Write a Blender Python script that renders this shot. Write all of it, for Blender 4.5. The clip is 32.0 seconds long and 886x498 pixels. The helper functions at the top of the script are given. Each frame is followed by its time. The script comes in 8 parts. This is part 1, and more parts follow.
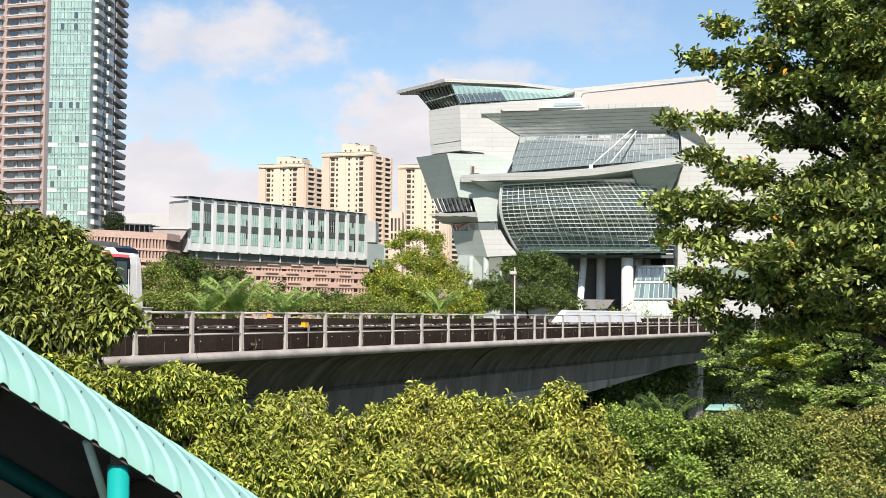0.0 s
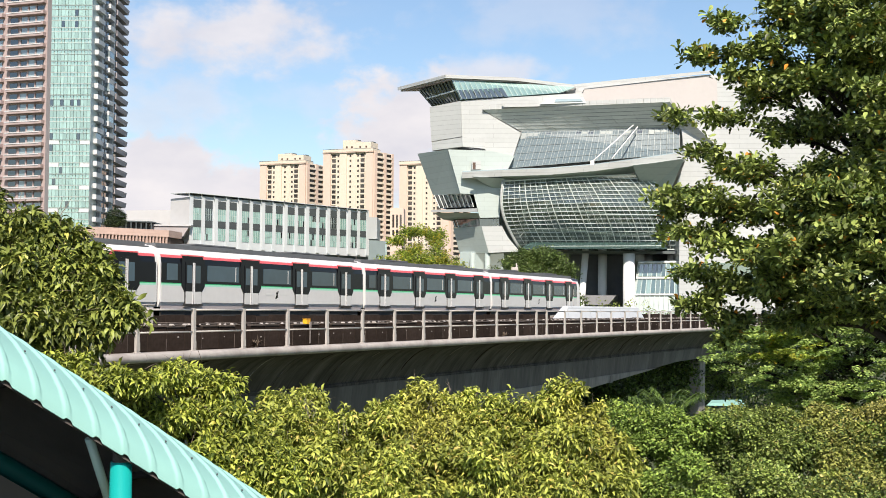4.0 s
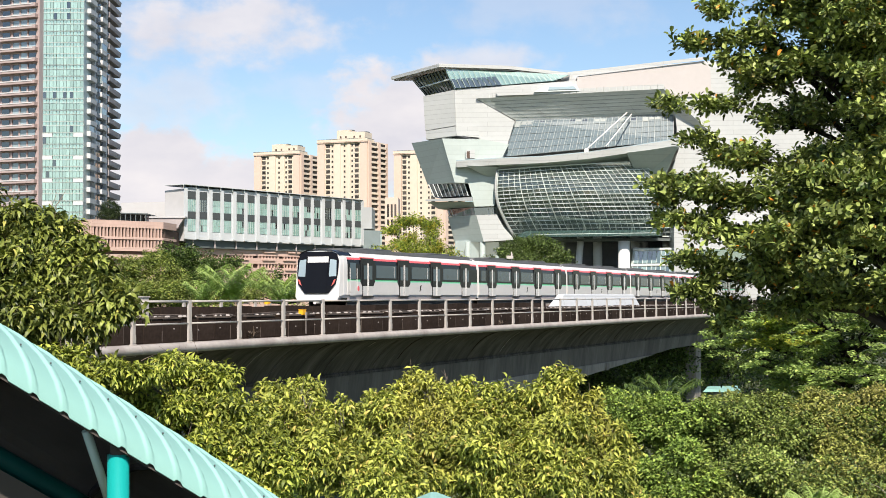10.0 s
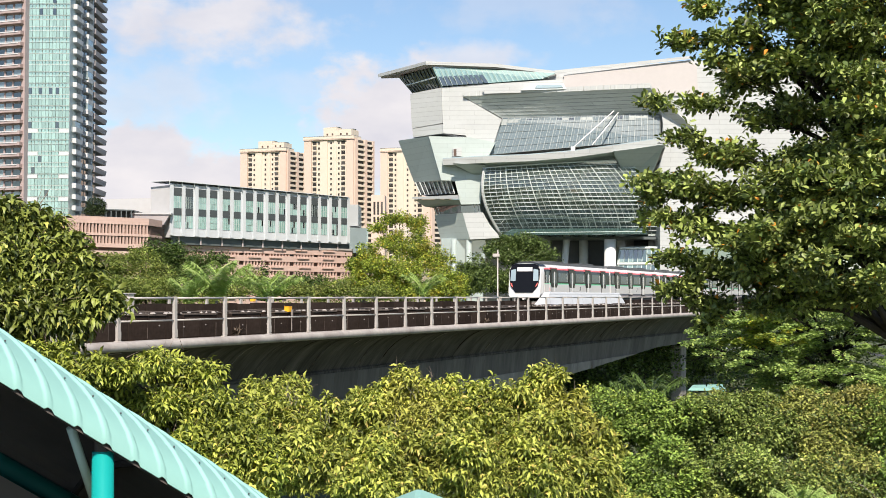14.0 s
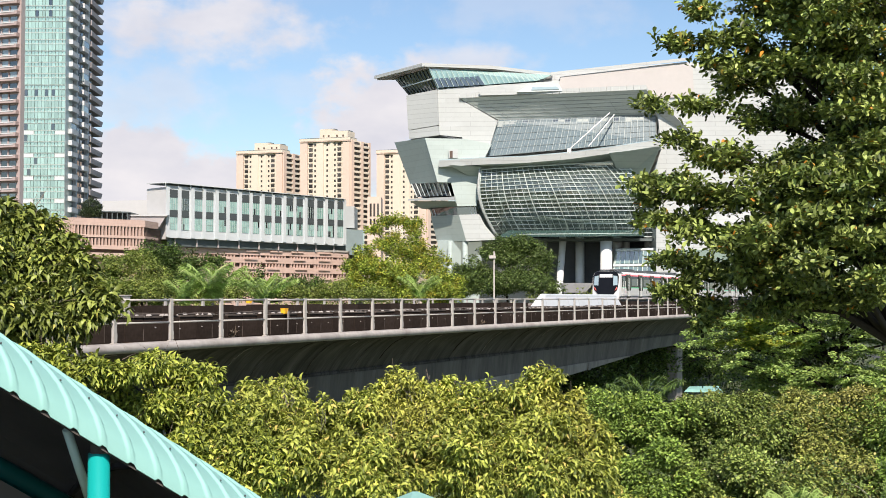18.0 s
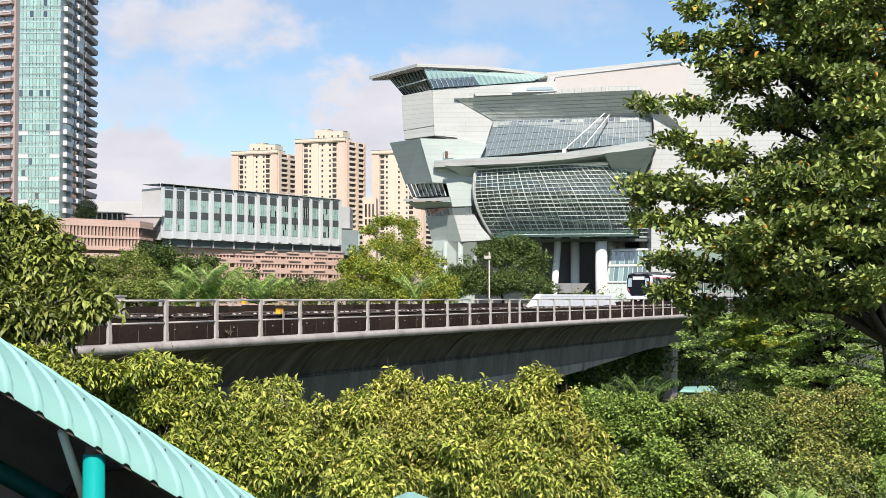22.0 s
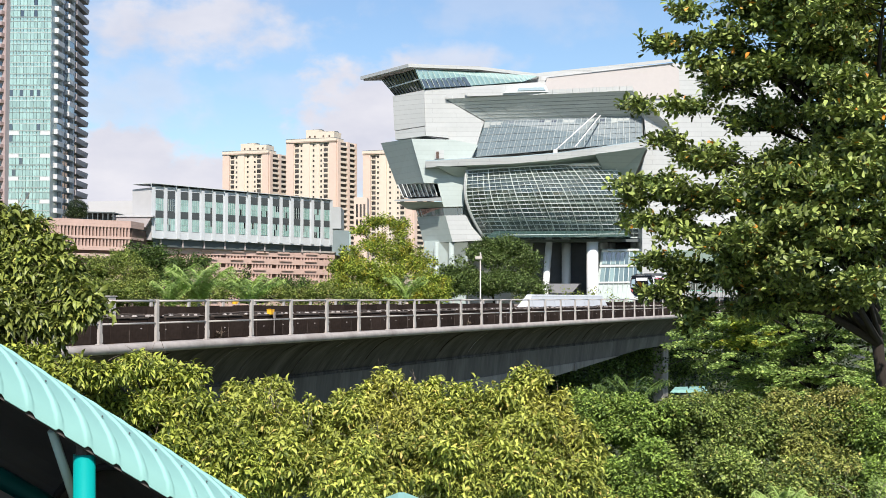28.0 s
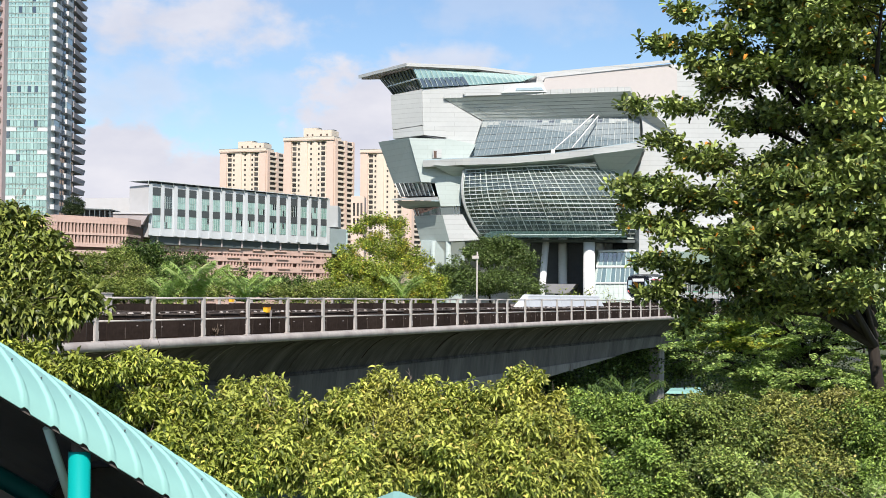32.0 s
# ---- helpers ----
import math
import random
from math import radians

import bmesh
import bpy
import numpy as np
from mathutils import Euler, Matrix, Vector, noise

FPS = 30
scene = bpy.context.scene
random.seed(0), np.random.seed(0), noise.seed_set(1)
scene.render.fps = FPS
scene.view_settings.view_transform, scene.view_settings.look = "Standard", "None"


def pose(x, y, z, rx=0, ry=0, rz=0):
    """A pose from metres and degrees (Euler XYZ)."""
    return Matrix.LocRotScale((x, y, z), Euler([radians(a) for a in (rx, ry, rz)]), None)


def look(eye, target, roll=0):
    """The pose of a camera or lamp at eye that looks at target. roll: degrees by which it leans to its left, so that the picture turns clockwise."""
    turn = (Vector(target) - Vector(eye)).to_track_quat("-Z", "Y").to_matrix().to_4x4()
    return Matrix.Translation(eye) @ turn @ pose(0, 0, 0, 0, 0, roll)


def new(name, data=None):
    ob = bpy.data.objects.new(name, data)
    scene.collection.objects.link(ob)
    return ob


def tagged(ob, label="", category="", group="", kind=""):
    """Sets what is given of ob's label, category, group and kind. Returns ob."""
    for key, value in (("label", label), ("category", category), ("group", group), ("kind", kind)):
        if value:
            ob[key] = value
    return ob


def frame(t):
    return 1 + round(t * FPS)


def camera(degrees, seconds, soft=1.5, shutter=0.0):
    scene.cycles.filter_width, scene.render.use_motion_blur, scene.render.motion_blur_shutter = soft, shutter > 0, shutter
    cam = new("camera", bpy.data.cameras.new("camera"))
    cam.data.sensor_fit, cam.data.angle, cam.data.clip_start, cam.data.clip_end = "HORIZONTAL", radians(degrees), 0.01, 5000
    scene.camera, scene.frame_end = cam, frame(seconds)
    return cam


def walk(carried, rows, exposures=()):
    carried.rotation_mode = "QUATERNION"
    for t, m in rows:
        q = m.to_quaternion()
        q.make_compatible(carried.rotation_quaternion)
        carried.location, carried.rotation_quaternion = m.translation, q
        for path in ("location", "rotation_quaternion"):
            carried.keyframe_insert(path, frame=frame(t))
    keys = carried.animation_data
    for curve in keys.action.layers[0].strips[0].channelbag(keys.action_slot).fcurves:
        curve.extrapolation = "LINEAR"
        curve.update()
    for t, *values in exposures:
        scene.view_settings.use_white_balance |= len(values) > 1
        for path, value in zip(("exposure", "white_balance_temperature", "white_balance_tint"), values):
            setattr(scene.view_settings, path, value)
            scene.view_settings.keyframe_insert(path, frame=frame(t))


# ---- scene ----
# Camera: held by hand on a raised walkway, it only turns a little.
EYE = Vector((0.0, 0.0, 13.0))
cam = camera(36.0, 32.0, soft=0.35)
walk(cam, [(t, look(EYE, EYE + Vector((math.sin(radians(a)) * math.cos(radians(e)), math.cos(radians(a)) * math.cos(radians(e)), math.sin(radians(e)))) * 100, r)) for t, a, e, r in (   # seconds, bearing, lift, roll
    (0, -1.124, 2.706, 0.517), (0.5, -1.147, 2.699, 0.563), (1, -1.181, 2.676, 0.551), (1.5, -1.220, 2.652, 0.411), (2, -1.230, 2.613, 0.276),
    (2.5, -1.222, 2.573, 0.228), (3, -1.194, 2.546, 0.294), (3.5, -1.172, 2.550, 0.334), (5.5, -1.260, 2.542, 0.371), (6, -1.257, 2.498, 0.219),
    (6.5, -1.235, 2.457, 0.184), (7, -1.203, 2.414, 0.072), (7.5, -1.152, 2.398, 0.040), (8, -1.117, 2.385, -0.037), (8.5, -1.086, 2.356, -0.128),
    (9, -1.050, 2.280, -0.196), (9.5, -1.019, 2.202, -0.268), (10, -0.979, 2.095, -0.221), (10.5, -0.907, 2.018, -0.207),
    (11, -0.808, 1.966, -0.124), (11.5, -0.705, 1.944, -0.081), (12, -0.644, 1.917, -0.097), (12.5, -0.585, 1.908, -0.072),
    (13, -0.530, 1.906, -0.051), (13.5, -0.472, 1.936, 0.011), (14, -0.401, 1.999, -0.005), (14.5, -0.363, 2.072, -0.008),
    (16.5, -0.317, 2.116, -0.150), (17, -0.316, 2.110, -0.127), (17.5, -0.295, 2.102, -0.083), (18, -0.243, 2.073, -0.035),
    (18.5, -0.179, 2.046, -0.033), (19, -0.105, 2.026, 0.005), (19.5, -0.036, 1.996, -0.001), (20, -0.000, 1.994, 0.000),
    (20.5, -0.008, 2.027, 0.002), (21, -0.037, 2.042, -0.035), (21.5, -0.052, 2.076, -0.050), (22, -0.041, 2.089, -0.083),
    (22.5, 0.002, 2.092, -0.077), (23, 0.043, 2.100, -0.053), (23.5, 0.064, 2.100, -0.068), (24, 0.063, 2.088, -0.093), (24.5, 0.057, 2.071, -0.135),
    (25, 0.063, 2.050, -0.096), (25.5, 0.092, 2.037, -0.153), (27.5, 0.285, 2.101, -0.167), (28, 0.330, 2.102, -0.054), (28.5, 0.358, 2.070, -0.005),
    (29, 0.360, 2.028, 0.047), (29.5, 0.333, 1.989, 0.035), (30, 0.318, 1.943, 0.028), (30.5, 0.345, 1.920, 0.073), (31, 0.385, 1.959, 0.112),
    (31.5, 0.436, 2.022, 0.258), (32, 0.463, 2.076, 0.358),
)], exposures=((0, 0.53, 6750, 15), (14, 0.51, 6720, 15), (20, 0.47, 6600, 15), (26, 0.46, 6400, 15), (32, 0.45, 6350, 15)))

# World: clear sky with fair-weather cloud, one sun behind the viewer.
SUN_ELEV, SUN_TURN = radians(44), radians(173)      # turn clockwise from +y


def build_world():
    world = bpy.data.worlds.new("sky")
    scene.world = world
    world.use_nodes = True
    nt = world.node_tree
    nd, ln = nt.nodes, nt.links
    nd.clear()
    out = nd.new("ShaderNodeOutputWorld")
    bg = nd.new("ShaderNodeBackground")
    bg.inputs["Strength"].default_value = 0.075
    sky = nd.new("ShaderNodeTexSky")
    sky.sky_type = "NISHITA"
    sky.sun_disc = False
    sky.sun_elevation, sky.sun_rotation = SUN_ELEV, SUN_TURN
    sky.air_density, sky.dust_density, sky.ozone_density = 1.0, 0.6, 2.0
    co = nd.new("ShaderNodeTexCoord")
    sep = nd.new("ShaderNodeSeparateXYZ")
    ln.new(co.outputs["Generated"], sep.inputs[0])
    # project the sky on a plane in azimuth and elevation
    az = nd.new("ShaderNodeMath"); az.operation = "ARCTAN2"
    ln.new(sep.outputs["X"], az.inputs[0]); ln.new(sep.outputs["Y"], az.inputs[1])
    comb = nd.new("ShaderNodeCombineXYZ")
    ln.new(az.outputs[0], comb.inputs["X"]); ln.new(sep.outputs["Z"], comb.inputs["Y"])

    def math(op, a, b=None):
        m = nd.new("ShaderNodeMath"); m.operation = op
        for i, v in enumerate((a, b)):
            if v is None:
                continue
            if isinstance(v, (int, float)):
                m.inputs[i].default_value = v
            else:
                ln.new(v, m.inputs[i])
        return m.outputs[0]

    def noise_at(scale, detail, sx=1.0, sy=1.0, off=0.0):
        mp = nd.new("ShaderNodeMapping")
        mp.inputs["Scale"].default_value = (sx, sy, 1)
        mp.inputs["Location"].default_value = (off, off * 0.7, 0)
        ln.new(comb.outputs[0], mp.inputs["Vector"])
        n = nd.new("ShaderNodeTexNoise")
        n.inputs["Scale"].default_value = scale
        n.inputs["Detail"].default_value = detail
        n.inputs["Roughness"].default_value = 0.55
        ln.new(mp.outputs[0], n.inputs["Vector"])
        return n.outputs["Fac"]

    # cloud banks (azimuth, elevation sine, half widths, density, softness of the edge)
    banks = ((-0.178, 0.196, 0.10, 0.030, 0.9, 0.8), (-0.20, 0.075, 0.10, 0.036, 1.0, 0.4), (-0.050, 0.125, 0.06, 0.055, 1.0, 0.55), (-0.225, 0.098, 0.05, 0.028, 1.0, 0.4),
             (-0.10, 0.150, 0.07, 0.016, 0.3, 0.8), (0.020, 0.172, 0.05, 0.016, 0.7, 0.8), (0.2, 0.09, 0.12, 0.05, 0.8, 0.8), (-0.225, 0.142, 0.07, 0.030, 0.5, 0.8),
             (0.06, 0.215, 0.10, 0.030, 0.3, 0.8))
    total = None
    wob = math("MULTIPLY", math("SUBTRACT", noise_at(28, 5, 1, 1.4), 0.5), 2.0)
    for a, e, wa, we, dens, soft_edge in banks:
        dx = math("DIVIDE", math("SUBTRACT", az.outputs[0], a), wa)
        dy = math("DIVIDE", math("SUBTRACT", sep.outputs["Z"], e), we)
        r = math("SQRT", math("ADD", math("MULTIPLY", dx, dx), math("MULTIPLY", dy, dy)))
        v = math("SUBTRACT", 1.05, r)
        v = math("ADD", v, wob)
        mr = nd.new("ShaderNodeMapRange"); mr.interpolation_type = "SMOOTHSTEP"
        ln.new(v, mr.inputs["Value"])
        mr.inputs["From Min"].default_value, mr.inputs["From Max"].default_value = -0.08, soft_edge
        mr.inputs["To Max"].default_value = dens
        total = mr.outputs[0] if total is None else math("MAXIMUM", total, mr.outputs[0])
    wide = noise_at(5.0, 6, 1, 2.4, 3.0)
    ws = nd.new("ShaderNodeMapRange"); ws.interpolation_type = "SMOOTHSTEP"
    ln.new(wide, ws.inputs["Value"])
    ws.inputs["From Min"].default_value, ws.inputs["From Max"].default_value, ws.inputs["To Max"].default_value = 0.55, 0.85, 0.18
    total = math("MAXIMUM", total, ws.outputs[0])
    shade = noise_at(16, 4, 1, 2.0, 9.0)
    ramp = nd.new("ShaderNodeMix"); ramp.data_type = "RGBA"
    ln.new(shade, ramp.inputs["Factor"])
    ramp.inputs["A"].default_value = (5.6, 6.0, 7.0, 1)
    ramp.inputs["B"].default_value = (9.3, 9.2, 9.1, 1)
    tint = nd.new("ShaderNodeMix"); tint.data_type = "RGBA"; tint.blend_type = "MULTIPLY"
    tint.inputs["Factor"].default_value = 1.0
    ln.new(sky.outputs[0], tint.inputs["A"])
    tint.inputs["B"].default_value = SKY_TINT
    mix = nd.new("ShaderNodeMix"); mix.data_type = "RGBA"
    ln.new(total, mix.inputs["Factor"])
    ln.new(tint.outputs["Result"], mix.inputs["A"])
    ln.new(ramp.outputs["Result"], mix.inputs["B"])
    ln.new(mix.outputs["Result"], bg.inputs["Color"])
    ln.new(bg.outputs[0], out.inputs["Surface"])


SKY_TINT = (1.22, 1.33, 1.36, 1)
build_world()
sun = new("sun", bpy.data.lights.new("sun", "SUN"))
sun.data.energy, sun.data.angle, sun.data.color = 5.0, radians(0.55), (1.0, 0.94, 0.83)
SUN_DIR = Vector((math.sin(SUN_TURN) * math.cos(SUN_ELEV), math.cos(SUN_TURN) * math.cos(SUN_ELEV), math.sin(SUN_ELEV)))
sun.matrix_world = look(SUN_DIR * 100, (0, 0, 0))


# ---- materials ----
def surface(name, color, rough=0.6, metal=0.0, grain=8.0, vary=0.15, bump=0.1, stain=0.0, stain_color=(0.1, 0.09, 0.08), stretch=(1, 1, 1),
            per_piece=0.0, spec=0.5, seams=None, seam_dark=0.6):
    """A surface with grain, broad staining and fine relief; seams: (width, height) of a panel joint pattern in metres."""
    m = bpy.data.materials.new(name)
    m.use_nodes = True
    nt = m.node_tree
    nd, ln = nt.nodes, nt.links
    p = nd["Principled BSDF"]
    p.inputs["Roughness"].default_value = rough
    p.inputs["Metallic"].default_value = metal
    p.inputs["Specular IOR Level"].default_value = spec
    co = nd.new("ShaderNodeTexCoord")
    mp = nd.new("ShaderNodeMapping")
    mp.inputs["Scale"].default_value = stretch
    ln.new(co.outputs["Object"], mp.inputs["Vector"])
    n1 = nd.new("ShaderNodeTexNoise")
    n1.inputs["Scale"].default_value, n1.inputs["Detail"].default_value = grain, 6
    ln.new(mp.outputs[0], n1.inputs["Vector"])
    n2 = nd.new("ShaderNodeTexNoise")
    n2.inputs["Scale"].default_value, n2.inputs["Detail"].default_value = grain * 0.13, 4
    ln.new(mp.outputs[0], n2.inputs["Vector"])
    mixn = nd.new("ShaderNodeMath"); mixn.operation = "ADD"
    ln.new(n1.outputs["Fac"], mixn.inputs[0]); ln.new(n2.outputs["Fac"], mixn.inputs[1])
    mr = nd.new("ShaderNodeMapRange")
    mr.inputs["From Min"].default_value, mr.inputs["From Max"].default_value = 0.6, 1.4
    mr.inputs["To Min"].default_value, mr.inputs["To Max"].default_value = 1 - vary, 1 + vary
    ln.new(mixn.outputs[0], mr.inputs["Value"])
    value = mr.outputs[0]
    if per_piece:
        oi = nd.new("ShaderNodeObjectInfo")
        pr = nd.new("ShaderNodeMapRange")
        pr.inputs["To Min"].default_value, pr.inputs["To Max"].default_value = 1 - per_piece, 1 + per_piece
        ln.new(oi.outputs["Random"], pr.inputs["Value"])
        mu = nd.new("ShaderNodeMath"); mu.operation = "MULTIPLY"
        ln.new(value, mu.inputs[0]); ln.new(pr.outputs[0], mu.inputs[1])
        value = mu.outputs[0]
    if seams:
        br = nd.new("ShaderNodeTexBrick")
        br.inputs["Scale"].default_value = 1.0
        br.inputs["Brick Width"].default_value, br.inputs["Row Height"].default_value = seams
        br.inputs["Mortar Size"].default_value = min(seams) * 0.05
        br.inputs["Mortar Smooth"].default_value = 0.3
        br.inputs["Color1"].default_value = (1, 1, 1, 1)
        br.inputs["Color2"].default_value = (0.94, 0.94, 0.94, 1)
        br.inputs["Mortar"].default_value = (seam_dark, seam_dark, seam_dark, 1)
        sx = nd.new("ShaderNodeSeparateXYZ"); ln.new(co.outputs["Object"], sx.inputs[0])
        ad = nd.new("ShaderNodeMath"); ad.operation = "ADD"
        ln.new(sx.outputs["X"], ad.inputs[0]); ln.new(sx.outputs["Y"], ad.inputs[1])
        cx = nd.new("ShaderNodeCombineXYZ")
        ln.new(ad.outputs[0], cx.inputs["X"]); ln.new(sx.outputs["Z"], cx.inputs["Y"])
        ln.new(cx.outputs[0], br.inputs["Vector"])
        mu2 = nd.new("ShaderNodeMath"); mu2.operation = "MULTIPLY"
        ln.new(value, mu2.inputs[0]); ln.new(br.outputs["Color"], mu2.inputs[1])
        value = mu2.outputs[0]
    base = nd.new("ShaderNodeMix"); base.data_type = "RGBA"; base.blend_type = "MULTIPLY"
    base.inputs["Factor"].default_value = 1.0
    base.inputs["A"].default_value = (*color, 1)
    ln.new(value, base.inputs["B"])
    result = base.outputs["Result"]
    if stain:
        n3 = nd.new("ShaderNodeTexNoise")
        n3.inputs["Scale"].default_value, n3.inputs["Detail"].default_value = 0.9, 7
        mp3 = nd.new("ShaderNodeMapping"); mp3.inputs["Scale"].default_value = (1, 1, 0.22)
        ln.new(co.outputs["Object"], mp3.inputs["Vector"]); ln.new(mp3.outputs[0], n3.inputs["Vector"])
        sr = nd.new("ShaderNodeMapRange")
        sr.inputs["From Min"].default_value, sr.inputs["From Max"].default_value, sr.inputs["To Max"].default_value = 0.45, 0.75, stain
        ln.new(n3.outputs["Fac"], sr.inputs["Value"])
        sm = nd.new("ShaderNodeMix"); sm.data_type = "RGBA"
        ln.new(sr.outputs[0], sm.inputs["Factor"])
        ln.new(result, sm.inputs["A"])
        sm.inputs["B"].default_value = (*stain_color, 1)
        result = sm.outputs["Result"]
    ln.new(result, p.inputs["Base Color"])
    if bump:
        b = nd.new("ShaderNodeBump")
        b.inputs["Strength"].default_value, b.inputs["Distance"].default_value = bump, 0.02
        ln.new(n1.outputs["Fac"], b.inputs["Height"])
        ln.new(b.outputs[0], p.inputs["Normal"])
    return m


def glass(name, color, rough=0.06, vary=0.35):
    """Tinted facade glass: dark body, sharp reflections, each pane a little different."""
    m = surface(name, color, rough, 0.0, 0.6, 0.12, 0.0, per_piece=vary, spec=1.0)
    p = m.node_tree.nodes["Principled BSDF"]
    p.inputs["IOR"].default_value = 1.9
    return m


def leaf_material(name, dark, light, young=(0.3, 0.28, 0.06), young_share=0.08, gloss=0.45, through_light=0.16, patch=None, sheen=0.3):
    """Foliage: colour drawn leaf by leaf, light shining through."""
    m = bpy.data.materials.new(name)
    m.use_nodes = True
    nt = m.node_tree
    nd, ln = nt.nodes, nt.links
    p = nd["Principled BSDF"]
    out = nd["Material Output"]
    p.inputs["Roughness"].default_value = gloss
    p.inputs["Specular IOR Level"].default_value = sheen
    geo = nd.new("ShaderNodeNewGeometry")
    ramp = nd.new("ShaderNodeValToRGB")
    el = ramp.color_ramp.elements
    el[0].color, el[1].color = (*dark, 1), (*light, 1)
    el[1].position = 1 - young_share
    e = ramp.color_ramp.elements.new(min(0.999, 1 - young_share * 0.5)); e.color = (*young, 1)
    ln.new(geo.outputs["Random Per Island"], ramp.inputs["Fac"])
    co = nd.new("ShaderNodeTexCoord")
    n = nd.new("ShaderNodeTexNoise"); n.inputs["Scale"].default_value = 0.9; n.inputs["Detail"].default_value = 3
    ln.new(co.outputs["Object"], n.inputs["Vector"])
    mr = nd.new("ShaderNodeMapRange")
    mr.inputs["From Min"].default_value, mr.inputs["From Max"].default_value = 0.3, 0.7
    mr.inputs["To Min"].default_value, mr.inputs["To Max"].default_value = 0.7, 1.3
    ln.new(n.outputs["Fac"], mr.inputs["Value"])
    mu = nd.new("ShaderNodeMix"); mu.data_type = "RGBA"; mu.blend_type = "MULTIPLY"; mu.inputs["Factor"].default_value = 1
    ln.new(ramp.outputs["Color"], mu.inputs["A"]); ln.new(mr.outputs[0], mu.inputs["B"])
    leaf = mu.outputs["Result"]
    if patch:
        # drier or paler growth in broad patches
        n2 = nd.new("ShaderNodeTexNoise"); n2.inputs["Scale"].default_value = 0.75; n2.inputs["Detail"].default_value = 4
        ln.new(co.outputs["Object"], n2.inputs["Vector"])
        m2 = nd.new("ShaderNodeMapRange"); m2.interpolation_type = "SMOOTHSTEP"
        m2.inputs["From Min"].default_value, m2.inputs["From Max"].default_value, m2.inputs["To Max"].default_value = 0.52, 0.68, 0.7
        ln.new(n2.outputs["Fac"], m2.inputs["Value"])
        pm = nd.new("ShaderNodeMix"); pm.data_type = "RGBA"
        ln.new(m2.outputs[0], pm.inputs["Factor"]); ln.new(leaf, pm.inputs["A"])
        ps = nd.new("ShaderNodeMix"); ps.data_type = "RGBA"
        ln.new(geo.outputs["Random Per Island"], ps.inputs["Factor"])
        ps.inputs["A"].default_value = (patch[0] * 0.2, patch[1] * 0.2, patch[2] * 0.2, 1); ps.inputs["B"].default_value = (*patch, 1)
        ln.new(ps.outputs["Result"], pm.inputs["B"])
        leaf = pm.outputs["Result"]
    ln.new(leaf, p.inputs["Base Color"])
    tr = nd.new("ShaderNodeBsdfTranslucent")
    br = nd.new("ShaderNodeMix"); br.data_type = "RGBA"; br.blend_type = "MULTIPLY"; br.inputs["Factor"].default_value = 1
    ln.new(leaf, br.inputs["A"]); br.inputs["B"].default_value = (1.25, 1.45, 0.7, 1)
    ln.new(br.outputs["Result"], tr.inputs["Color"])
    mx = nd.new("ShaderNodeMixShader"); mx.inputs["Fac"].default_value = through_light
    ln.new(p.outputs[0], mx.inputs[1]); ln.new(tr.outputs[0], mx.inputs[2])
    ln.new(mx.outputs[0], out.inputs["Surface"])
    return m


CONCRETE = surface("concrete_weathered", (0.36, 0.34, 0.31), 0.85, 0, 3.0, 0.16, 0.35, 0.45, (0.12, 0.11, 0.10))
# girder web and wing concrete darkened, shade under the deck put into colour
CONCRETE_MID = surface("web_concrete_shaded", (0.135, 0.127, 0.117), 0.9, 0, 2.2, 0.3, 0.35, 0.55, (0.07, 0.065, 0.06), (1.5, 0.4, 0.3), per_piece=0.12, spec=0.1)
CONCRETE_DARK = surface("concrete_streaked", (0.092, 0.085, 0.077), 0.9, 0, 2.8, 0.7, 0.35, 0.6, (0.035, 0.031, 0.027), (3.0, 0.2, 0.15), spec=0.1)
CORNICE = surface("parapet_lip_concrete", (0.375, 0.345, 0.32), 0.8, 0, 4.0, 0.2, 0.4, 0.65, (0.20, 0.17, 0.155), spec=0.2)
TROUGH = surface("trackside_panel_grimy", (0.036, 0.026, 0.021), 0.95, 0, 5.0, 0.35, 0.4, 0.4, (0.02, 0.016, 0.014), per_piece=0.25, spec=0.05)
TROUGH_CAP = surface("trough_cap_dirty_concrete", (0.09, 0.07, 0.058), 0.9, 0, 5.0, 0.3, 0.4, 0.5, (0.05, 0.045, 0.04), per_piece=0.35)
BALLAST = surface("track_slab_grimy", (0.045, 0.030, 0.020), 0.95, 0, 5.0, 0.6, 0.8, 0.6, (0.016, 0.012, 0.01), spec=0.03)
RAILING = surface("galvanised_railing", (0.46, 0.425, 0.39), 0.5, 0.15, 9.0, 0.12, 0.1, 0.25, (0.35, 0.3, 0.26))
STEEL = surface("rail_steel", (0.36, 0.29, 0.24), 0.5, 0.4, 12, 0.2, 0.1)
YELLOW = surface("yellow_enamel", (0.80, 0.42, 0.02), 0.45, 0, 6, 0.1, 0.05)
WHITE_SHEET = surface("white_sheet_cover", (0.62, 0.64, 0.66), 0.5, 0, 2.5, 0.05, 0.15, seams=(3.2, 1.2), seam_dark=0.75)

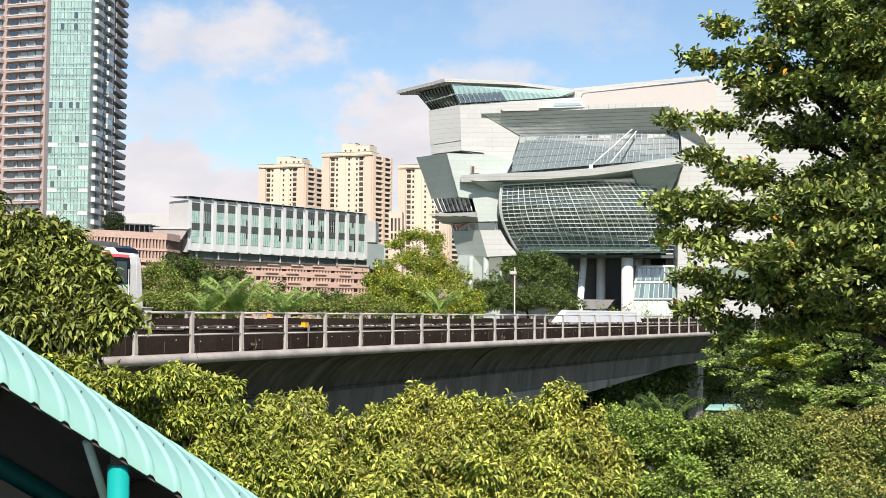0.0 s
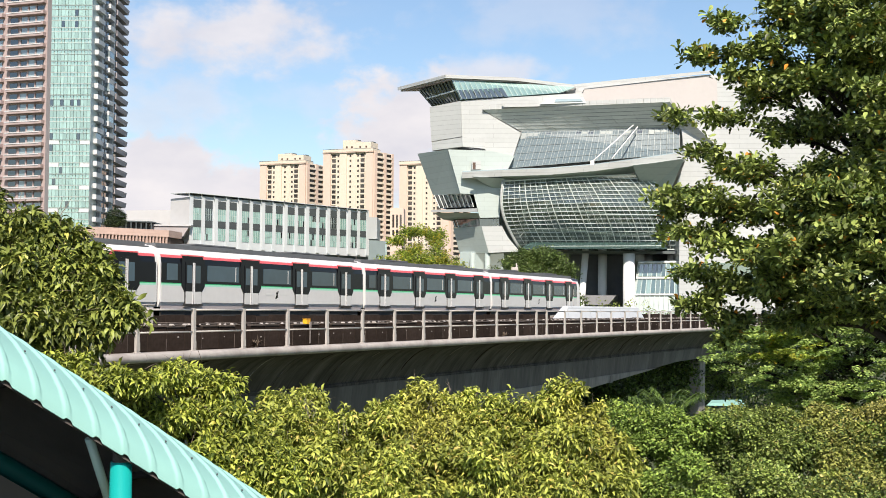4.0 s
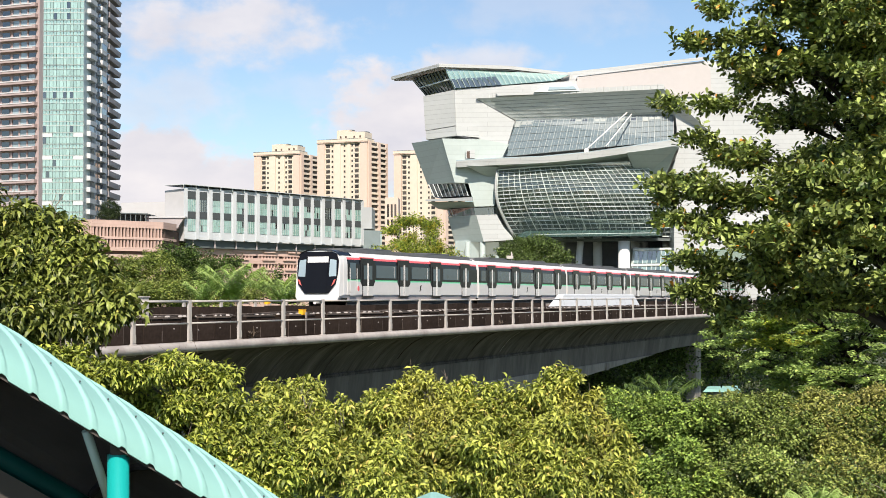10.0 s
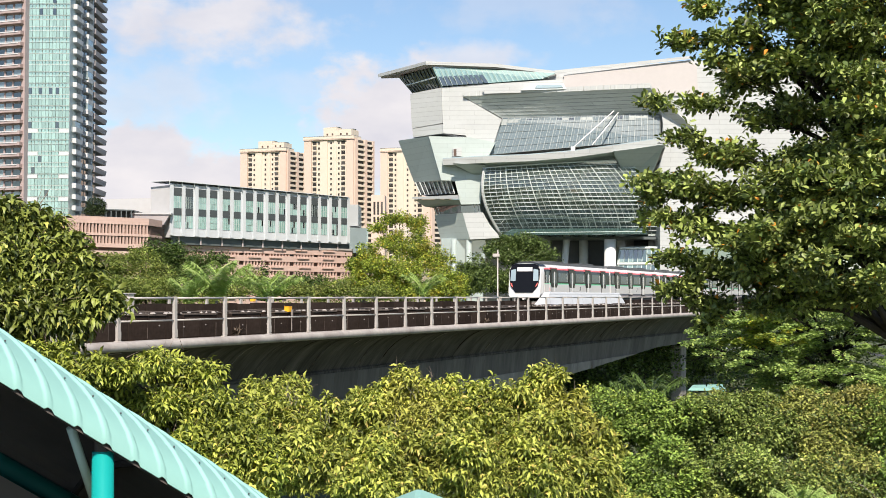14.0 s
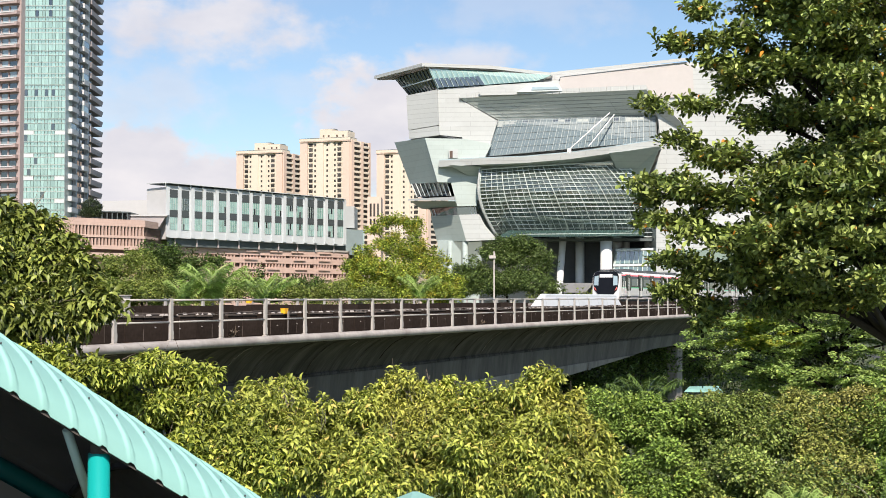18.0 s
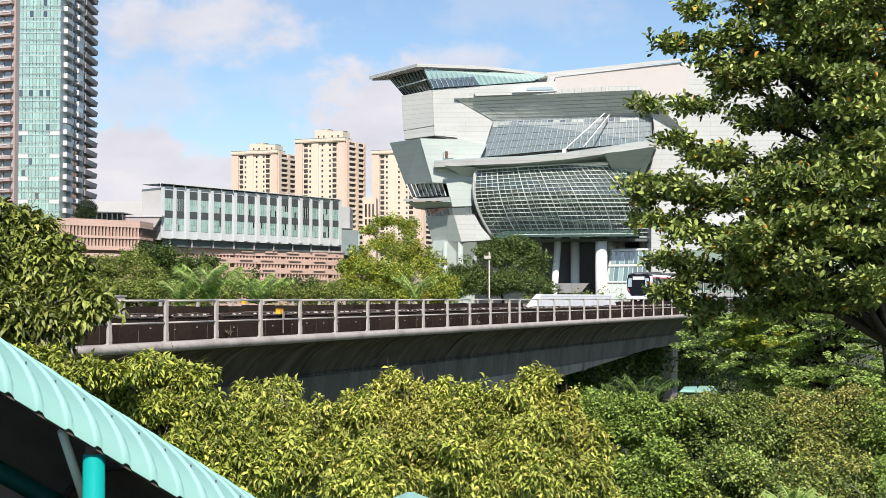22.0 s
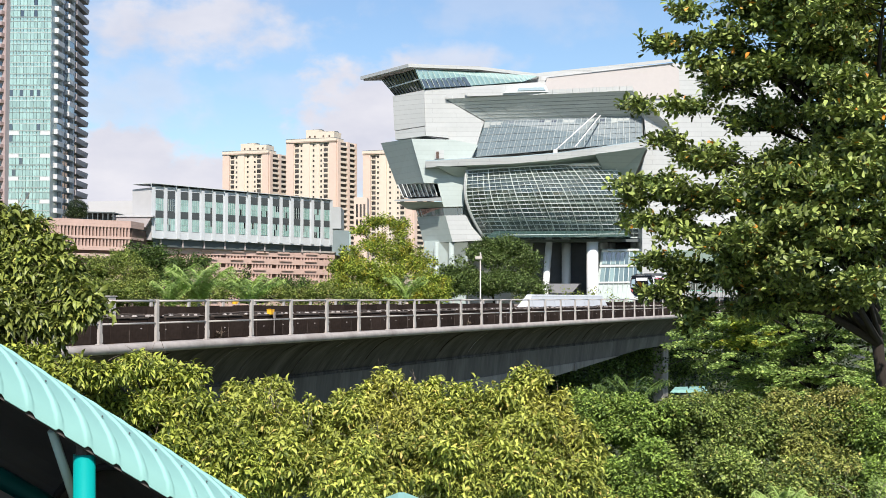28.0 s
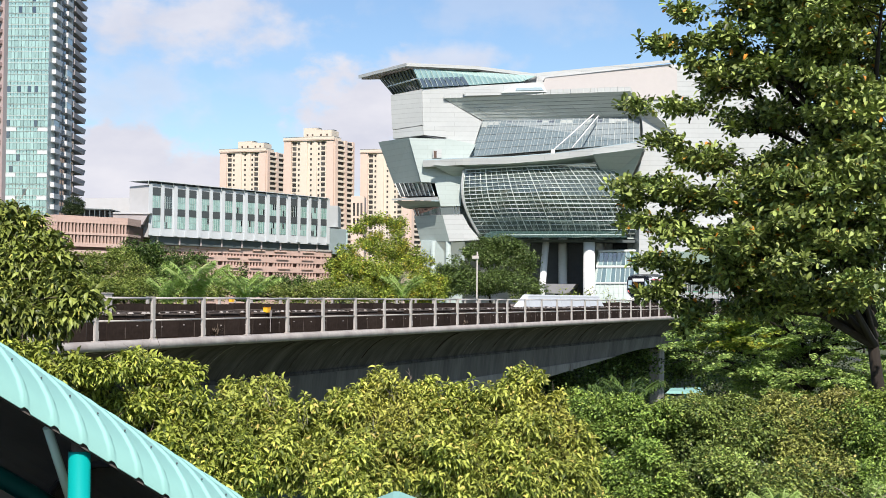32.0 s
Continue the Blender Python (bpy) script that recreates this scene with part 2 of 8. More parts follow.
TRAIN_WHITE = surface("train_white_paint", (0.66, 0.65, 0.635), 0.28, 0, 3, 0.03, 0.02)
TRAIN_MINT = surface("train_mint_stripe", (0.33, 0.66, 0.50), 0.4, 0, 3, 0.05, 0.0)
TRAIN_GREY = surface("train_silver_panel", (0.63, 0.615, 0.59), 0.4, 0.1, 3, 0.05, 0.03)
TRAIN_DOOR = surface("train_door_silver", (0.60, 0.59, 0.565), 0.4, 0.1, 3, 0.04, 0.03)
TRAIN_BLACK = surface("train_black_band", (0.006, 0.006, 0.008), 0.25, 0, 3, 0.1, 0.0, spec=0.2)
TRAIN_RED = surface("train_red_stripe", (0.74, 0.11, 0.12), 0.4, 0, 3, 0.05, 0.0)
TRAIN_GREEN = surface("train_green_stripe", (0.03, 0.42, 0.16), 0.4, 0, 3, 0.05, 0.0)
TRAIN_ROOF = surface("train_roof_grey", (0.13, 0.135, 0.14), 0.6, 0.1, 3, 0.15, 0.1)
TRAIN_UNDER = surface("train_underframe_dark", (0.035, 0.033, 0.03), 0.75, 0.2, 5, 0.2, 0.1)
TRAIN_GLASS = surface("train_tinted_glass", (0.03, 0.06, 0.085), 0.08, 0, 1.5, 0.15, 0.0, per_piece=0.3, spec=0.6)
LAMP_RED = surface("tail_lamp_red", (0.62, 0.12, 0.10), 0.3)

CLAD_WHITE = surface("white_metal_cladding", (0.43, 0.445, 0.435), 0.42, 0.0, 1.2, 0.05, 0.04, seams=(11.0, 1.05), seam_dark=0.74)
CLAD_PLAIN = surface("white_render_wall", (0.439, 0.411, 0.394), 0.6, 0, 1.2, 0.04, 0.04)
CLAD_GREY = surface("grey_green_cladding", (0.36, 0.42, 0.395), 0.42, 0.0, 1.2, 0.06, 0.04, seams=(9, 1.3), seam_dark=0.86)
CLAD_PALE = surface("pale_green_cladding", (0.40, 0.46, 0.435), 0.42, 0.0, 1.2, 0.05, 0.04, seams=(8, 1.0), seam_dark=0.86)
SOFFIT = surface("perforated_metal_soffit", (0.50, 0.54, 0.52), 0.6, 0.1, 2.5, 0.08, 0.05, seams=(3.0, 1.5), seam_dark=0.86)
FRAME_PALE = surface("pale_metal_frame", (0.66, 0.70, 0.68), 0.4, 0.2, 2, 0.06, 0.0)
FRAME_GRID = surface("grey_green_grid_frame", (0.42, 0.49, 0.46), 0.4, 0.1, 2, 0.1, 0.0)
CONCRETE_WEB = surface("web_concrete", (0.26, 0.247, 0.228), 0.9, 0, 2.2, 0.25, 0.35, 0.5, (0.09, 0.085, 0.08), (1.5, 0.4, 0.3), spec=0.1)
FRAME_DARK = surface("dark_metal_frame", (0.10, 0.12, 0.12), 0.5, 0.2, 2, 0.1, 0.0)
GLASS_TEAL = glass("teal_facade_glass", (0.06, 0.11, 0.10), 0.05)
GLASS_GREY = glass("grey_facade_glass", (0.24, 0.30, 0.31), 0.06)
GLASS_PALE = glass("pale_grey_facade_glass", (0.125, 0.165, 0.178), 0.12, 0.3)
GLASS_PALE.node_tree.nodes["Principled BSDF"].inputs["IOR"].default_value = 1.4
FRAME_DULL = surface("dull_grey_mullion", (0.22, 0.25, 0.245), 0.5, 0.1, 2, 0.1, 0.0)


def clear_glass(name, tint, body, share):
    """Thin glazing that one can see through, with a reflecting face."""
    m = glass(name, body, 0.06, 0.1)
    nt = m.node_tree
    p, out = nt.nodes["Principled BSDF"], nt.nodes["Material Output"]
    tr = nt.nodes.new("ShaderNodeBsdfTransparent")
    tr.inputs["Color"].default_value = (*tint, 1)
    mx = nt.nodes.new("ShaderNodeMixShader")
    mx.inputs["Fac"].default_value = share
    nt.links.new(p.outputs[0], mx.inputs[1]); nt.links.new(tr.outputs[0], mx.inputs[2])
    nt.links.new(mx.outputs[0], out.inputs["Surface"])
    return m


GLASS_HALL = clear_glass("see_through_hall_glass", (0.74, 0.83, 0.79), (0.145, 0.19, 0.17), 0.55)
HALL_WALL = surface("hall_inner_wall", (0.24, 0.27, 0.25), 0.8, 0, 0.5, 0.3, 0.0)
HALL_SLAB = surface("hall_floor_edge", (0.42, 0.45, 0.43), 0.7, 0, 0.8, 0.1, 0.0)
FRAME_WHITE = surface("white_green_grid_frame", (0.50, 0.56, 0.52), 0.4, 0.1, 2, 0.1, 0.0)
GLASS_CURVE = glass("curved_front_glass", (0.17, 0.25, 0.225), 0.08)
GLASS_DARK = glass("dark_facade_glass", (0.012, 0.018, 0.02), 0.05)
GLASS_MINT = glass("mint_facade_glass", (0.265, 0.405, 0.375), 0.16, 0.2)
GLASS_MINT.node_tree.nodes["Principled BSDF"].inputs["IOR"].default_value = 1.5
GLASS_SPANDREL = glass("mint_spandrel_glass", (0.22, 0.37, 0.33), 0.16, 0.15)
# dark tone standing in for unlit depth, shade put into the colour
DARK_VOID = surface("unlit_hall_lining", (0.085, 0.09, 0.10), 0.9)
WHITE_COLUMN = surface("white_column_paint", (0.66, 0.67, 0.66), 0.6, 0, 1.5, 0.06, 0.05)

TOWER_PINK = surface("pinkish_tower_render", (0.355, 0.285, 0.275), 0.8, 0, 0.8, 0.07, 0.05)
TOWER_GREY = surface("grey_tower_render", (0.34, 0.305, 0.30), 0.8, 0, 0.8, 0.1, 0.05)
# darker grey for the recessed flank, its shade put into colour
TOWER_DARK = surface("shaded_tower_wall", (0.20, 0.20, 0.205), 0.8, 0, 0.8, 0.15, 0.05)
TOWER_WHITE = surface("white_balcony_paint", (0.52, 0.53, 0.53), 0.7, 0, 0.8, 0.06, 0.05)
HDB_CREAM = surface("cream_flat_render", (0.60, 0.525, 0.425), 0.8, 0, 0.6, 0.05, 0.03)
HDB_PINK = surface("peach_flat_render", (0.58, 0.45, 0.37), 0.8, 0, 0.6, 0.06, 0.03)
HDB_WINDOW = surface("flat_window_dark", (0.06, 0.055, 0.05), 0.5, 0, 1, 0.2, 0.0, per_piece=0.6, spec=0.2)
BROWN_WALL = surface("terracotta_tile_wall", (0.53, 0.375, 0.315), 0.75, 0, 1.5, 0.09, 0.1, seams=(2.4, 0.6), seam_dark=0.82)
BROWN_DARK = surface("brown_recess", (0.10, 0.065, 0.05), 0.85, 0, 1.5, 0.15, 0.05)
OFFICE_WHITE = surface("white_office_panel", (0.50, 0.53, 0.54), 0.55, 0, 1.0, 0.04, 0.03)
OFFICE_GREY = surface("grey_louvre_band", (0.055, 0.065, 0.067), 0.6, 0, 8.0, 0.25, 0.2, stretch=(0.2, 0.2, 4))

LINK_WHITE = surface("off_white_render", (0.43, 0.43, 0.43), 0.7, 0, 1.0, 0.05, 0.03, 0.1, (0.3, 0.29, 0.28))
ROOF_TEAL = surface("pale_teal_roof_sheet", (0.25, 0.475, 0.425), 0.62, 0.0, 3.5, 0.06, 0.06, 0.12, (0.19, 0.40, 0.36))
# very dark grey for parts below the roof, their shade put into colour
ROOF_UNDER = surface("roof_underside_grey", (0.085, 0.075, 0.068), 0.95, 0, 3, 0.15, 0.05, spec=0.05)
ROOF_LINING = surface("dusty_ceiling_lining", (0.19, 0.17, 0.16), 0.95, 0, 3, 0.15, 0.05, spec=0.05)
POST_TEAL = surface("teal_gloss_paint", (0.0, 0.30, 0.28), 0.3, 0, 3, 0.06, 0.03)
# the post's teal darkened for the beam, roof shade put into colour
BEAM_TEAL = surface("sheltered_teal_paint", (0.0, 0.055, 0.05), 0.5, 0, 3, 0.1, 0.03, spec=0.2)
BRACE_PALE = surface("pale_teal_paint", (0.45, 0.60, 0.56), 0.4, 0, 3, 0.06, 0.03)
BARK = surface("tree_bark", (0.028, 0.021, 0.016), 0.95, 0, 9, 0.35, 0.9, stretch=(1, 1, 0.25))
BARK_TWIG = surface("twig_bark", (0.15, 0.115, 0.085), 0.9, 0, 9, 0.3, 0.3)
BARK_PALE = surface("pale_palm_bark", (0.22, 0.20, 0.16), 0.9, 0, 6, 0.3, 0.6, stretch=(1, 1, 3))
GROUND = surface("rough_grass_ground", (0.06, 0.08, 0.03), 0.95, 0, 0.8, 0.4, 0.5, 0.4, (0.12, 0.10, 0.06))
ASPHALT = surface("road_asphalt", (0.05, 0.05, 0.052), 0.9, 0, 6, 0.2, 0.4)

LEAF_NEAR = leaf_material("yellow_green_leaf", (0.065, 0.09, 0.014), (0.475, 0.51, 0.10), (0.58, 0.46, 0.13), 0.06, 0.5, 0.12, (0.56, 0.54, 0.11), 0.28)
LEAF_MIDDLE = leaf_material("fresh_green_leaf", (0.045, 0.07, 0.011), (0.41, 0.46, 0.075), (0.50, 0.46, 0.10), 0.05, 0.5, 0.12, None, 0.35)
LEAF_DEEP = leaf_material("deep_green_leaf", (0.03, 0.045, 0.010), (0.27, 0.315, 0.065), (0.44, 0.42, 0.10), 0.04, 0.45, 0.07, None, 0.35)
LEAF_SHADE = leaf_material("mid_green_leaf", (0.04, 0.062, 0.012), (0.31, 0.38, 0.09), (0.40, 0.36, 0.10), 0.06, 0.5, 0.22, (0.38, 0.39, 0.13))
LEAF_ALMOND = leaf_material("almond_tree_leaf", (0.022, 0.034, 0.008), (0.345, 0.42, 0.11), (0.62, 0.24, 0.03), 0.020, 0.45, 0.08, None, 0.35)
LEAF_HEDGE = leaf_material("hedge_leaf", (0.035, 0.06, 0.014), (0.33, 0.42, 0.10), (0.40, 0.36, 0.12), 0.05, 0.5, 0.07, (0.41, 0.42, 0.11))
LEAF_FRESH = leaf_material("fresh_hedge_leaf", (0.04, 0.075, 0.014), (0.32, 0.46, 0.09), (0.38, 0.42, 0.10), 0.05, 0.5, 0.1, (0.40, 0.48, 0.09))
LEAF_OLIVE = leaf_material("olive_hedge_leaf", (0.09, 0.10, 0.025), (0.42, 0.45, 0.11), (0.44, 0.36, 0.13), 0.06, 0.5, 0.07, (0.43, 0.40, 0.12))
# dark leaf tone, shade below the viaduct and behind boughs put into colour
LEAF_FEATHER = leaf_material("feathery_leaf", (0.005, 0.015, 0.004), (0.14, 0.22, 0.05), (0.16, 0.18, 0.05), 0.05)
LEAF_CLIPPED = leaf_material("clipped_dark_leaf", (0.006, 0.012, 0.005), (0.055, 0.085, 0.03), (0.07, 0.09, 0.03), 0.05)
LEAF_BOUGH = leaf_material("layered_bough_leaf", (0.10, 0.16, 0.045), (0.37, 0.49, 0.14), (0.44, 0.50, 0.12), 0.06, 0.5, 0.16)
LEAF_YELLOW = leaf_material("yellowing_leaf", (0.05, 0.085, 0.010), (0.40, 0.48, 0.075), (0.60, 0.42, 0.05), 0.04, 0.5, 0.2, (0.56, 0.44, 0.05))
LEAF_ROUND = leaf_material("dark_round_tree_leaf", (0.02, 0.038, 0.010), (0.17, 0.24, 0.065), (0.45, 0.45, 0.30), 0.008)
LEAF_PALM = leaf_material("palm_leaflet", (0.20, 0.29, 0.08), (0.44, 0.56, 0.19), (0.48, 0.50, 0.22), 0.04, 0.4, 0.3)


# ---- building helpers ----
class G:
    """Collects faces of one mesh."""
    def __init__(self):
        self.v, self.f = [], []

    def box(self, x0, x1, y0, y1, z0, z1):
        return self.hexa([(x0, y0, z0), (x1, y0, z0), (x1, y1, z0), (x0, y1, z0)], [(x0, y0, z1), (x1, y0, z1), (x1, y1, z1), (x0, y1, z1)])

    def hexa(self, low, high):
        n, k = len(self.v), len(low)
        self.v += [tuple(p) for p in low] + [tuple(p) for p in high]
        self.f.append(tuple(n + i for i in reversed(range(k))))
        self.f.append(tuple(n + k + i for i in range(k)))
        for i in range(k):
            j = (i + 1) % k
            self.f.append((n + i, n + j, n + k + j, n + k + i))
        return self

    def prism(self, poly, off):
        o = Vector(off)
        return self.hexa(poly, [tuple(Vector(p) + o) for p in poly])

    def tube(self, a, b, r0, r1=None, n=10):
        a, b = Vector(a), Vector(b)
        r1 = r0 if r1 is None else r1
        q = (b - a).to_track_quat("Z", "Y")
        ring = [q @ Vector((math.cos(2 * math.pi * i / n), math.sin(2 * math.pi * i / n), 0)) for i in range(n)]
        return self.hexa([tuple(a + c * r0) for c in ring], [tuple(b + c * r1) for c in ring])

    def path(self, pts, radii, n=8):
        """One bent, tapering tube through pts."""
        pts = [Vector(p) for p in pts]
        side, rings = None, []
        for i, p in enumerate(pts):
            d = (pts[min(i + 1, len(pts) - 1)] - pts[max(i - 1, 0)]).normalized()
            if side is None:
                side = d.orthogonal().normalized()
            side = (side - d * side.dot(d)).normalized()
            up = d.cross(side)
            rings.append([tuple(p + (side * math.cos(2 * math.pi * k / n) + up * math.sin(2 * math.pi * k / n)) * radii[i]) for k in range(n)])
        return self.sweep(rings)

    def sweep(self, profiles):
        """Skin over closed profiles of equal length, capped."""
        k, n = len(profiles[0]), len(self.v)
        for p in profiles:
            self.v += [tuple(q) for q in p]
        for r in range(len(profiles) - 1):
            for i in range(k):
                j = (i + 1) % k
                self.f.append((n + r * k + i, n + r * k + j, n + (r + 1) * k + j, n + (r + 1) * k + i))
        self.f.append(tuple(n + i for i in reversed(range(k))))
        self.f.append(tuple(n + (len(profiles) - 1) * k + i for i in range(k)))
        return self

    def mesh(self, name, mat, bevel=0.0, smooth=False, base=(0, 0, 0)):
        me = bpy.data.meshes.new(name)
        b = Vector(base)
        me.from_pydata([tuple(Vector(p) - b) for p in self.v], [], self.f)
        bm = bmesh.new()
        bm.from_mesh(me)
        bmesh.ops.recalc_face_normals(bm, faces=bm.faces)
        if bevel:
            bmesh.ops.bevel(bm, geom=[e for e in bm.edges if len(e.link_faces) == 2 and e.calc_face_angle(0) > 0.6], offset=bevel, segments=2, affect="EDGES", clamp_overlap=True)
        if smooth:
            for f in bm.faces:
                f.smooth = len(f.verts) == 4
        bm.to_mesh(me)
        bm.free()
        me.materials.append(mat)
        return me


def thing(name, at, label, category, group="", kind=""):
    ob = new(name)
    ob.empty_display_size = 0.3
    ob.location = at
    return tagged(ob, label, category, group, kind)


def home(ob):
    p = Vector((0, 0, 0))
    while ob:
        p += ob.location
        ob = ob.parent
    return p


def part(name, g, mat, parent, label="", bevel=0.0, smooth=False, local=False, kind=""):
    """One mesh object under a thing or a part. Its numbers are in world metres, or in the parent's space when local."""
    me = g.mesh(name, mat, bevel, smooth, (0, 0, 0) if local else home(parent))
    ob = new(name, me)
    ob.parent = parent
    return tagged(ob, label, kind=kind)


def solo(name, g, mat, label, category, bevel=0.0, smooth=False, at=(0, 0, 0), group="", kind=""):
    ob = new(name, g.mesh(name, mat, bevel, smooth, at))
    ob.location = at
    return tagged(ob, label, category, group, kind)


def piece(name, me, parent, m, label=""):
    ob = new(name, me)
    ob.parent = parent
    ob.matrix_basis = m
    return tagged(ob, label)


def plate(w, h, t):
    """A pane or panel: x across, z up, y its thickness, front at y = 0."""
    return G().box(-w / 2, w / 2, 0, t, 0, h)


def lerp(a, b, k):
    return Vector(a) * (1 - k) + Vector(b) * k


def face_frame(origin, along, parent):
    """Pose of a facade seen from outside: x along it, z up, y inward."""
    x = Vector((along[0], along[1], 0)).normalized()
    y = Vector((-x.y, x.x, 0))
    m = Matrix((x, y, Vector((0, 0, 1)))).transposed().to_4x4()
    return Matrix.Translation(Vector(origin) - home(parent)) @ m


# ---- foliage ----
rng = np.random.default_rng(7)
LEAF_LONG = (((0, 0, 0), (0.145, 0.28, 0.15), (0, 0.29, 0.09), (-0.145, 0.28, 0.15), (0.15, 0.64, 0.07), (0, 0.65, 0.0), (-0.15, 0.64, 0.07), (0, 0.90, -0.36)),
             ((0, 1, 2), (0, 2, 3), (1, 4, 5), (1, 5, 2), (2, 5, 6), (2, 6, 3), (4, 7, 5), (5, 7, 6)))
LEAF_SLIM = (((0, 0, 0), (0.13, 0.40, 0.11), (-0.13, 0.40, 0.11), (0, 0.45, 0.05), (0, 0.94, -0.32)), ((0, 1, 3), (0, 3, 2), (1, 4, 3), (2, 3, 4)))
LEAF_SPOON = (((0, 0, 0), (0.23, 0.60, 0.06), (-0.23, 0.60, 0.06), (0.20, 0.87, 0.01), (-0.20, 0.87, 0.01), (0, 0.99, -0.07), (0, 0.58, -0.01)),
              ((0, 1, 6), (0, 6, 2), (1, 3, 6), (2, 6, 4), (3, 5, 6), (4, 6, 5)))
LEAF_BLADE = (((-0.04, 0, 0), (0.04, 0, 0), (0.085, 0.5, 0.0), (0, 1.0, -0.22), (-0.085, 0.5, 0.0)), ((0, 1, 2), (0, 2, 4), (2, 3, 4)))
LEAF_STRAP = (((-0.02, 0, 0), (0.02, 0, 0), (0.05, 0.45, 0.0), (0, 1.0, -0.2), (-0.05, 0.45, 0.0)), ((0, 1, 2), (0, 2, 4), (2, 3, 4)))
TWIG = (((-0.012, 0, 0), (0.012, 0, 0), (0.03, 0.5, 0.06), (0.012, 0.5, 0.06), (0.0, 1.0, 0.0)), ((0, 1, 2), (0, 2, 3), (3, 2, 4)))
LEAF_FAR = (((0, 0, 0), (0.33, 0.5, 0.03), (0, 1.0, -0.1), (-0.33, 0.5, 0.03)), ((0, 1, 2), (0, 2, 3)))
LEAF_SMALL = (((0, 0, 0), (0.28, 0.5, 0.02), (0, 1.0, -0.08), (-0.28, 0.5, 0.02)), ((0, 1, 2), (0, 2, 3)))


def rosettes(P, O, per, size):
    """Leaves of each tuft start at the twig's tip and fan out round it."""
    k = len(P) // per
    tips, axis = P[::per][:k], O[::per][:k] * np.array([1, 1, 0.5]) + np.array([0, 0, 0.75]) + rng.normal(0, 0.3, (k, 3))
    axis /= np.linalg.norm(axis, axis=1)[:, None]
    a = np.cross(axis, rng.normal(0, 1, (k, 3)))
    a /= np.linalg.norm(a, axis=1)[:, None] + 1e-9
    b = np.cross(axis, a)
    turn = (np.arange(per) * 2.4)[None, :] + rng.uniform(-0.4, 0.4, (k, per))
    d = a[:, None] * np.cos(turn)[..., None] + b[:, None] * np.sin(turn)[..., None]
    stem = (np.arange(per) / per)[None, :, None]
    d = d + axis[:, None] * (0.15 + 0.65 * stem)
    start = tips[:, None] - axis[:, None] * size * 0.7 * (1 - stem) + d * size * 0.12
    return start.reshape(-1, 3), d.reshape(-1, 3)


def leaf_mesh(name, pos, out, size, shape, mat, droop=0.35, spread=0.8, flat=0.5, lift=0.45):
    """All leaves of one crown: at pos, pointing along out with some scatter, blades turned to the sky."""
    n = len(pos)
    d = out * np.array([1, 1, lift]) + rng.normal(0, spread, (n, 3)) * np.array([1, 1, 0.7])
    d[:, 2] -= droop
    d /= np.linalg.norm(d, axis=1)[:, None] + 1e-9
    up = np.array([0, 0, 1.0]) + rng.normal(0, 0.45, (n, 3)) + out * flat
    side = np.cross(d, up)
    side /= np.linalg.norm(side, axis=1)[:, None] + 1e-9
    nor = np.cross(side, d)
    s = size * rng.uniform(0.65, 1.25, n)
    lv = np.array(shape[0])
    v = pos[:, None, :] + s[:, None, None] * (lv[None, :, 0:1] * side[:, None, :] + lv[None, :, 1:2] * d[:, None, :] + lv[None, :, 2:3] * nor[:, None, :])
    k = len(lv)
    f = (np.array(shape[1])[None] + (np.arange(n) * k)[:, None, None]).reshape(-1, 3)
    me = bpy.data.meshes.new(name)
    me.vertices.add(n * k)
    me.vertices.foreach_set("co", v.reshape(-1).astype(np.float32))
    me.loops.add(f.size)
    me.loops.foreach_set("vertex_index", f.reshape(-1).astype(np.int32))
    me.polygons.add(len(f))
    me.polygons.foreach_set("loop_start", np.arange(0, f.size, 3, dtype=np.int32))
    if len(shape[1]) > 3:
        me.polygons.foreach_set("use_smooth", np.ones(len(f), dtype=bool))
    me.update(calc_edges=True)
    me.materials.append(mat)
    return me


def lobe_points(lobes, n, shell=0.45, tuft=0.16, per=9):
    """Leaf places in twig tufts through the outer shell of ellipsoid lobes (x, y, z, rx, ry, rz)."""
    w = np.array([(l[3] * l[5] + l[3] * l[4]) for l in lobes])
    w = w / w.sum()
    P, O = [], []
    for l, share in zip(lobes, w):
        k = max(2, int(n * share / per))
        d = rng.normal(0, 1, (k, 3))
        d /= np.linalg.norm(d, axis=1)[:, None]
        r = 1 - shell * rng.random(k) ** 1.6
        r *= 1 + 0.16 * np.sin(d[:, 0] * 5 + l[0] * 3) * np.cos(d[:, 2] * 6 + l[2])
        rad = np.array(l[3:6])
        c = np.array(l[:3]) + d * rad * r[:, None]
        o = d / rad
        o /= np.linalg.norm(o, axis=1)[:, None]
        tp = np.repeat(c, per, 0) + rng.normal(0, tuft, (k * per, 3))
        P.append(tp)
        O.append(np.repeat(o, per, 0))
    return np.concatenate(P), np.concatenate(O)


def bumpy(lobes, count, lo, hi, squash=0.8, core=0.72):
    """Breaks smooth lobes up into twig clumps that stand out from them."""
    made = []
    for l in lobes:
        rad = np.array(l[3:6])
        made.append((*l[:3], *(rad * core)))
        mean = float(rad.mean())
        for i in range(count):
            d = rng.normal(0, 1, 3)
            d /= np.linalg.norm(d)
            c = np.array(l[:3]) + d * rad * rng.uniform(core - 0.1, 0.95)
            r = mean * rng.uniform(lo, hi)
            made.append((*c, r, r, r * squash))
    return made


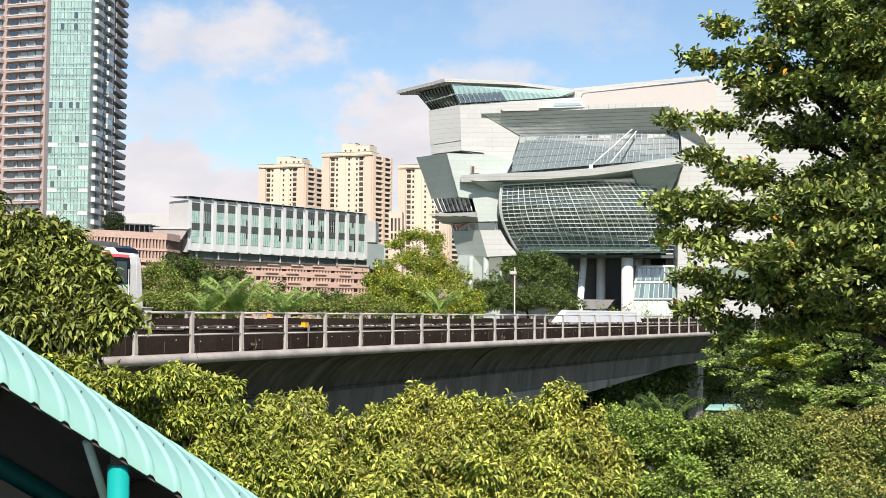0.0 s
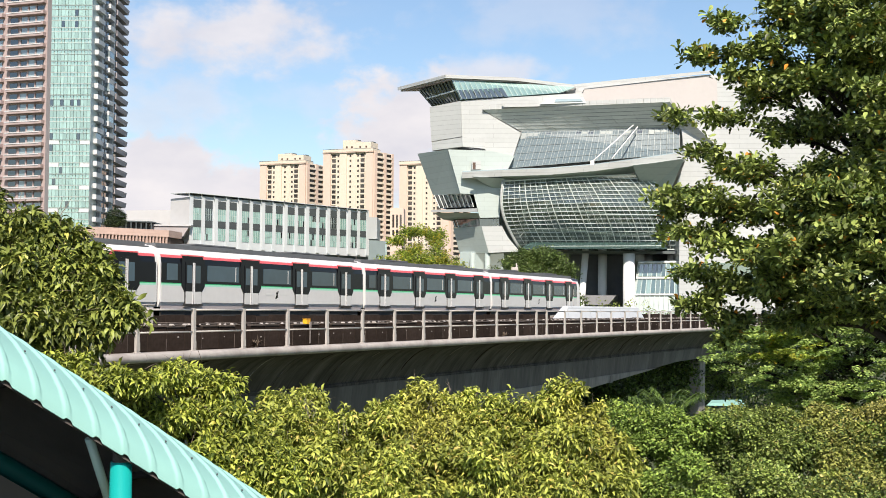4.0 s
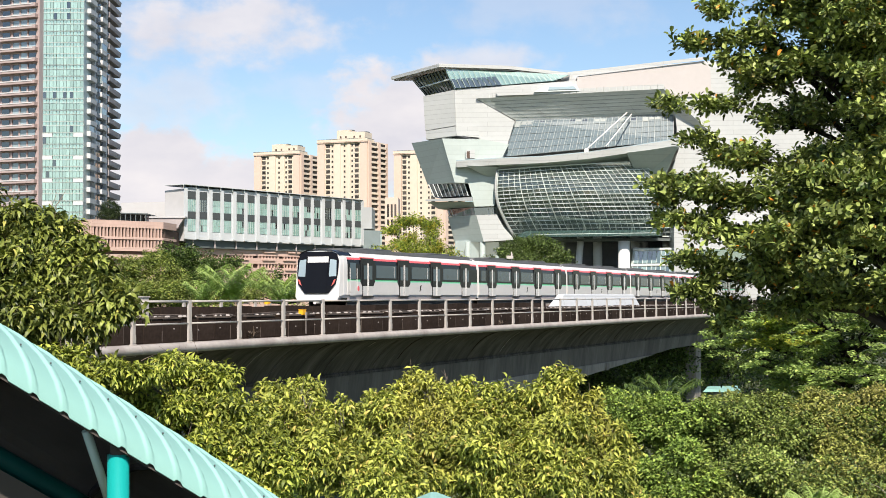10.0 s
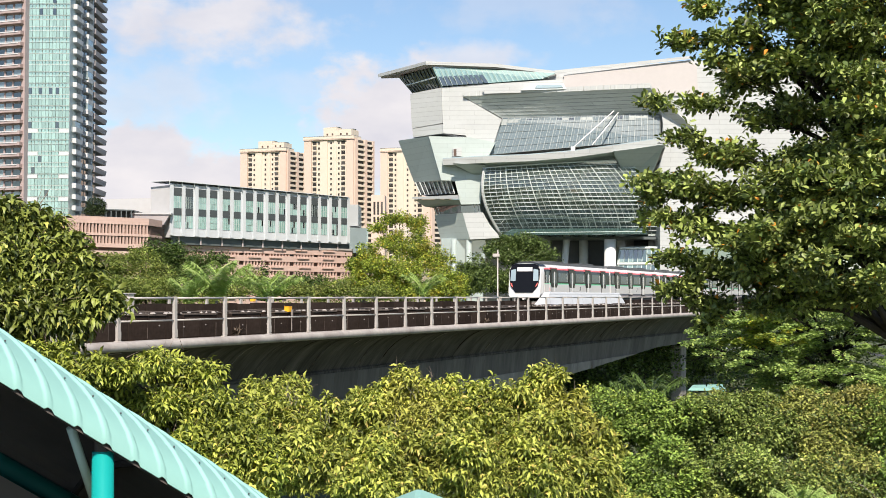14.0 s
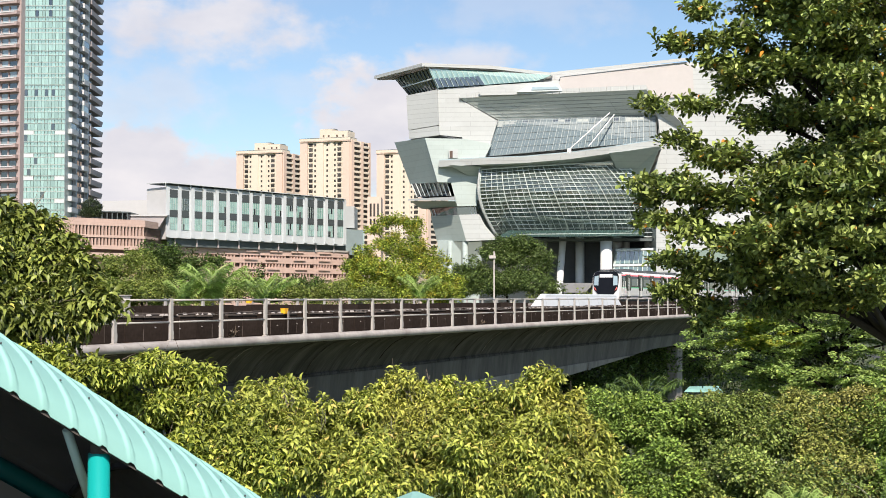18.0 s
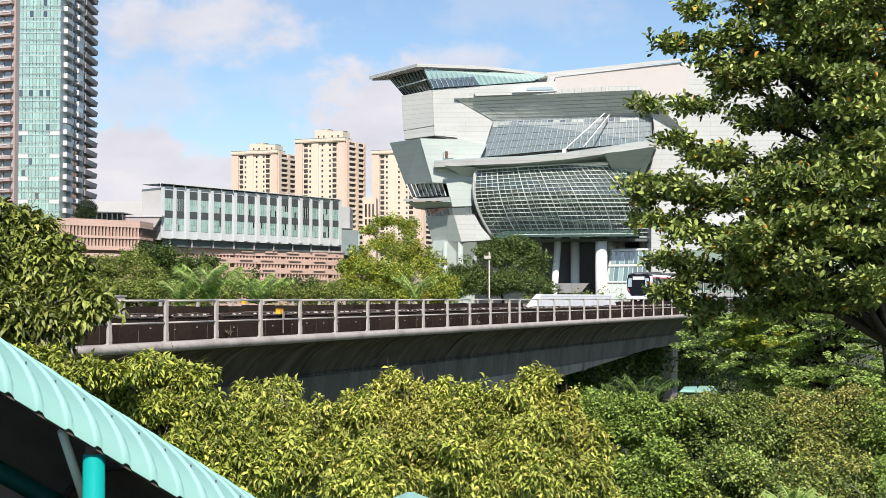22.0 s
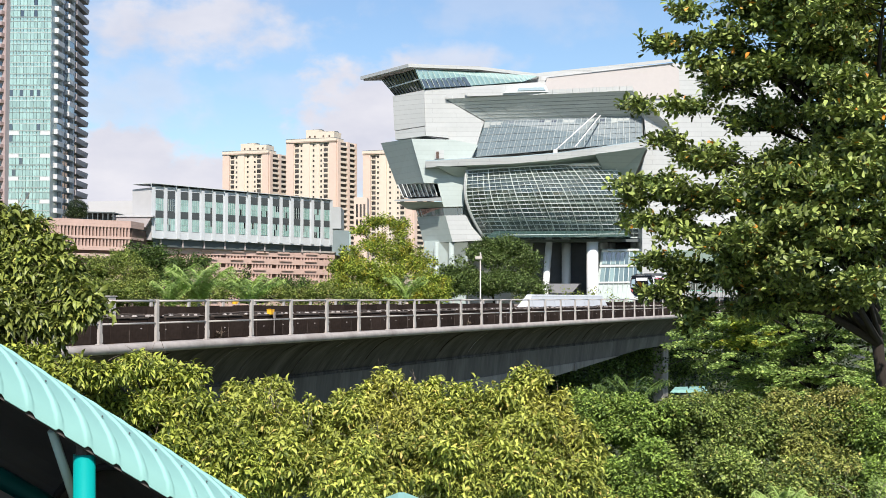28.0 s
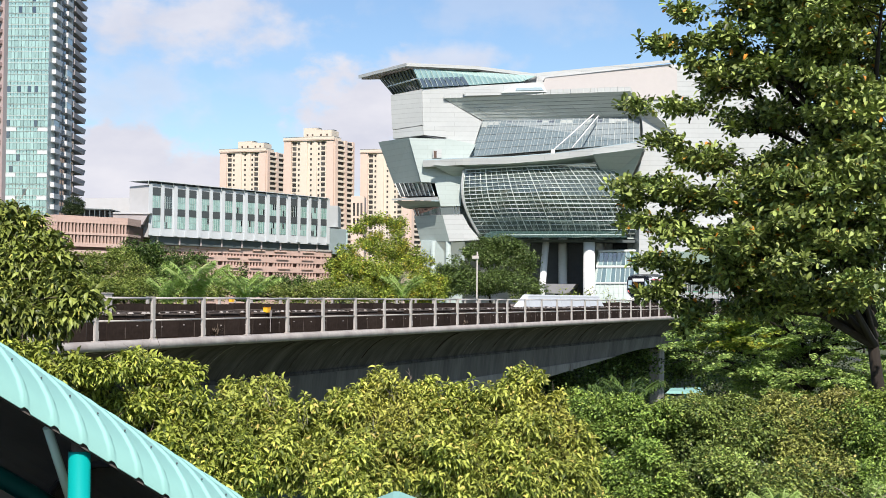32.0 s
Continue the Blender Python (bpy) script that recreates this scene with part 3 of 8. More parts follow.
def tree(name, label, base, lobes, n, size, shape, mat, trunk_r, group="", droop=0.35, spread=0.8, shell=0.45, tuft=0.16, per=9, category="tree", bark=None, limbs=14, bumps=None, flat=0.5, fan=False, squash=0.8, inner=0, core=0.72, fill=0, fill_lobes=None, fill_mat=None, points=None):
    """Tapered trunk, limbs into the lobes, and a crown of single leaves."""
    bark = bark or BARK
    t = thing(name, base, label, category, group)
    b = Vector(base)
    c = Vector(np.mean([l[:3] for l in lobes], axis=0))
    zs = [l[2] for l in lobes]
    head = Vector((b.x * 0.75 + c.x * 0.25, b.y * 0.75 + c.y * 0.25, min(zs) + 0.4 * (max(zs) - min(zs))))
    head.z = max(head.z, b.z + 0.6)
    g = G()
    stem = [lerp(b, head, k / 6) + Vector((0.5 * trunk_r * math.sin(2.1 * k), 0.4 * trunk_r * math.cos(1.7 * k), 0)) for k in range(7)]
    g.path(stem, [trunk_r * (1 - 0.13 * k) for k in range(7)], 10)
    part("trunk", g, bark, t, smooth=True)
    order = sorted(lobes, key=lambda l: -l[3] * l[5])[:limbs]
    for l in order:
        tip = Vector(l[:3])
        reach = (tip - Vector((b.x, b.y, tip.z))).length
        kz = min(0.98, max((min(zs) - 0.4 - b.z) / max(0.1, head.z - b.z), (tip.z - 0.35 * reach - b.z) / max(0.1, head.z - b.z)))
        root = lerp(b, head, kz)
        g = G()
        m = lerp(root, tip, 0.5) + Vector((0, 0, 0.06 * reach))
        th = min(0.42, 0.10 + 0.05 * reach)
        g.path([root, m, tip], [trunk_r * th, trunk_r * th * 0.6, trunk_r * 0.08], 6)
        for i in range(6):
            a = rng.normal(0, 1, 3)
            a /= np.linalg.norm(a)
            e = tip + Vector(a * np.array(l[3:6]) * 0.85)
            g.tube(lerp(m, tip, 0.5 + 0.09 * i), e, trunk_r * 0.07, trunk_r * 0.02, 5)
        part("limb", g, bark, t, smooth=True)
    P, O = points or lobe_points(bumpy(lobes, *bumps, squash, core) if bumps else lobes, n, shell, tuft, per)
    if fan:
        P, O = rosettes(P, O, per, size)
        me = leaf_mesh("crown", P - np.array(base), O, size, shape, mat, droop, spread, flat, 1.0)
    else:
        me = leaf_mesh("crown", P - np.array(base), O, size, shape, mat, droop, spread, flat)
    ob = new("crown", me)
    ob.parent = t
    tagged(ob, kind="stuff")
    if fill:
        # leaves deep in the crown; a darker fill_mat puts hollow shade into colour
        P, O = lobe_points(fill_lobes or [(*l[:3], l[3] * 0.68, l[4] * 0.68, l[5] * 0.68) for l in lobes], fill, 0.9, tuft, 4)
        ob = new("inner_foliage", leaf_mesh("inner_foliage", P - np.array(base), O, size * 0.85, LEAF_SLIM if shape is LEAF_LONG else LEAF_FAR, fill_mat or mat, 0.3, 0.9, 0.4))
        ob.parent = t
        tagged(ob, kind="stuff")
    if inner:
        # bare twigs inside the crown
        P, O = lobe_points([(*l[:3], l[3] * 0.5, l[4] * 0.5, l[5] * 0.5) for l in lobes], inner, 0.6, tuft * 3, 3)
        me = leaf_mesh("twig_mass", P - np.array(base), O, size * 2.2, TWIG, BARK_TWIG, 0.0, 0.8, 0.5)
        ob = new("twig_mass", me)
        ob.parent = t
        tagged(ob, kind="stuff")
    return t


def palm(name, label, base, height, fronds, length, group="", leafage=None):
    """Slender ringed trunk and arching pinnate fronds."""
    t = thing(name, base, label, "palm", group)
    b = Vector(base)
    top = b + Vector((0.2, 0, height))
    part("trunk", G().path([b, lerp(b, top, 0.5) + Vector((0.1, 0, 0)), top], [0.22, 0.17, 0.12], 9), BARK_PALE, t, smooth=True)
    for i in range(fronds):
        a = 2 * math.pi * i / fronds + rng.uniform(-0.3, 0.3)
        lift = rng.uniform(0.95, 1.5)
        pts = []
        for k in range(9):
            u = k / 8
            h = length * (math.sin(lift) * u - 0.30 * u * u)
            reach = length * (u * math.cos(lift) + 0.22 * u * u)
            pts.append(top + Vector((math.cos(a) * reach, math.sin(a) * reach, h)))
        g = G().path(pts, [0.035 * (1 - 0.1 * k) for k in range(9)], 5)
        P, O = [], []
        for k in range(1, 8):
            for s in range(10):
                q = lerp(pts[k], pts[k + 1], s / 10)
                along = (pts[k + 1] - pts[k]).normalized()
                sd = along.cross(Vector((0, 0, 1))).normalized()
                for sgn in (-1, 1):
                    P.append(q), O.append(sd * sgn + along * 0.5)
        rib = part("frond", g, leafage or LEAF_PALM, t)
        me = leaf_mesh("leaf_spray", np.array(P) - np.array(b), np.array(O), length * 0.17, LEAF_STRAP, leafage or LEAF_PALM, 0.42, 0.1)
        lo = new("leaf_spray", me)
        lo.parent = rib
        tagged(lo, kind="stuff")
    return t


# ---- ground ----
g = G()
g.v, g.f = [(-2500, -1500, 0), (2500, -1500, 0), (2500, 3800, 0), (-2500, 3800, 0)], [(0, 1, 2, 3)]
solo("ground", g, GROUND, "rough grass and bare soil reaching the horizon", "ground", kind="structure")
solo("road", G().box(-9, -2, -600, 1500, -0.3, 0.02), ASPHALT, "two-lane asphalt road passing under the viaduct", "road", kind="structure").matrix_basis = pose(60, 0, 0, 0, 0, -8)

# ---- viaduct: x along the track, y across it away from the viewer ----
TRACK_TURN = 67.977
RAIL_Z, FAR_Y, NEAR_Y = 12.5, 41.5, 37.3
VIADUCT = pose(0, 0, 0, 0, 0, TRACK_TURN)
S0, S1 = -40.0, 330.0


def girder_depth(s):
    """Height of the girder's underside, deeper towards the haunch over the pier."""
    if s < 66:
        return 6.3
    if s < 106:
        k = (s - 66) / 40
        return 6.3 - 0.75 * (k * k * (3 - 2 * k))
    if s < 152:
        return 5.55 + 1.75 * (s - 106) / 46
    return 7.3


def build_viaduct():
    v = thing("viaduct", (0, 0, 0), "weathered grey concrete railway viaduct with curved box girder", "viaduct", kind="structure")
    v.matrix_basis = VIADUCT
    # girder segments with flared wings; joints between them stay open a finger's width
    cuts = [S0 + 12.35 * i for i in range(31)]
    short = [S0 + 3.0875 * i for i in range(121)]
    for a, b in zip(short[:-1], short[1:]):
        profs = []
        gap = 0.012 + 0.02 * rng.random()
        for s in (a + gap, b - gap):
            zb = girder_depth(s)
            near = [(33.32 + 3.0 * (k / 6) ** 0.62, 10.72 - 1.95 * (k / 6) ** 1.5) for k in range(7)]
            web = [(36.22, 8.70), (36.24, 8.60), (36.5, max(zb + 0.02, 7.2)), (36.6, zb)]
            prof = near + web
            mirror = [(79.2 - y, z) for y, z in reversed(prof)]
            prof = prof + mirror + [(79.2 - 33.32, 10.9), (33.32, 10.9)]
            profs.append([(s, y, z) for y, z in prof])
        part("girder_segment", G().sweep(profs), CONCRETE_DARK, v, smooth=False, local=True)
    # cement leak lines along some of the joints
    for i, a in enumerate(short):
        if 45 < a < 150:
            k0, k1 = rng.uniform(0.0, 0.25), rng.uniform(0.35, 1.0)
            pts = [(a + 0.03 * rng.uniform(-1, 1), 33.30 + 3.0 * k ** 0.62, 10.70 - 1.95 * k ** 1.5) for k in np.linspace(k0, k1, 8)]
            part("leak_line", G().path(pts, [0.014 + 0.02 * rng.random()] * 8, 4), CORNICE if i % 4 == 0 else (CONCRETE_MID if i % 2 else TROUGH), v, local=True)
    # flatter web face below the wing, a recessed joint between them
    for a, b in zip(short[:-1], short[1:]):
        if a > 30:
            z0, z1 = girder_depth(a), girder_depth(b)
            g0 = 0.012
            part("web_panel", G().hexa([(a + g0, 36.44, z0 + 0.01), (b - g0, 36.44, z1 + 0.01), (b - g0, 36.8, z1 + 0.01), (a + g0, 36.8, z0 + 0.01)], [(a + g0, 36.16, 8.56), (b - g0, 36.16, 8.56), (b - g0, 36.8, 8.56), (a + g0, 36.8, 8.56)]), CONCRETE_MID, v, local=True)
    # paler haunch face standing a little proud of the web, with its two raised blocks
    for a, b in zip(short[:-1], short[1:]):
        if a > 30 and b < 172:
            z0, z1 = girder_depth(a), girder_depth(b)
            top = 6.95
            if min(z0, z1) < top - 0.1:
                part("haunch_panel", G().hexa([(a, 36.30, z0 - 0.01), (b, 36.30, z1 - 0.01), (b, 36.8, z1 - 0.01), (a, 36.8, z0 - 0.01)], [(a, 36.22, max(z0, top)), (b, 36.22, max(z1, top)), (b, 36.8, max(z1, top)), (a, 36.8, max(z0, top))]), CONCRETE_WEB, v, local=True)
    for a in (97.6, 124.5):
        part("haunch_block", G().box(a, a + 0.8, 36.12, 36.7, girder_depth(a) - 0.05, 6.9), CONCRETE_WEB, v, local=True, bevel=0.04)
    # rounded parapet lip, in lengths
    for a, b in zip(cuts[:-1], cuts[1:]):
        for side in (0, 1):
            prof = [(33.2 - 0.2 * math.cos(radians(q)), 10.945 + 0.2 * math.sin(radians(q))) for q in range(-85, 96, 15)] + [(33.9, 11.145), (33.9, 10.91), (33.4, 10.91), (33.34, 10.74)]
            if side:
                prof = [(79.2 - y, z) for y, z in reversed(prof)]
            part("parapet_lip", G().sweep([[(s, y, z) for y, z in prof] for s in (a + 0.012, b - 0.012)]), CORNICE, v, local=True)
    part("deck_slab", G().box(S0, S1, 33.91, 45.29, 10.905, 11.12), BALLAST, v, local=True)
    # trackside cable troughs: dark precast panels
    me = G().box(-0.69, 0.69, 0, 0.22, 0, 1.02).mesh("trough_panel", TROUGH, bevel=0.02)
    cap = G().box(-0.69, 0.69, -0.05, 0.3, 0, 0.09).mesh("trough_cap", TROUGH_CAP, bevel=0.015)
    for i in range(150):
        s = 30 + 1.4 * i
        piece("trough_panel", me, v, pose(s, 34.75, 11.12 + rng.uniform(-0.02, 0.02)))
        if i % 3 != 1:
            piece("trough_cap", cap, v, pose(s, 34.75, 12.14 + rng.uniform(-0.01, 0.02), rng.uniform(-2, 2)))
    strip = G().box(-0.014, 0.014, -0.012, 0, 0.02, 1.0).mesh("joint_strip", TROUGH_CAP)
    for i in range(150):
        if i % 2 == 0:
            piece("joint_strip", strip, v, pose(30 + 1.4 * i + 0.7, 34.75, 11.12) @ Matrix.Diagonal((rng.uniform(0.5, 1.3), 1, rng.uniform(0.5, 1), 1)))
    clip = G().box(-0.035, 0.035, -0.03, 0, 0, 0.05).mesh("cable_clip", CORNICE)
    for i in range(110):
        piece("cable_clip", clip, v, pose(50 + 0.95 * i + rng.uniform(-0.3, 0.3), 34.745, 11.12 + (rng.uniform(0.45, 0.6) if i % 2 else 1.06)))
    # inner plinth wall between walkway and track
    me = G().box(-0.79, 0.79, 0, 0.25, 0, 1.54).mesh("plinth_wall_panel", TROUGH, bevel=0.02)
    for i in range(130):
        if not 107.0 < 40 + 1.6 * i < 135.5:
            piece("plinth_wall_panel", me, v, pose(40 + 1.6 * i, 36.02, 11.12 + rng.uniform(-0.03, 0.03)))
    for y in (NEAR_Y, FAR_Y):
        part("track_bed", G().box(S0, S1, y - 1.2, y + 1.2, 11.13, 12.2), BALLAST, v, local=True)
        for o in (-0.75, 0.75):
            part("rail", G().box(S0, S1, y + o - 0.035, y + o + 0.035, 12.34, RAIL_Z).box(S0, S1, y + o - 0.075, y + o + 0.075, 12.2, 12.24).box(S0, S1, y + o - 0.012, y + o + 0.012, 12.24, 12.34), STEEL, v, local=True)
        part("power_rail", G().box(S0, S1, y + 1.35, y + 1.5, 12.28, 12.46).box(S0, S1, y + 1.32, y + 1.53, 12.46, 12.49), TROUGH, v, local=True)
    # small fittings standing on the troughs
    for i in range(60):
        s = 52 + i * 2.3 + rng.uniform(-0.8, 0.8)
        hgt = rng.uniform(0.04, 0.13)
        part("trackside_fitting", G().box(s, s + rng.uniform(0.12, 0.5), 34.8, 34.95, 12.23, 12.23 + hgt), TROUGH_CAP if i % 2 else TROUGH, v, local=True, bevel=0.01)
    for k in range(5):
        pts = [(44 + 1.1 * i, 35.05 + 0.2 * k + rng.uniform(-0.12, 0.12), 12.2 + rng.uniform(0.0, 0.12)) for i in range(95)]
        part("cable", G().path(pts, [0.018] * 95, 4), CORNICE if k % 2 else TROUGH_CAP, v, "pale loose trackside cable", local=True)
    part("cable_tray", G().box(S0, S1, 35.0, 36.0, 11.9, 12.19), BALLAST, v, local=True)
    block = G().box(-0.3, 0.3, 0, 0.35, 0, 0.2).mesh("rail_plinth_block", TROUGH_CAP, bevel=0.03)
    for i in range(110):
        piece("rail_plinth_block", block, v, pose(44 + 1.25 * i + rng.uniform(-0.05, 0.05), 36.35, 12.2, 0, 0, rng.uniform(-3, 3)))
    chip = G().hexa([(-0.06, -0.04, 0), (0.07, -0.05, 0), (0.05, 0.05, 0), (-0.05, 0.04, 0)], [(-0.04, -0.02, 0.05), (0.05, -0.03, 0.04), (0.03, 0.03, 0.05), (-0.03, 0.03, 0.04)]).mesh("stone_chip", CORNICE)
    for i in range(170):
        piece("stone_chip", chip, v, pose(44 + 0.75 * i + rng.uniform(-0.3, 0.3), 34.78 + rng.uniform(0, 0.2), 12.232, 0, 0, rng.uniform(0, 360)) @ Matrix.Diagonal((2.2, 1.4, 1.5, 1)))
    for y, z, r in ((34.9, 12.28, 0.035), (35.02, 12.3, 0.03), (38.9, 12.5, 0.04), (39.15, 12.52, 0.03)):
        pts = [(40 + 1.7 * i, y + rng.uniform(-0.05, 0.05), z + rng.uniform(-0.05, 0.06)) for i in range(95)]
        part("cable", G().path(pts, [r] * 95, 5), CORNICE if y > 38 else TROUGH_CAP, v, "sagging trackside cable", local=True)
    for s, y, z in ((62.95, 34.62, 12.12), (77.1, 45.0, 12.6)):
        part("yellow_box", G().box(s - 0.2, s + 0.2, y, y + 0.25, z + 0.08, z + 0.34).box(s - 0.22, s + 0.22, y - 0.02, y + 0.27, z + 0.34, z + 0.37), YELLOW, v, "yellow enamelled trackside box", bevel=0.02, local=True)
        part("box_stand", G().box(s + 0.04, s + 0.2, y - 0.06, y - 0.02, z - 0.12, z + 0.2).box(s + 0.08, s + 0.13, y - 0.05, y - 0.02, 11.2, z - 0.12), CORNICE, v, local=True)
    # piers
    for s, w in ((20, 3.0), (108, 2.1), (172, 3.2), (225, 3.0), (270, 3.0)):
        zb = girder_depth(s)
        part("pier", G().hexa([(s - w / 2, 38.0, -0.5), (s + w / 2, 38.0, -0.5), (s + w / 2, 39.2, -0.5), (s - w / 2, 39.2, -0.5)],
                              [(s - w / 2, 37.9, zb - 0.5), (s + w / 2, 37.9, zb - 0.5), (s + w / 2, 39.3, zb - 0.5), (s - w / 2, 39.3, zb - 0.5)]), CONCRETE_WEB, v, bevel=0.12, local=True)
        part("bearing", G().box(s - 0.7, s + 0.7, 37.6, 38.6, zb - 0.52, zb + 0.01), TRAIN_UNDER, v, local=True)


def build_railing(name, y, mirror, posts, label):
    r = thing(name, (0, 0, 0), label, "railing", "viaduct railings")
    r.matrix_basis = VIADUCT
    me = G().box(-0.105, 0.105, -0.06, 0.06, 0, 1.86).box(-0.16, 0.16, -0.1, 0.1, 0, 0.05).box(-0.12, 0.12, -0.075, -0.06, 0.1, 0.45).mesh("post", RAILING, bevel=0.012)
    for s in posts:
        piece("post", me, r, pose(s, y, 11.14, 0, rng.uniform(-0.5, 0.5), 180 if mirror else 0))
    for a, b in zip(posts[:-1], posts[1:]):
        for z, rad in ((12.93, 0.045), (11.98, 0.038)):
            part("rail_bar", G().tube((a + 0.1, y, z), (b - 0.1, y, z + rng.uniform(-0.01, 0.01)), rad, n=8), RAILING, r, local=True, smooth=True)
    return r


build_viaduct()
NEAR_POSTS = [29.9 + 4.1 * i for i in range(17)]
NEAR_POSTS = [p for p in NEAR_POSTS if p < 97] + [97.85 + 4.35 * i for i in range(26)]
near_rail = build_railing("railing", 33.4, False, NEAR_POSTS, "galvanised steel railing along the viaduct's near edge")
part("end_post", G().box(48.95, 49.4, 34.8, 35.0, 12.2, 13.1).box(48.88, 49.47, 34.76, 35.04, 13.1, 13.16), RAILING, near_rail, "short thick post on the cable trough", bevel=0.02, local=True)
build_railing("railing", 45.8, True, [48 + 4.1 * i for i in range(40)], "galvanised steel railing along the viaduct's far edge")
for s, hgt in ((57.6, 0.5), (92.0, 0.35)):
    p = VIADUCT @ Vector((s, 34.62, 11.13))
    weed = thing("weed", p, "dry weed growing against the cable trough", "weed", "weeds on the viaduct")
    base_pts = np.repeat(np.array([[0.0, 0.0, 0.0]]), 40, 0) + rng.normal(0, 0.06, (40, 3)) * np.array([1, 1, 0])
    ob = new("blades", leaf_mesh("blades", base_pts, np.repeat(np.array([[0, 0, 1.0]]), 40, 0), hgt, LEAF_BLADE, BARK_TWIG, -0.5, 0.5))
    ob.parent = weed
g = G().hexa([(107.9, 35.5, 12.16), (134.6, 35.5, 12.16), (134.6, 36.5, 12.16), (107.9, 36.5, 12.16)],
             [(110.3, 35.75, 13.38), (133.0, 35.75, 13.38), (133.0, 36.25, 13.38), (110.3, 36.25, 13.38)])
wb = thing("trackside_cover", (0, 0, 0), "long white sheet-covered barrier standing beside the track", "barrier")
wb.matrix_basis = VIADUCT
part("sheet_cover", g, WHITE_SHEET, wb, bevel=0.06, local=True)
for i in range(7):
    part("support_leg", G().box(109 + 4 * i, 109.2 + 4 * i, 35.8, 36.2, 11.12, 12.17), CORNICE, wb, local=True)


# ---- train: x along the track from the tail, y across, z above the rails ----
def car_profile(inset=0.0):
    p = [(-1.50, 0.57), (-1.60, 0.80), (-1.60, 2.75), (-1.55, 3.10), (-1.46, 3.32), (-1.25, 3.52), (-0.85, 3.66), (0, 3.70)]
    p = [(y * (1 - inset), z - inset * 0.5) for y, z in p]
    return p + [(-y, z) for y, z in reversed(p[:-1])]


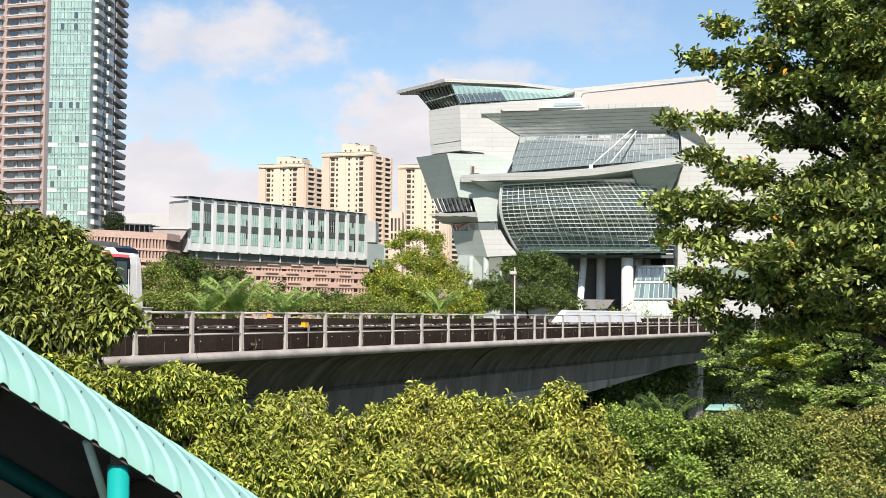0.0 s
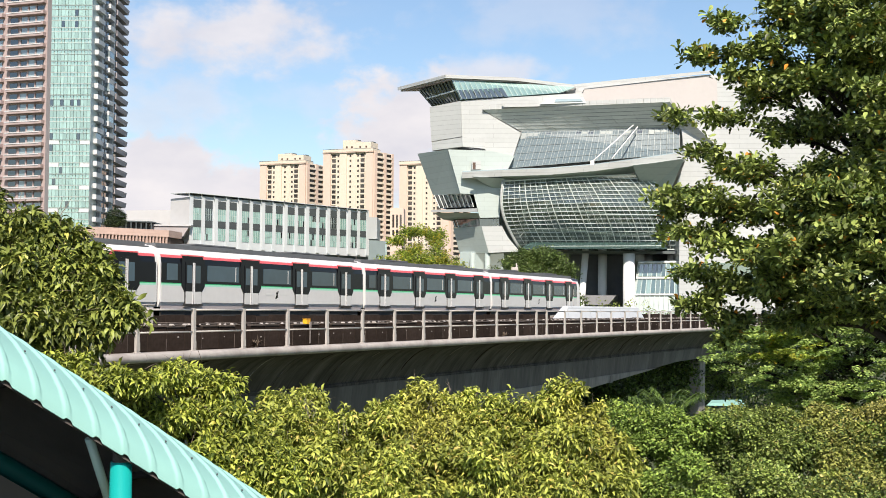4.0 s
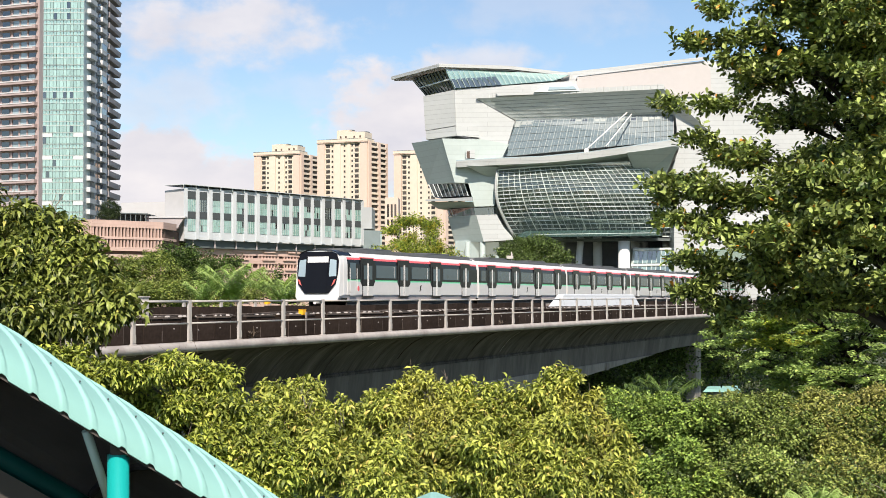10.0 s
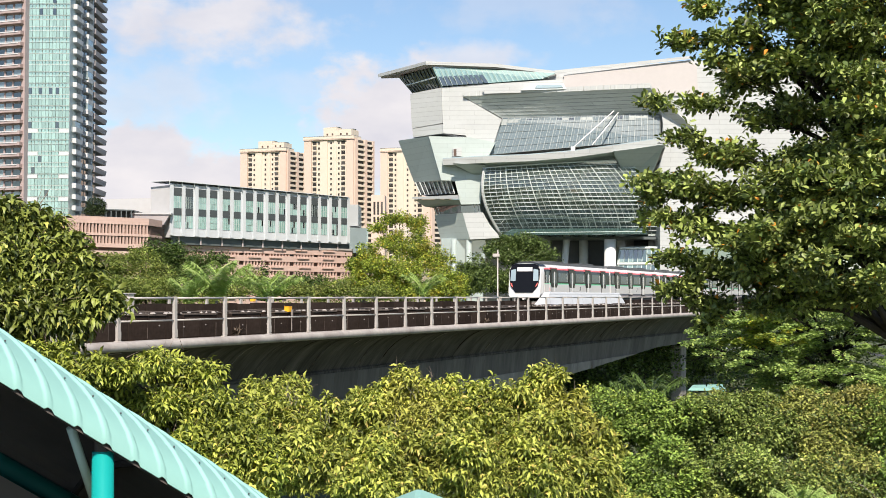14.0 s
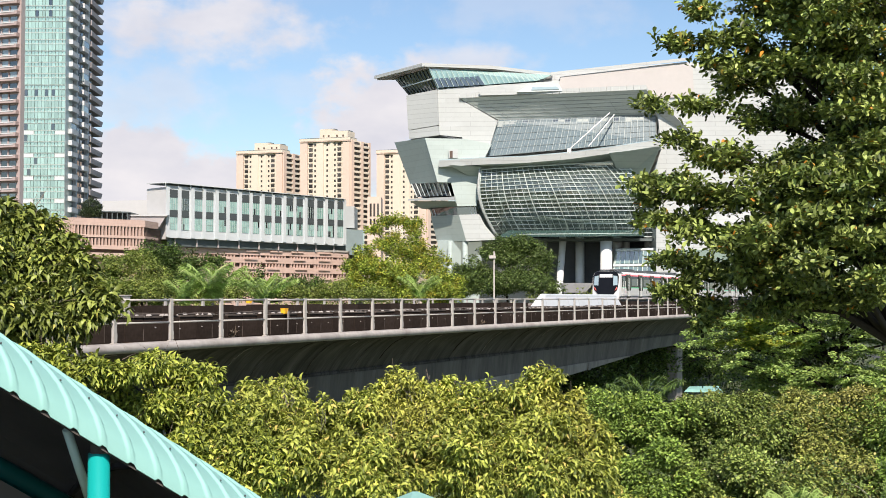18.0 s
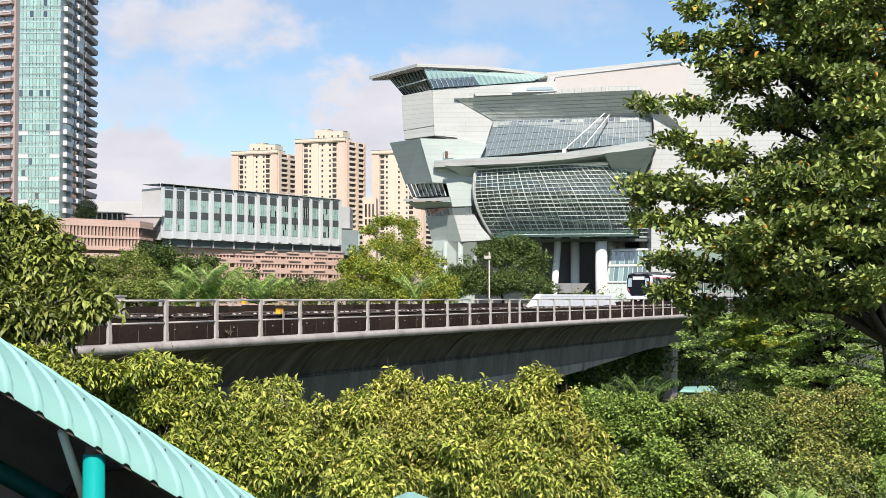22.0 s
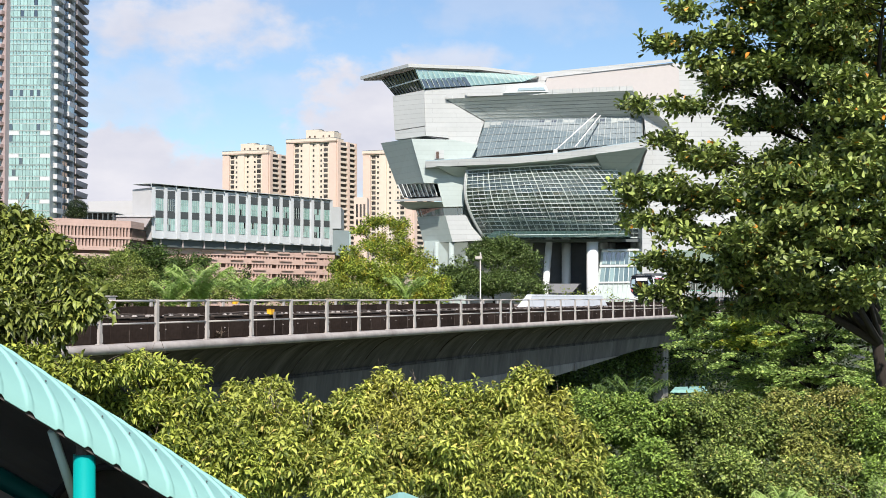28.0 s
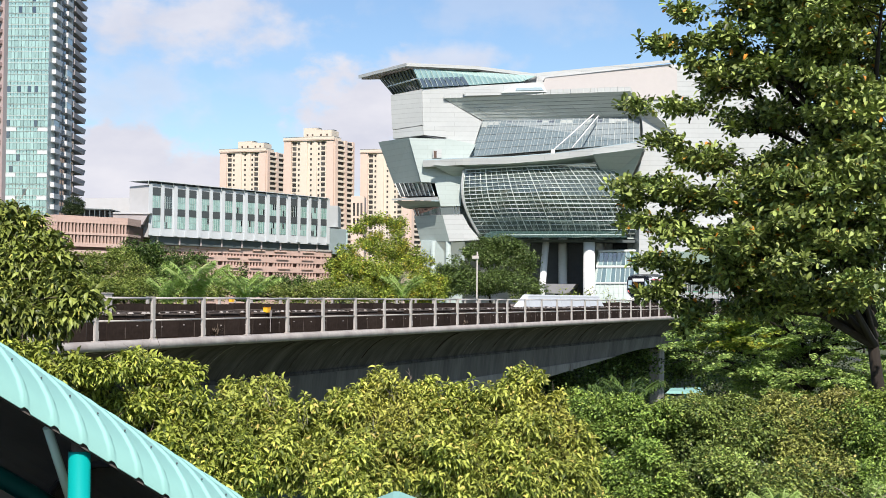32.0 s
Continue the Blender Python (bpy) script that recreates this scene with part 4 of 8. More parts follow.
def build_train():
    t = thing("train", (0, 0, 0), "six-car white, silver and black metro train with red and green stripes", "train")
    length = 23.0
    for c in range(6):
        x0, x1 = c * length, c * length + 22.72
        first, last = c == 0, c == 5
        a = x0 - (0.45 if first else 0)
        b = x1 + (0.45 if last else 0)
        body = part("car_body", G().sweep([[(x, y, z) for y, z in car_profile()] for x in (a, b)]), TRAIN_WHITE, t, "white painted car body", local=True)
        doors = [x0 + 2.93 + 5.75 * i for i in range(4)]
        for sd in (-1, 1):
            y = sd * 1.603
            yo = sd * 1.606

            def slab(u, w, z0, z1, t0=0.0, t1=0.02, ys=y):
                return G().box(min(u, w), max(u, w), min(ys + sd * t0, ys + sd * t1), max(ys + sd * t0, ys + sd * t1), z0, z1)
            s0 = x0 + (0.05 if first else 0.1)
            s1 = x1 - (0.05 if last else 0.1)
            part("silver_panel", slab(s0, s1, 0.80, 1.64), TRAIN_GREY, body, local=True)
            part("mint_stripe", slab(s0, s1, 1.64, 1.73), TRAIN_MINT, body, "pale mint waistline stripe", local=True)
            part("green_stripe", slab(s0, s1, 1.73, 1.78), TRAIN_GREEN, body, "green waistline stripe", local=True)
            part("window_band", slab(s0, s1, 1.78, 2.78), TRAIN_BLACK, body, "glossy black window band", local=True)
            # the side leans in towards the roof: band and stripe follow it
            for nm, zz0, yy0, zz1, yy1, mt in (("upper_band", 2.78, 1.605, 3.06, 1.572, TRAIN_BLACK), ("red_stripe", 3.06, 1.572, 3.20, 1.535, TRAIN_RED)):
                g = G().hexa([(s0, sd * yy0, zz0), (s1, sd * yy0, zz0), (s1, sd * (yy0 - .05), zz0), (s0, sd * (yy0 - .05), zz0)],
                             [(s0, sd * yy1, zz1), (s1, sd * yy1, zz1), (s1, sd * (yy1 - .05), zz1), (s0, sd * (yy1 - .05), zz1)])
                part(nm, g, mt, body, local=True)
            for d in doors:
                part("door_header_stripe", G().box(d - 1.0, d + 1.0, min(sd * 1.46, sd * 1.588), max(sd * 1.46, sd * 1.588), 3.19, 3.255), TRAIN_RED, body, local=True)
                part("door_header", G().box(d - 0.95, d + 0.95, min(sd * 1.50, sd * 1.60), max(sd * 1.50, sd * 1.60), 3.06, 3.19), TRAIN_BLACK, body, local=True, bevel=0.02)
                part("door_surround", slab(d - 1.08, d + 1.08, 1.62, 3.06, 0.02, 0.034), TRAIN_BLACK, body, local=True)
                lower = [(d - 0.775, 0.70), (d + 0.775, 0.70), (d + 0.80, 1.32), (d + 1.06, 1.62), (d - 1.06, 1.62), (d - 0.80, 1.32)]
                part("door_jamb", G().hexa([(x, sd * 1.62, z) for x, z in lower], [(x, sd * 1.637, z) for x, z in lower]), TRAIN_BLACK, body, local=True)
                part("door_sill", slab(d - 0.86, d + 0.86, 0.62, 0.72, 0.0, 0.07), TRAIN_UNDER, body, local=True)
                for k in (-1, 1):
                    u, w = sorted((d + k * 0.03, d + k * 0.74))
                    leaf = part("door_leaf", slab(u, w, 0.72, 2.86, 0.034, 0.055), TRAIN_BLACK, body, "black upper and silver lower door leaf", local=True)
                    part("door_lower_panel", slab(u + 0.005, w - 0.005, 0.73, 1.36, 0.055, 0.062), TRAIN_DOOR, leaf, local=True)
                    uu, ww = sorted((d + k * 0.16, d + k * 0.62))
                    part("door_window", slab(uu, ww, 1.80, 2.72, 0.055, 0.064), TRAIN_GLASS, leaf, local=True, bevel=0.0)
                    uu, ww = sorted((d + k * 0.03, d + k * 0.10))
                    part("door_edge", slab(uu, ww, 0.72, 2.86, 0.055, 0.075), TRAIN_WHITE, leaf, local=True)
            gaps = [(p + 1.32, q - 1.32) for p, q in zip(doors[:-1], doors[1:])]
            for u, w in gaps:
                win = part("window", slab(u, w, 1.92, 2.76, 0.02, 0.03), TRAIN_GLASS, body, local=True)
                part("window_divider", slab(w - 0.34, w - 0.27, 1.96, 2.72, 0.03, 0.036), TRAIN_GREY, win, local=True)
            if not first:
                part("end_window", slab(x0 + 0.55, x0 + 1.5, 1.92, 2.76, 0.02, 0.03), TRAIN_GLASS, body, local=True)
            if first or last:
                cx = x0 + 0.75 if first else x1 - 0.75
                cd = part("cab_door", slab(cx - 0.42, cx + 0.42, 0.74, 1.70, 0.02, 0.045), TRAIN_GREY, body, "silver cab side door with dark window", local=True)
                part("cab_door_window", slab(cx - 0.40, cx + 0.40, 1.80, 2.86, 0.022, 0.045), TRAIN_GLASS, cd, local=True)
                for o in (-0.5, 0.5):
                    part("handrail", G().tube((cx + o, yo + sd * 0.08, 1.0), (cx + o, yo + sd * 0.08, 2.5), 0.022, n=6), TRAIN_WHITE, cd, local=True)
            mid = (doors[1] + doors[2]) / 2
            part("logo_mark", G().prism([(mid - 0.2, yo + sd * 0.016, 1.05), (mid - 0.05, yo + sd * 0.016, 1.05), (mid + 0.2, yo + sd * 0.016, 1.5), (mid + 0.06, yo + sd * 0.016, 1.5)], (0, sd * 0.006, 0)), TRAIN_BLACK, body, local=True)
            part("logo_mark", G().prism([(mid + 0.04, yo + sd * 0.017, 1.12), (mid + 0.16, yo + sd * 0.017, 1.12), (mid - 0.04, yo + sd * 0.017, 1.45), (mid - 0.14, yo + sd * 0.017, 1.45)], (0, sd * 0.006, 0)), TRAIN_BLACK, body, local=True)
            part("lettering_bar", slab(mid - 1.3, mid - 0.3, 1.26, 1.33, 0.02, 0.026), TRAIN_DOOR, body, local=True)
            part("lettering_bar", slab(mid + 0.35, mid + 1.2, 1.26, 1.33, 0.02, 0.026), TRAIN_DOOR, body, local=True)
            if first:
                part("lettering_bar", G().tube((1.55, yo + sd * 0.018, 1.2), (1.55, yo + sd * 0.026, 1.2), 0.17, n=14), TRAIN_RED, body, local=True)
        # roof gear
        part("roof_panel", G().box(x0 + 0.3, x1 - 0.3, -1.1, 1.1, 3.58, 3.80), TRAIN_ROOF, t, "dark grey ribbed roof", local=True, bevel=0.04)
        for k in (0.27, 0.73):
            m = x0 + 22.7 * k
            part("air_conditioner", G().box(m - 2.1, m + 2.1, -0.95, 0.95, 3.80, 3.92), TRAIN_ROOF, t, local=True, bevel=0.05)
        for sd in (-1, 1):
            part("roof_gutter", G().box(x0 + 0.2, x1 - 0.2, min(sd * 1.16, sd * 1.24), max(sd * 1.16, sd * 1.24), 3.53, 3.60), TRAIN_ROOF, t, local=True)
        # running gear
        for k in (3.4, 19.3):
            bo = part("bogie", G().box(x0 + k - 1.7, x0 + k + 1.7, -1.15, 1.15, 0.28, 0.55), TRAIN_UNDER, t, local=True, bevel=0.05)
            for o in (-1.05, 1.05):
                for sd in (-1, 1):
                    part("wheel", G().tube((x0 + k + o, sd * 0.70, 0.42), (x0 + k + o, sd * 0.83, 0.42), 0.42, n=20), TRAIN_UNDER, bo, local=True)
        for u, w in ((6.0, 9.2), (9.8, 13.2), (13.7, 16.6)):
            part("equipment_case", G().box(x0 + u, x0 + w, -1.35, 1.35, 0.26, 0.60), TRAIN_UNDER, t, local=True, bevel=0.05)
        part("skirt", G().box(x0 + 0.2, x1 - 0.2, -1.53, -1.49, 0.44, 0.80).box(x0 + 0.2, x1 - 0.2, 1.49, 1.53, 0.44, 0.80), TOWER_GREY, t, local=True)
        part("under_apron", G().box(x0 + 0.4, x1 - 0.4, -1.4, -1.3, 0.06, 0.5).box(x0 + 0.4, x1 - 0.4, 1.3, 1.4, 0.06, 0.5), TRAIN_UNDER, t, local=True)
        if not last:
            part("gangway_bellows", G().sweep([[(x, y * 0.9, z * 0.97) for y, z in car_profile()] for x in (x1 + 0.005, x1 + 0.14, x1 + 0.275)]), TRAIN_UNDER, t, "dark inter-car gangway bellows", local=True)
            part("car_end_frame", G().sweep([[(x, y * 1.012, 0.57 + (z - 0.57) * 1.012) for y, z in car_profile()] for x in (x1 - 0.16, x1 - 0.002)]), TRAIN_WHITE, body, local=True)
    # both cab ends: sloped mask with black glazing and lamps
    for end, sg in ((-0.45, -1), (5 * length + 22.72 + 0.45, 1)):
        ring0 = [(end, y, z) for y, z in car_profile()]
        ring1 = [(end + sg * (0.70 - 0.14 * max(0, z - 1.2)), y * 0.975, 0.42 + (z - 0.57) * 1.02 if z < 1 else z * 0.985) for y, z in car_profile()]
        nose = part("cab_nose", G().sweep([ring0, ring1]), TRAIN_WHITE, t, "white cab front with black windscreen mask", local=True, bevel=0.05)

        def on_face(y, z, o):
            return (end + sg * (0.71 - 0.14 * max(0, z - 1.2) + o), y, z)
        mask = [(-0.85, 0.88), (0.85, 0.88), (1.36, 1.5), (1.47, 2.2), (1.48, 3.0), (1.30, 3.42), (0.9, 3.56), (-0.9, 3.56), (-1.30, 3.42), (-1.48, 3.0), (-1.47, 2.2), (-1.36, 1.5)]
        mk = part("front_mask", G().hexa([on_face(y, z, -0.02) for y, z in mask], [on_face(y, z, 0.035) for y, z in mask]), TRAIN_BLACK, nose, "glossy black front mask", local=True)
        door = [(-0.72, 0.9), (0.72, 0.9), (0.72, 2.78), (-0.72, 2.78)]
        part("detrainment_door", G().hexa([on_face(y, z, 0.035) for y, z in door], [on_face(y, z, 0.06) for y, z in door]), TRAIN_BLACK, mk, local=True)
        for s2 in (-1, 1):
            scr = [(s2 * 0.86, 1.95), (s2 * 1.38, 1.98), (s2 * 1.33, 3.0), (s2 * 0.86, 3.08)]
            part("windscreen", G().hexa([on_face(y, z, 0.036) for y, z in scr], [on_face(y, z, 0.05) for y, z in scr]), GLASS_GREY, mk, local=True)
            lam = [(s2 * 1.08, 1.36), (s2 * 1.26, 1.52), (s2 * 1.36, 1.80), (s2 * 1.22, 1.72)]
            part("tail_lamp", G().hexa([on_face(y, z, 0.036) for y, z in lam], [on_face(y, z, 0.06) for y, z in lam]), LAMP_RED, mk, "red tail lamp", local=True)
        disp = [(-0.75, 2.86), (0.75, 2.86), (0.75, 3.24), (-0.75, 3.24)]
        part("destination_board", G().hexa([on_face(y, z, 0.036) for y, z in disp], [on_face(y, z, 0.05) for y, z in disp]), TRAIN_WHITE, mk, "pale destination board", local=True)
        cap = [(y * 1.008, z + 0.012) for y, z in car_profile() if z > 3.2]
        capped = [[(x, y, z) for y, z in cap] + [(x, y, z - 0.03) for y, z in reversed(cap)] for x in (end + sg * 0.40, end - sg * 1.3)]
        part("nose_cap", G().sweep(capped), TRAIN_BLACK, nose, "black roof cap above the windscreen", local=True)
        part("anticlimber", G().box(min(end + sg * .1, end + sg * .62), max(end + sg * .1, end + sg * .62), -1.15, 1.15, 0.36, 0.55), TRAIN_BLACK, nose, local=True, bevel=0.03)
        part("coupler", G().tube((end + sg * 0.3, 0, 0.3), (end + sg * 0.95, 0, 0.3), 0.12, n=10), TRAIN_GREY, nose, local=True)
    return t


train = build_train()


# ---- performing arts centre ----
def quad_solid(pts, back):
    """A cladding volume: its outer face and a copy set back."""
    return G().prism(pts, back)


def bars(parent, name, a, b, c, d, n, w, t, mat, vertical=True, label=""):
    """Slim bars across the face a b c d (a-b bottom, d-c top)."""
    a, b, c, d = Vector(a), Vector(b), Vector(c), Vector(d)
    for i in range(n + 1):
        k = i / n
        p, q = (lerp(a, b, k), lerp(d, c, k)) if vertical else (lerp(a, d, k), lerp(b, c, k))
        e = Vector((w / 2, 0, 0)) if vertical else Vector((0, 0, w / 2))
        f = Vector((0, -t, 0))
        part(name, G().hexa([p - e, p + e, p + e + f, p - e + f], [q - e, q + e, q + e + f, q - e + f]) if vertical else
             G().hexa([p - e, q - e, q + e, p + e], [p - e + f, q - e + f, q + e + f, p + e + f]), mat, parent, label)


def build_centre():
    c = thing("arts_centre", (22.68, 330.00, 0), "white angular performing arts centre with large curved glass front", "building")
    part("main_body", quad_solid([(-2.64, 317.00, 61.68), (24.30, 317.00, 65.39), (55.61, 317.00, 68.18), (86.0, 317.00, 67.0), (90.0, 317.00, 24.17), (8.02, 317.00, 24.17), (6.32, 317.00, 33.12), (6.72, 317.00, 42.62), (3.69, 317.00, 50.55)], (0, 70, 0)), CLAD_WHITE, c, "white metal-clad main volume")
    part("upper_front_wall", quad_solid([(-2.53, 303.80, 59.78), (2.02, 303.80, 60.16), (2.66, 303.80, 57.49), (11.00, 303.80, 52.67), (8.33, 303.80, 44.43), (3.54, 303.80, 46.20), (2.78, 303.80, 48.73), (-2.02, 303.80, 49.49)], (0, 13, 0)), CLAD_WHITE, c, "white ribbed cladding beside the glazing")
    part("upper_terrace_wall", quad_solid([(2.02, 303.90, 60.18), (25.44, 303.90, 61.70), (25.43, 303.90, 58.40), (2.15, 303.90, 57.89)], (0, 13, 0)), CLAD_WHITE, c)
    part("east_front_wall", quad_solid([(46.33, 304.00, 59.43), (54.72, 304.00, 64.52), (83.0, 304.00, 63.6), (86.0, 304.00, 54.09), (87.0, 304.00, 23.71), (46.27, 304.00, 23.71), (44.32, 304.00, 37.61), (47.52, 304.00, 46.22)], (0, 13, 0)), CLAD_WHITE, c)
    part("upper_side_wall", quad_solid([(-9.61, 308.00, 59.00), (-2.53, 303.50, 59.73), (-2.27, 303.50, 51.74), (-9.22, 308.00, 51.16)], (9, 25, 0)), CLAD_WHITE, c)
    part("upper_side_return", quad_solid([(-9.08, 307.50, 50.97), (-2.27, 303.00, 51.49), (-2.02, 303.00, 49.40), (-8.96, 307.50, 49.04)], (9, 25, 0)), CLAD_WHITE, c)
    part("front_return", quad_solid([(-2.27, 302.80, 51.46), (2.77, 302.80, 51.27), (3.02, 302.80, 48.87), (-2.02, 302.80, 49.37)], (0, 1.0, 0)), CLAD_WHITE, c)
    # dark strip painted as the shadow line under the return walls
    part("shadow_gap", quad_solid([(-4.63, 309.00, 49.22), (-2.02, 302.90, 49.32), (3.40, 302.90, 48.50), (3.40, 302.90, 48.00), (-4.63, 309.00, 48.44)], (0, 3, 0)), DARK_VOID, c)
    # roof prow: a sloped plate with a dark soffit
    top = [(-17.49, 318.00, 65.16), (-5.94, 303.00, 65.56), (9.64, 304.20, 65.19), (23.61, 308.00, 64.16), (27.21, 355.00, 71.97), (-12.60, 360.00, 72.50)]
    prow = part("prow_roof", G().hexa([tuple(Vector(p) - Vector((0, 0, 0.75))) for p in top], top), CLAD_WHITE, c, "white sloping roof prow")
    part("prow_soffit", G().hexa([tuple(lerp(p, (7.46, 320.00, 65.62), 0.03) - Vector((0, 0, 1.05))) for p in top], [tuple(lerp(p, (7.46, 320.00, 65.62), 0.03) - Vector((0, 0, 0.76))) for p in top]), TOWER_GREY, prow)
    lounge = part("lounge_side_glass", quad_solid([(-9.15, 314.00, 60.04), (-2.54, 304.50, 60.08), (-4.69, 304.50, 64.73), (-12.29, 314.00, 63.71)], (5, 18, 0)), GLASS_DARK, c, "dark raked lounge glazing")
    for i in range(11):
        k = i / 10
        part("mullion", G().tube(lerp((-9.14, 313.60, 59.98), (-2.53, 304.20, 60.03), k), lerp((-12.28, 313.60, 63.65), (-4.69, 304.20, 64.68), k), 0.13, n=5), FRAME_DARK, lounge)
    part("mullion", G().tube((-10.58, 313.60, 61.81), (-3.55, 304.20, 62.26), 0.2, n=5), FRAME_PALE, lounge)
    band = part("lounge_front_glass", quad_solid([(-2.53, 303.90, 59.98), (19.82, 305.00, 61.88), (23.45, 306.00, 63.32), (-4.56, 303.90, 64.63)], (0, 3, 0)), GLASS_SPANDREL, c, "pale green raked lounge glazing")
    n = 9
    lo0, lo1, hi0, hi1 = (-2.27, 303.30, 60.08), (8.22, 303.60, 60.76), (-3.54, 303.30, 62.11), (6.83, 303.60, 62.67)
    for i in range(n):
        k0, k1 = (i + 0.12) / n, (i + 0.9) / n
        part("pane", quad_solid([lerp(lo0, lo1, k0), lerp(lo0, lo1, k1), lerp(hi0, hi1, k1), lerp(hi0, hi1, k0)], (0, 0.3, 0)), GLASS_DARK, band)
    for i in range(22):
        k = i / 21
        part("mullion", G().tube(lerp((-2.27, 303.20, 60.07), (21.69, 304.60, 61.94), k), lerp((-4.04, 303.20, 64.13), (20.43, 304.60, 63.34), k), 0.07, n=5), FRAME_GRID, band)
    # parapets and roof terrace
    part("gable_parapet", G().hexa([(22.84, 303.00, 62.70), (53.28, 303.00, 66.00), (53.81, 306.00, 66.52), (23.07, 306.00, 63.19)], [(22.85, 303.00, 63.46), (53.29, 303.00, 66.70), (53.81, 306.00, 67.23), (23.07, 306.00, 63.96)]), CLAD_WHITE, c)
    part("gable_wall", quad_solid([(25.04, 303.60, 62.54), (53.13, 303.60, 65.85), (54.64, 303.60, 64.45), (54.85, 303.60, 57.84), (24.14, 303.60, 57.84)], (0, 13, 0)), CLAD_PLAIN, c, "plain off-white gable wall")
    part("terrace_rail", G().hexa([(7.03, 301.50, 58.04), (25.23, 301.50, 58.54), (25.27, 302.00, 58.62), (7.04, 302.00, 58.11)], [(6.78, 301.50, 59.30), (24.98, 301.50, 59.80), (25.03, 302.00, 59.88), (6.79, 302.00, 59.37)]), CLAD_WHITE, c)
    part("roof_hut", quad_solid([(15.16, 301.00, 58.72), (25.19, 301.00, 58.97), (24.57, 301.00, 60.35), (17.67, 301.00, 60.23)], (0, 6, 0)), FRAME_PALE, c)
    part("hut_window", quad_solid([(18.29, 300.80, 59.19), (24.55, 300.80, 59.32), (24.05, 300.80, 59.95), (18.54, 300.80, 59.82)], (0, 0.3, 0)), GLASS_GREY, c)
    # great canopy
    fr0, fr1 = (2.40, 303.20, 57.66), (43.72, 300.00, 59.07)
    bk1, bk0 = (46.86, 306.00, 53.98), (11.33, 306.00, 53.08)
    strips = []
    for i in range(29):
        p, q = lerp(fr0, fr1, i / 28), lerp(bk0, bk1, i / 28)
        strips.append([p, q, q + Vector((0, 0, 0.6)), p + Vector((0, 0, 0.9))])
    can = part("canopy", G().sweep(strips), SOFFIT, c, "large projecting canopy with perforated soffit")
    for i in range(28):
        k = i / 28
        a, b = lerp(fr0, fr1, k + 0.002), lerp(fr0, fr1, k + 1 / 28 - 0.002)
        o, u = Vector((0, -0.25, 0)), Vector((0, 0, 1.05))
        part("fascia_panel", G().hexa([a, b, b + o, a + o], [a + u, b + u, b + o + u, a + o + u]), CLAD_WHITE, can)
    for i in range(2, 22, 3):
        part("soffit_rib", G().tube(lerp(fr0, fr1, i / 22) + Vector((0, 0.3, -0.03)), lerp(bk0, bk1, i / 22) + Vector((0, -0.3, -0.03)), 0.035, n=4), FRAME_DULL, can)
    for i in range(1, 7):
        part("soffit_rib", G().tube(lerp(fr0, bk0, i / 7) + Vector((0.4, 0, -0.03)), lerp(fr1, bk1, i / 7) + Vector((-0.4, 0, -0.03)), 0.05, n=4), FRAME_DULL, can)
    part("canopy_flank", quad_solid([(43.75, 300.20, 58.97), (54.32, 303.00, 49.90), (46.71, 305.00, 53.46)], (0.5, 1.5, 0.3)), CLAD_WHITE, c)
    # upper glass wall
    a, b, d, e = Vector((8.47, 304.00, 44.70)), Vector((46.40, 304.00, 48.13)), Vector((46.53, 305.50, 54.04)), Vector((11.31, 305.50, 53.14))
    up = part("upper_glazing", quad_solid([a, b, d, e], (0, 0.4, 0)), GLASS_PALE, c, "tall grey curtain-wall glazing")
    bars(up, "mullion", lerp(a, b, 0) - Vector((0, .1, 0)), b - Vector((0, .1, 0)), d - Vector((0, .1, 0)), e - Vector((0, .1, 0)), 26, 0.12, 0.2, FRAME_DULL)
    bars(up, "slim_mullion", a + Vector((0.55, -.1, 0)), b + Vector((0.55, -.1, 0)), d + Vector((0.55, -.1, 0)), e + Vector((0.55, -.1, 0)), 26, 0.05, 0.1, FRAME_DULL)
    bars(up, "transom", a - Vector((0, .1, 0)), b - Vector((0, .1, 0)), d - Vector((0, .1, 0)), e - Vector((0, .1, 0)), 5, 0.035, 0.08, FRAME_DULL, False)
    # pale ceiling panels and darker bays behind the glass
    for i in range(26):
        k, k1 = (i + 0.1) / 26, (i + 0.9) / 26
        lo, hi = (0.86, 0.95) if i % 3 else (0.80, 0.96)
        mt = (FRAME_DULL, GLASS_DARK, FRAME_DULL, GLASS_PALE)[int(rng.integers(0, 4))]
        o = Vector((0, -.04, 0))
        part("head_panel", G().prism([lerp(lerp(a, b, k), lerp(e, d, k), lo) + o, lerp(lerp(a, b, k1), lerp(e, d, k1), lo) + o, lerp(lerp(a, b, k1), lerp(e, d, k1), hi) + o, lerp(lerp(a, b, k), lerp(e, d, k), hi) + o], (0, 0.03, 0)), mt, up)
    for p, q in (((26.21, 296.00, 45.35), (36.01, 303.60, 54.42)), ((30.50, 297.00, 46.08), (37.01, 303.60, 54.03))):
        part("tension_rod", G().tube(p, q, 0.15, n=8), WHITE_COLUMN, c, "white tension rod", smooth=True)
    part("rod_anchor", G().box(*rb((26.18, 295.60, 45.06), 0.9, 0.5, 1.0)), WHITE_COLUMN, c, bevel=0.1)
    # terrace slab sweeping out between the two glass walls
    edge = [(-2.12, 300.00, 43.41), (6.68, 297.50, 43.65), (16.73, 296.00, 43.87), (26.49, 295.00, 44.62), (36.43, 296.00, 46.09), (46.60, 298.00, 47.80)]
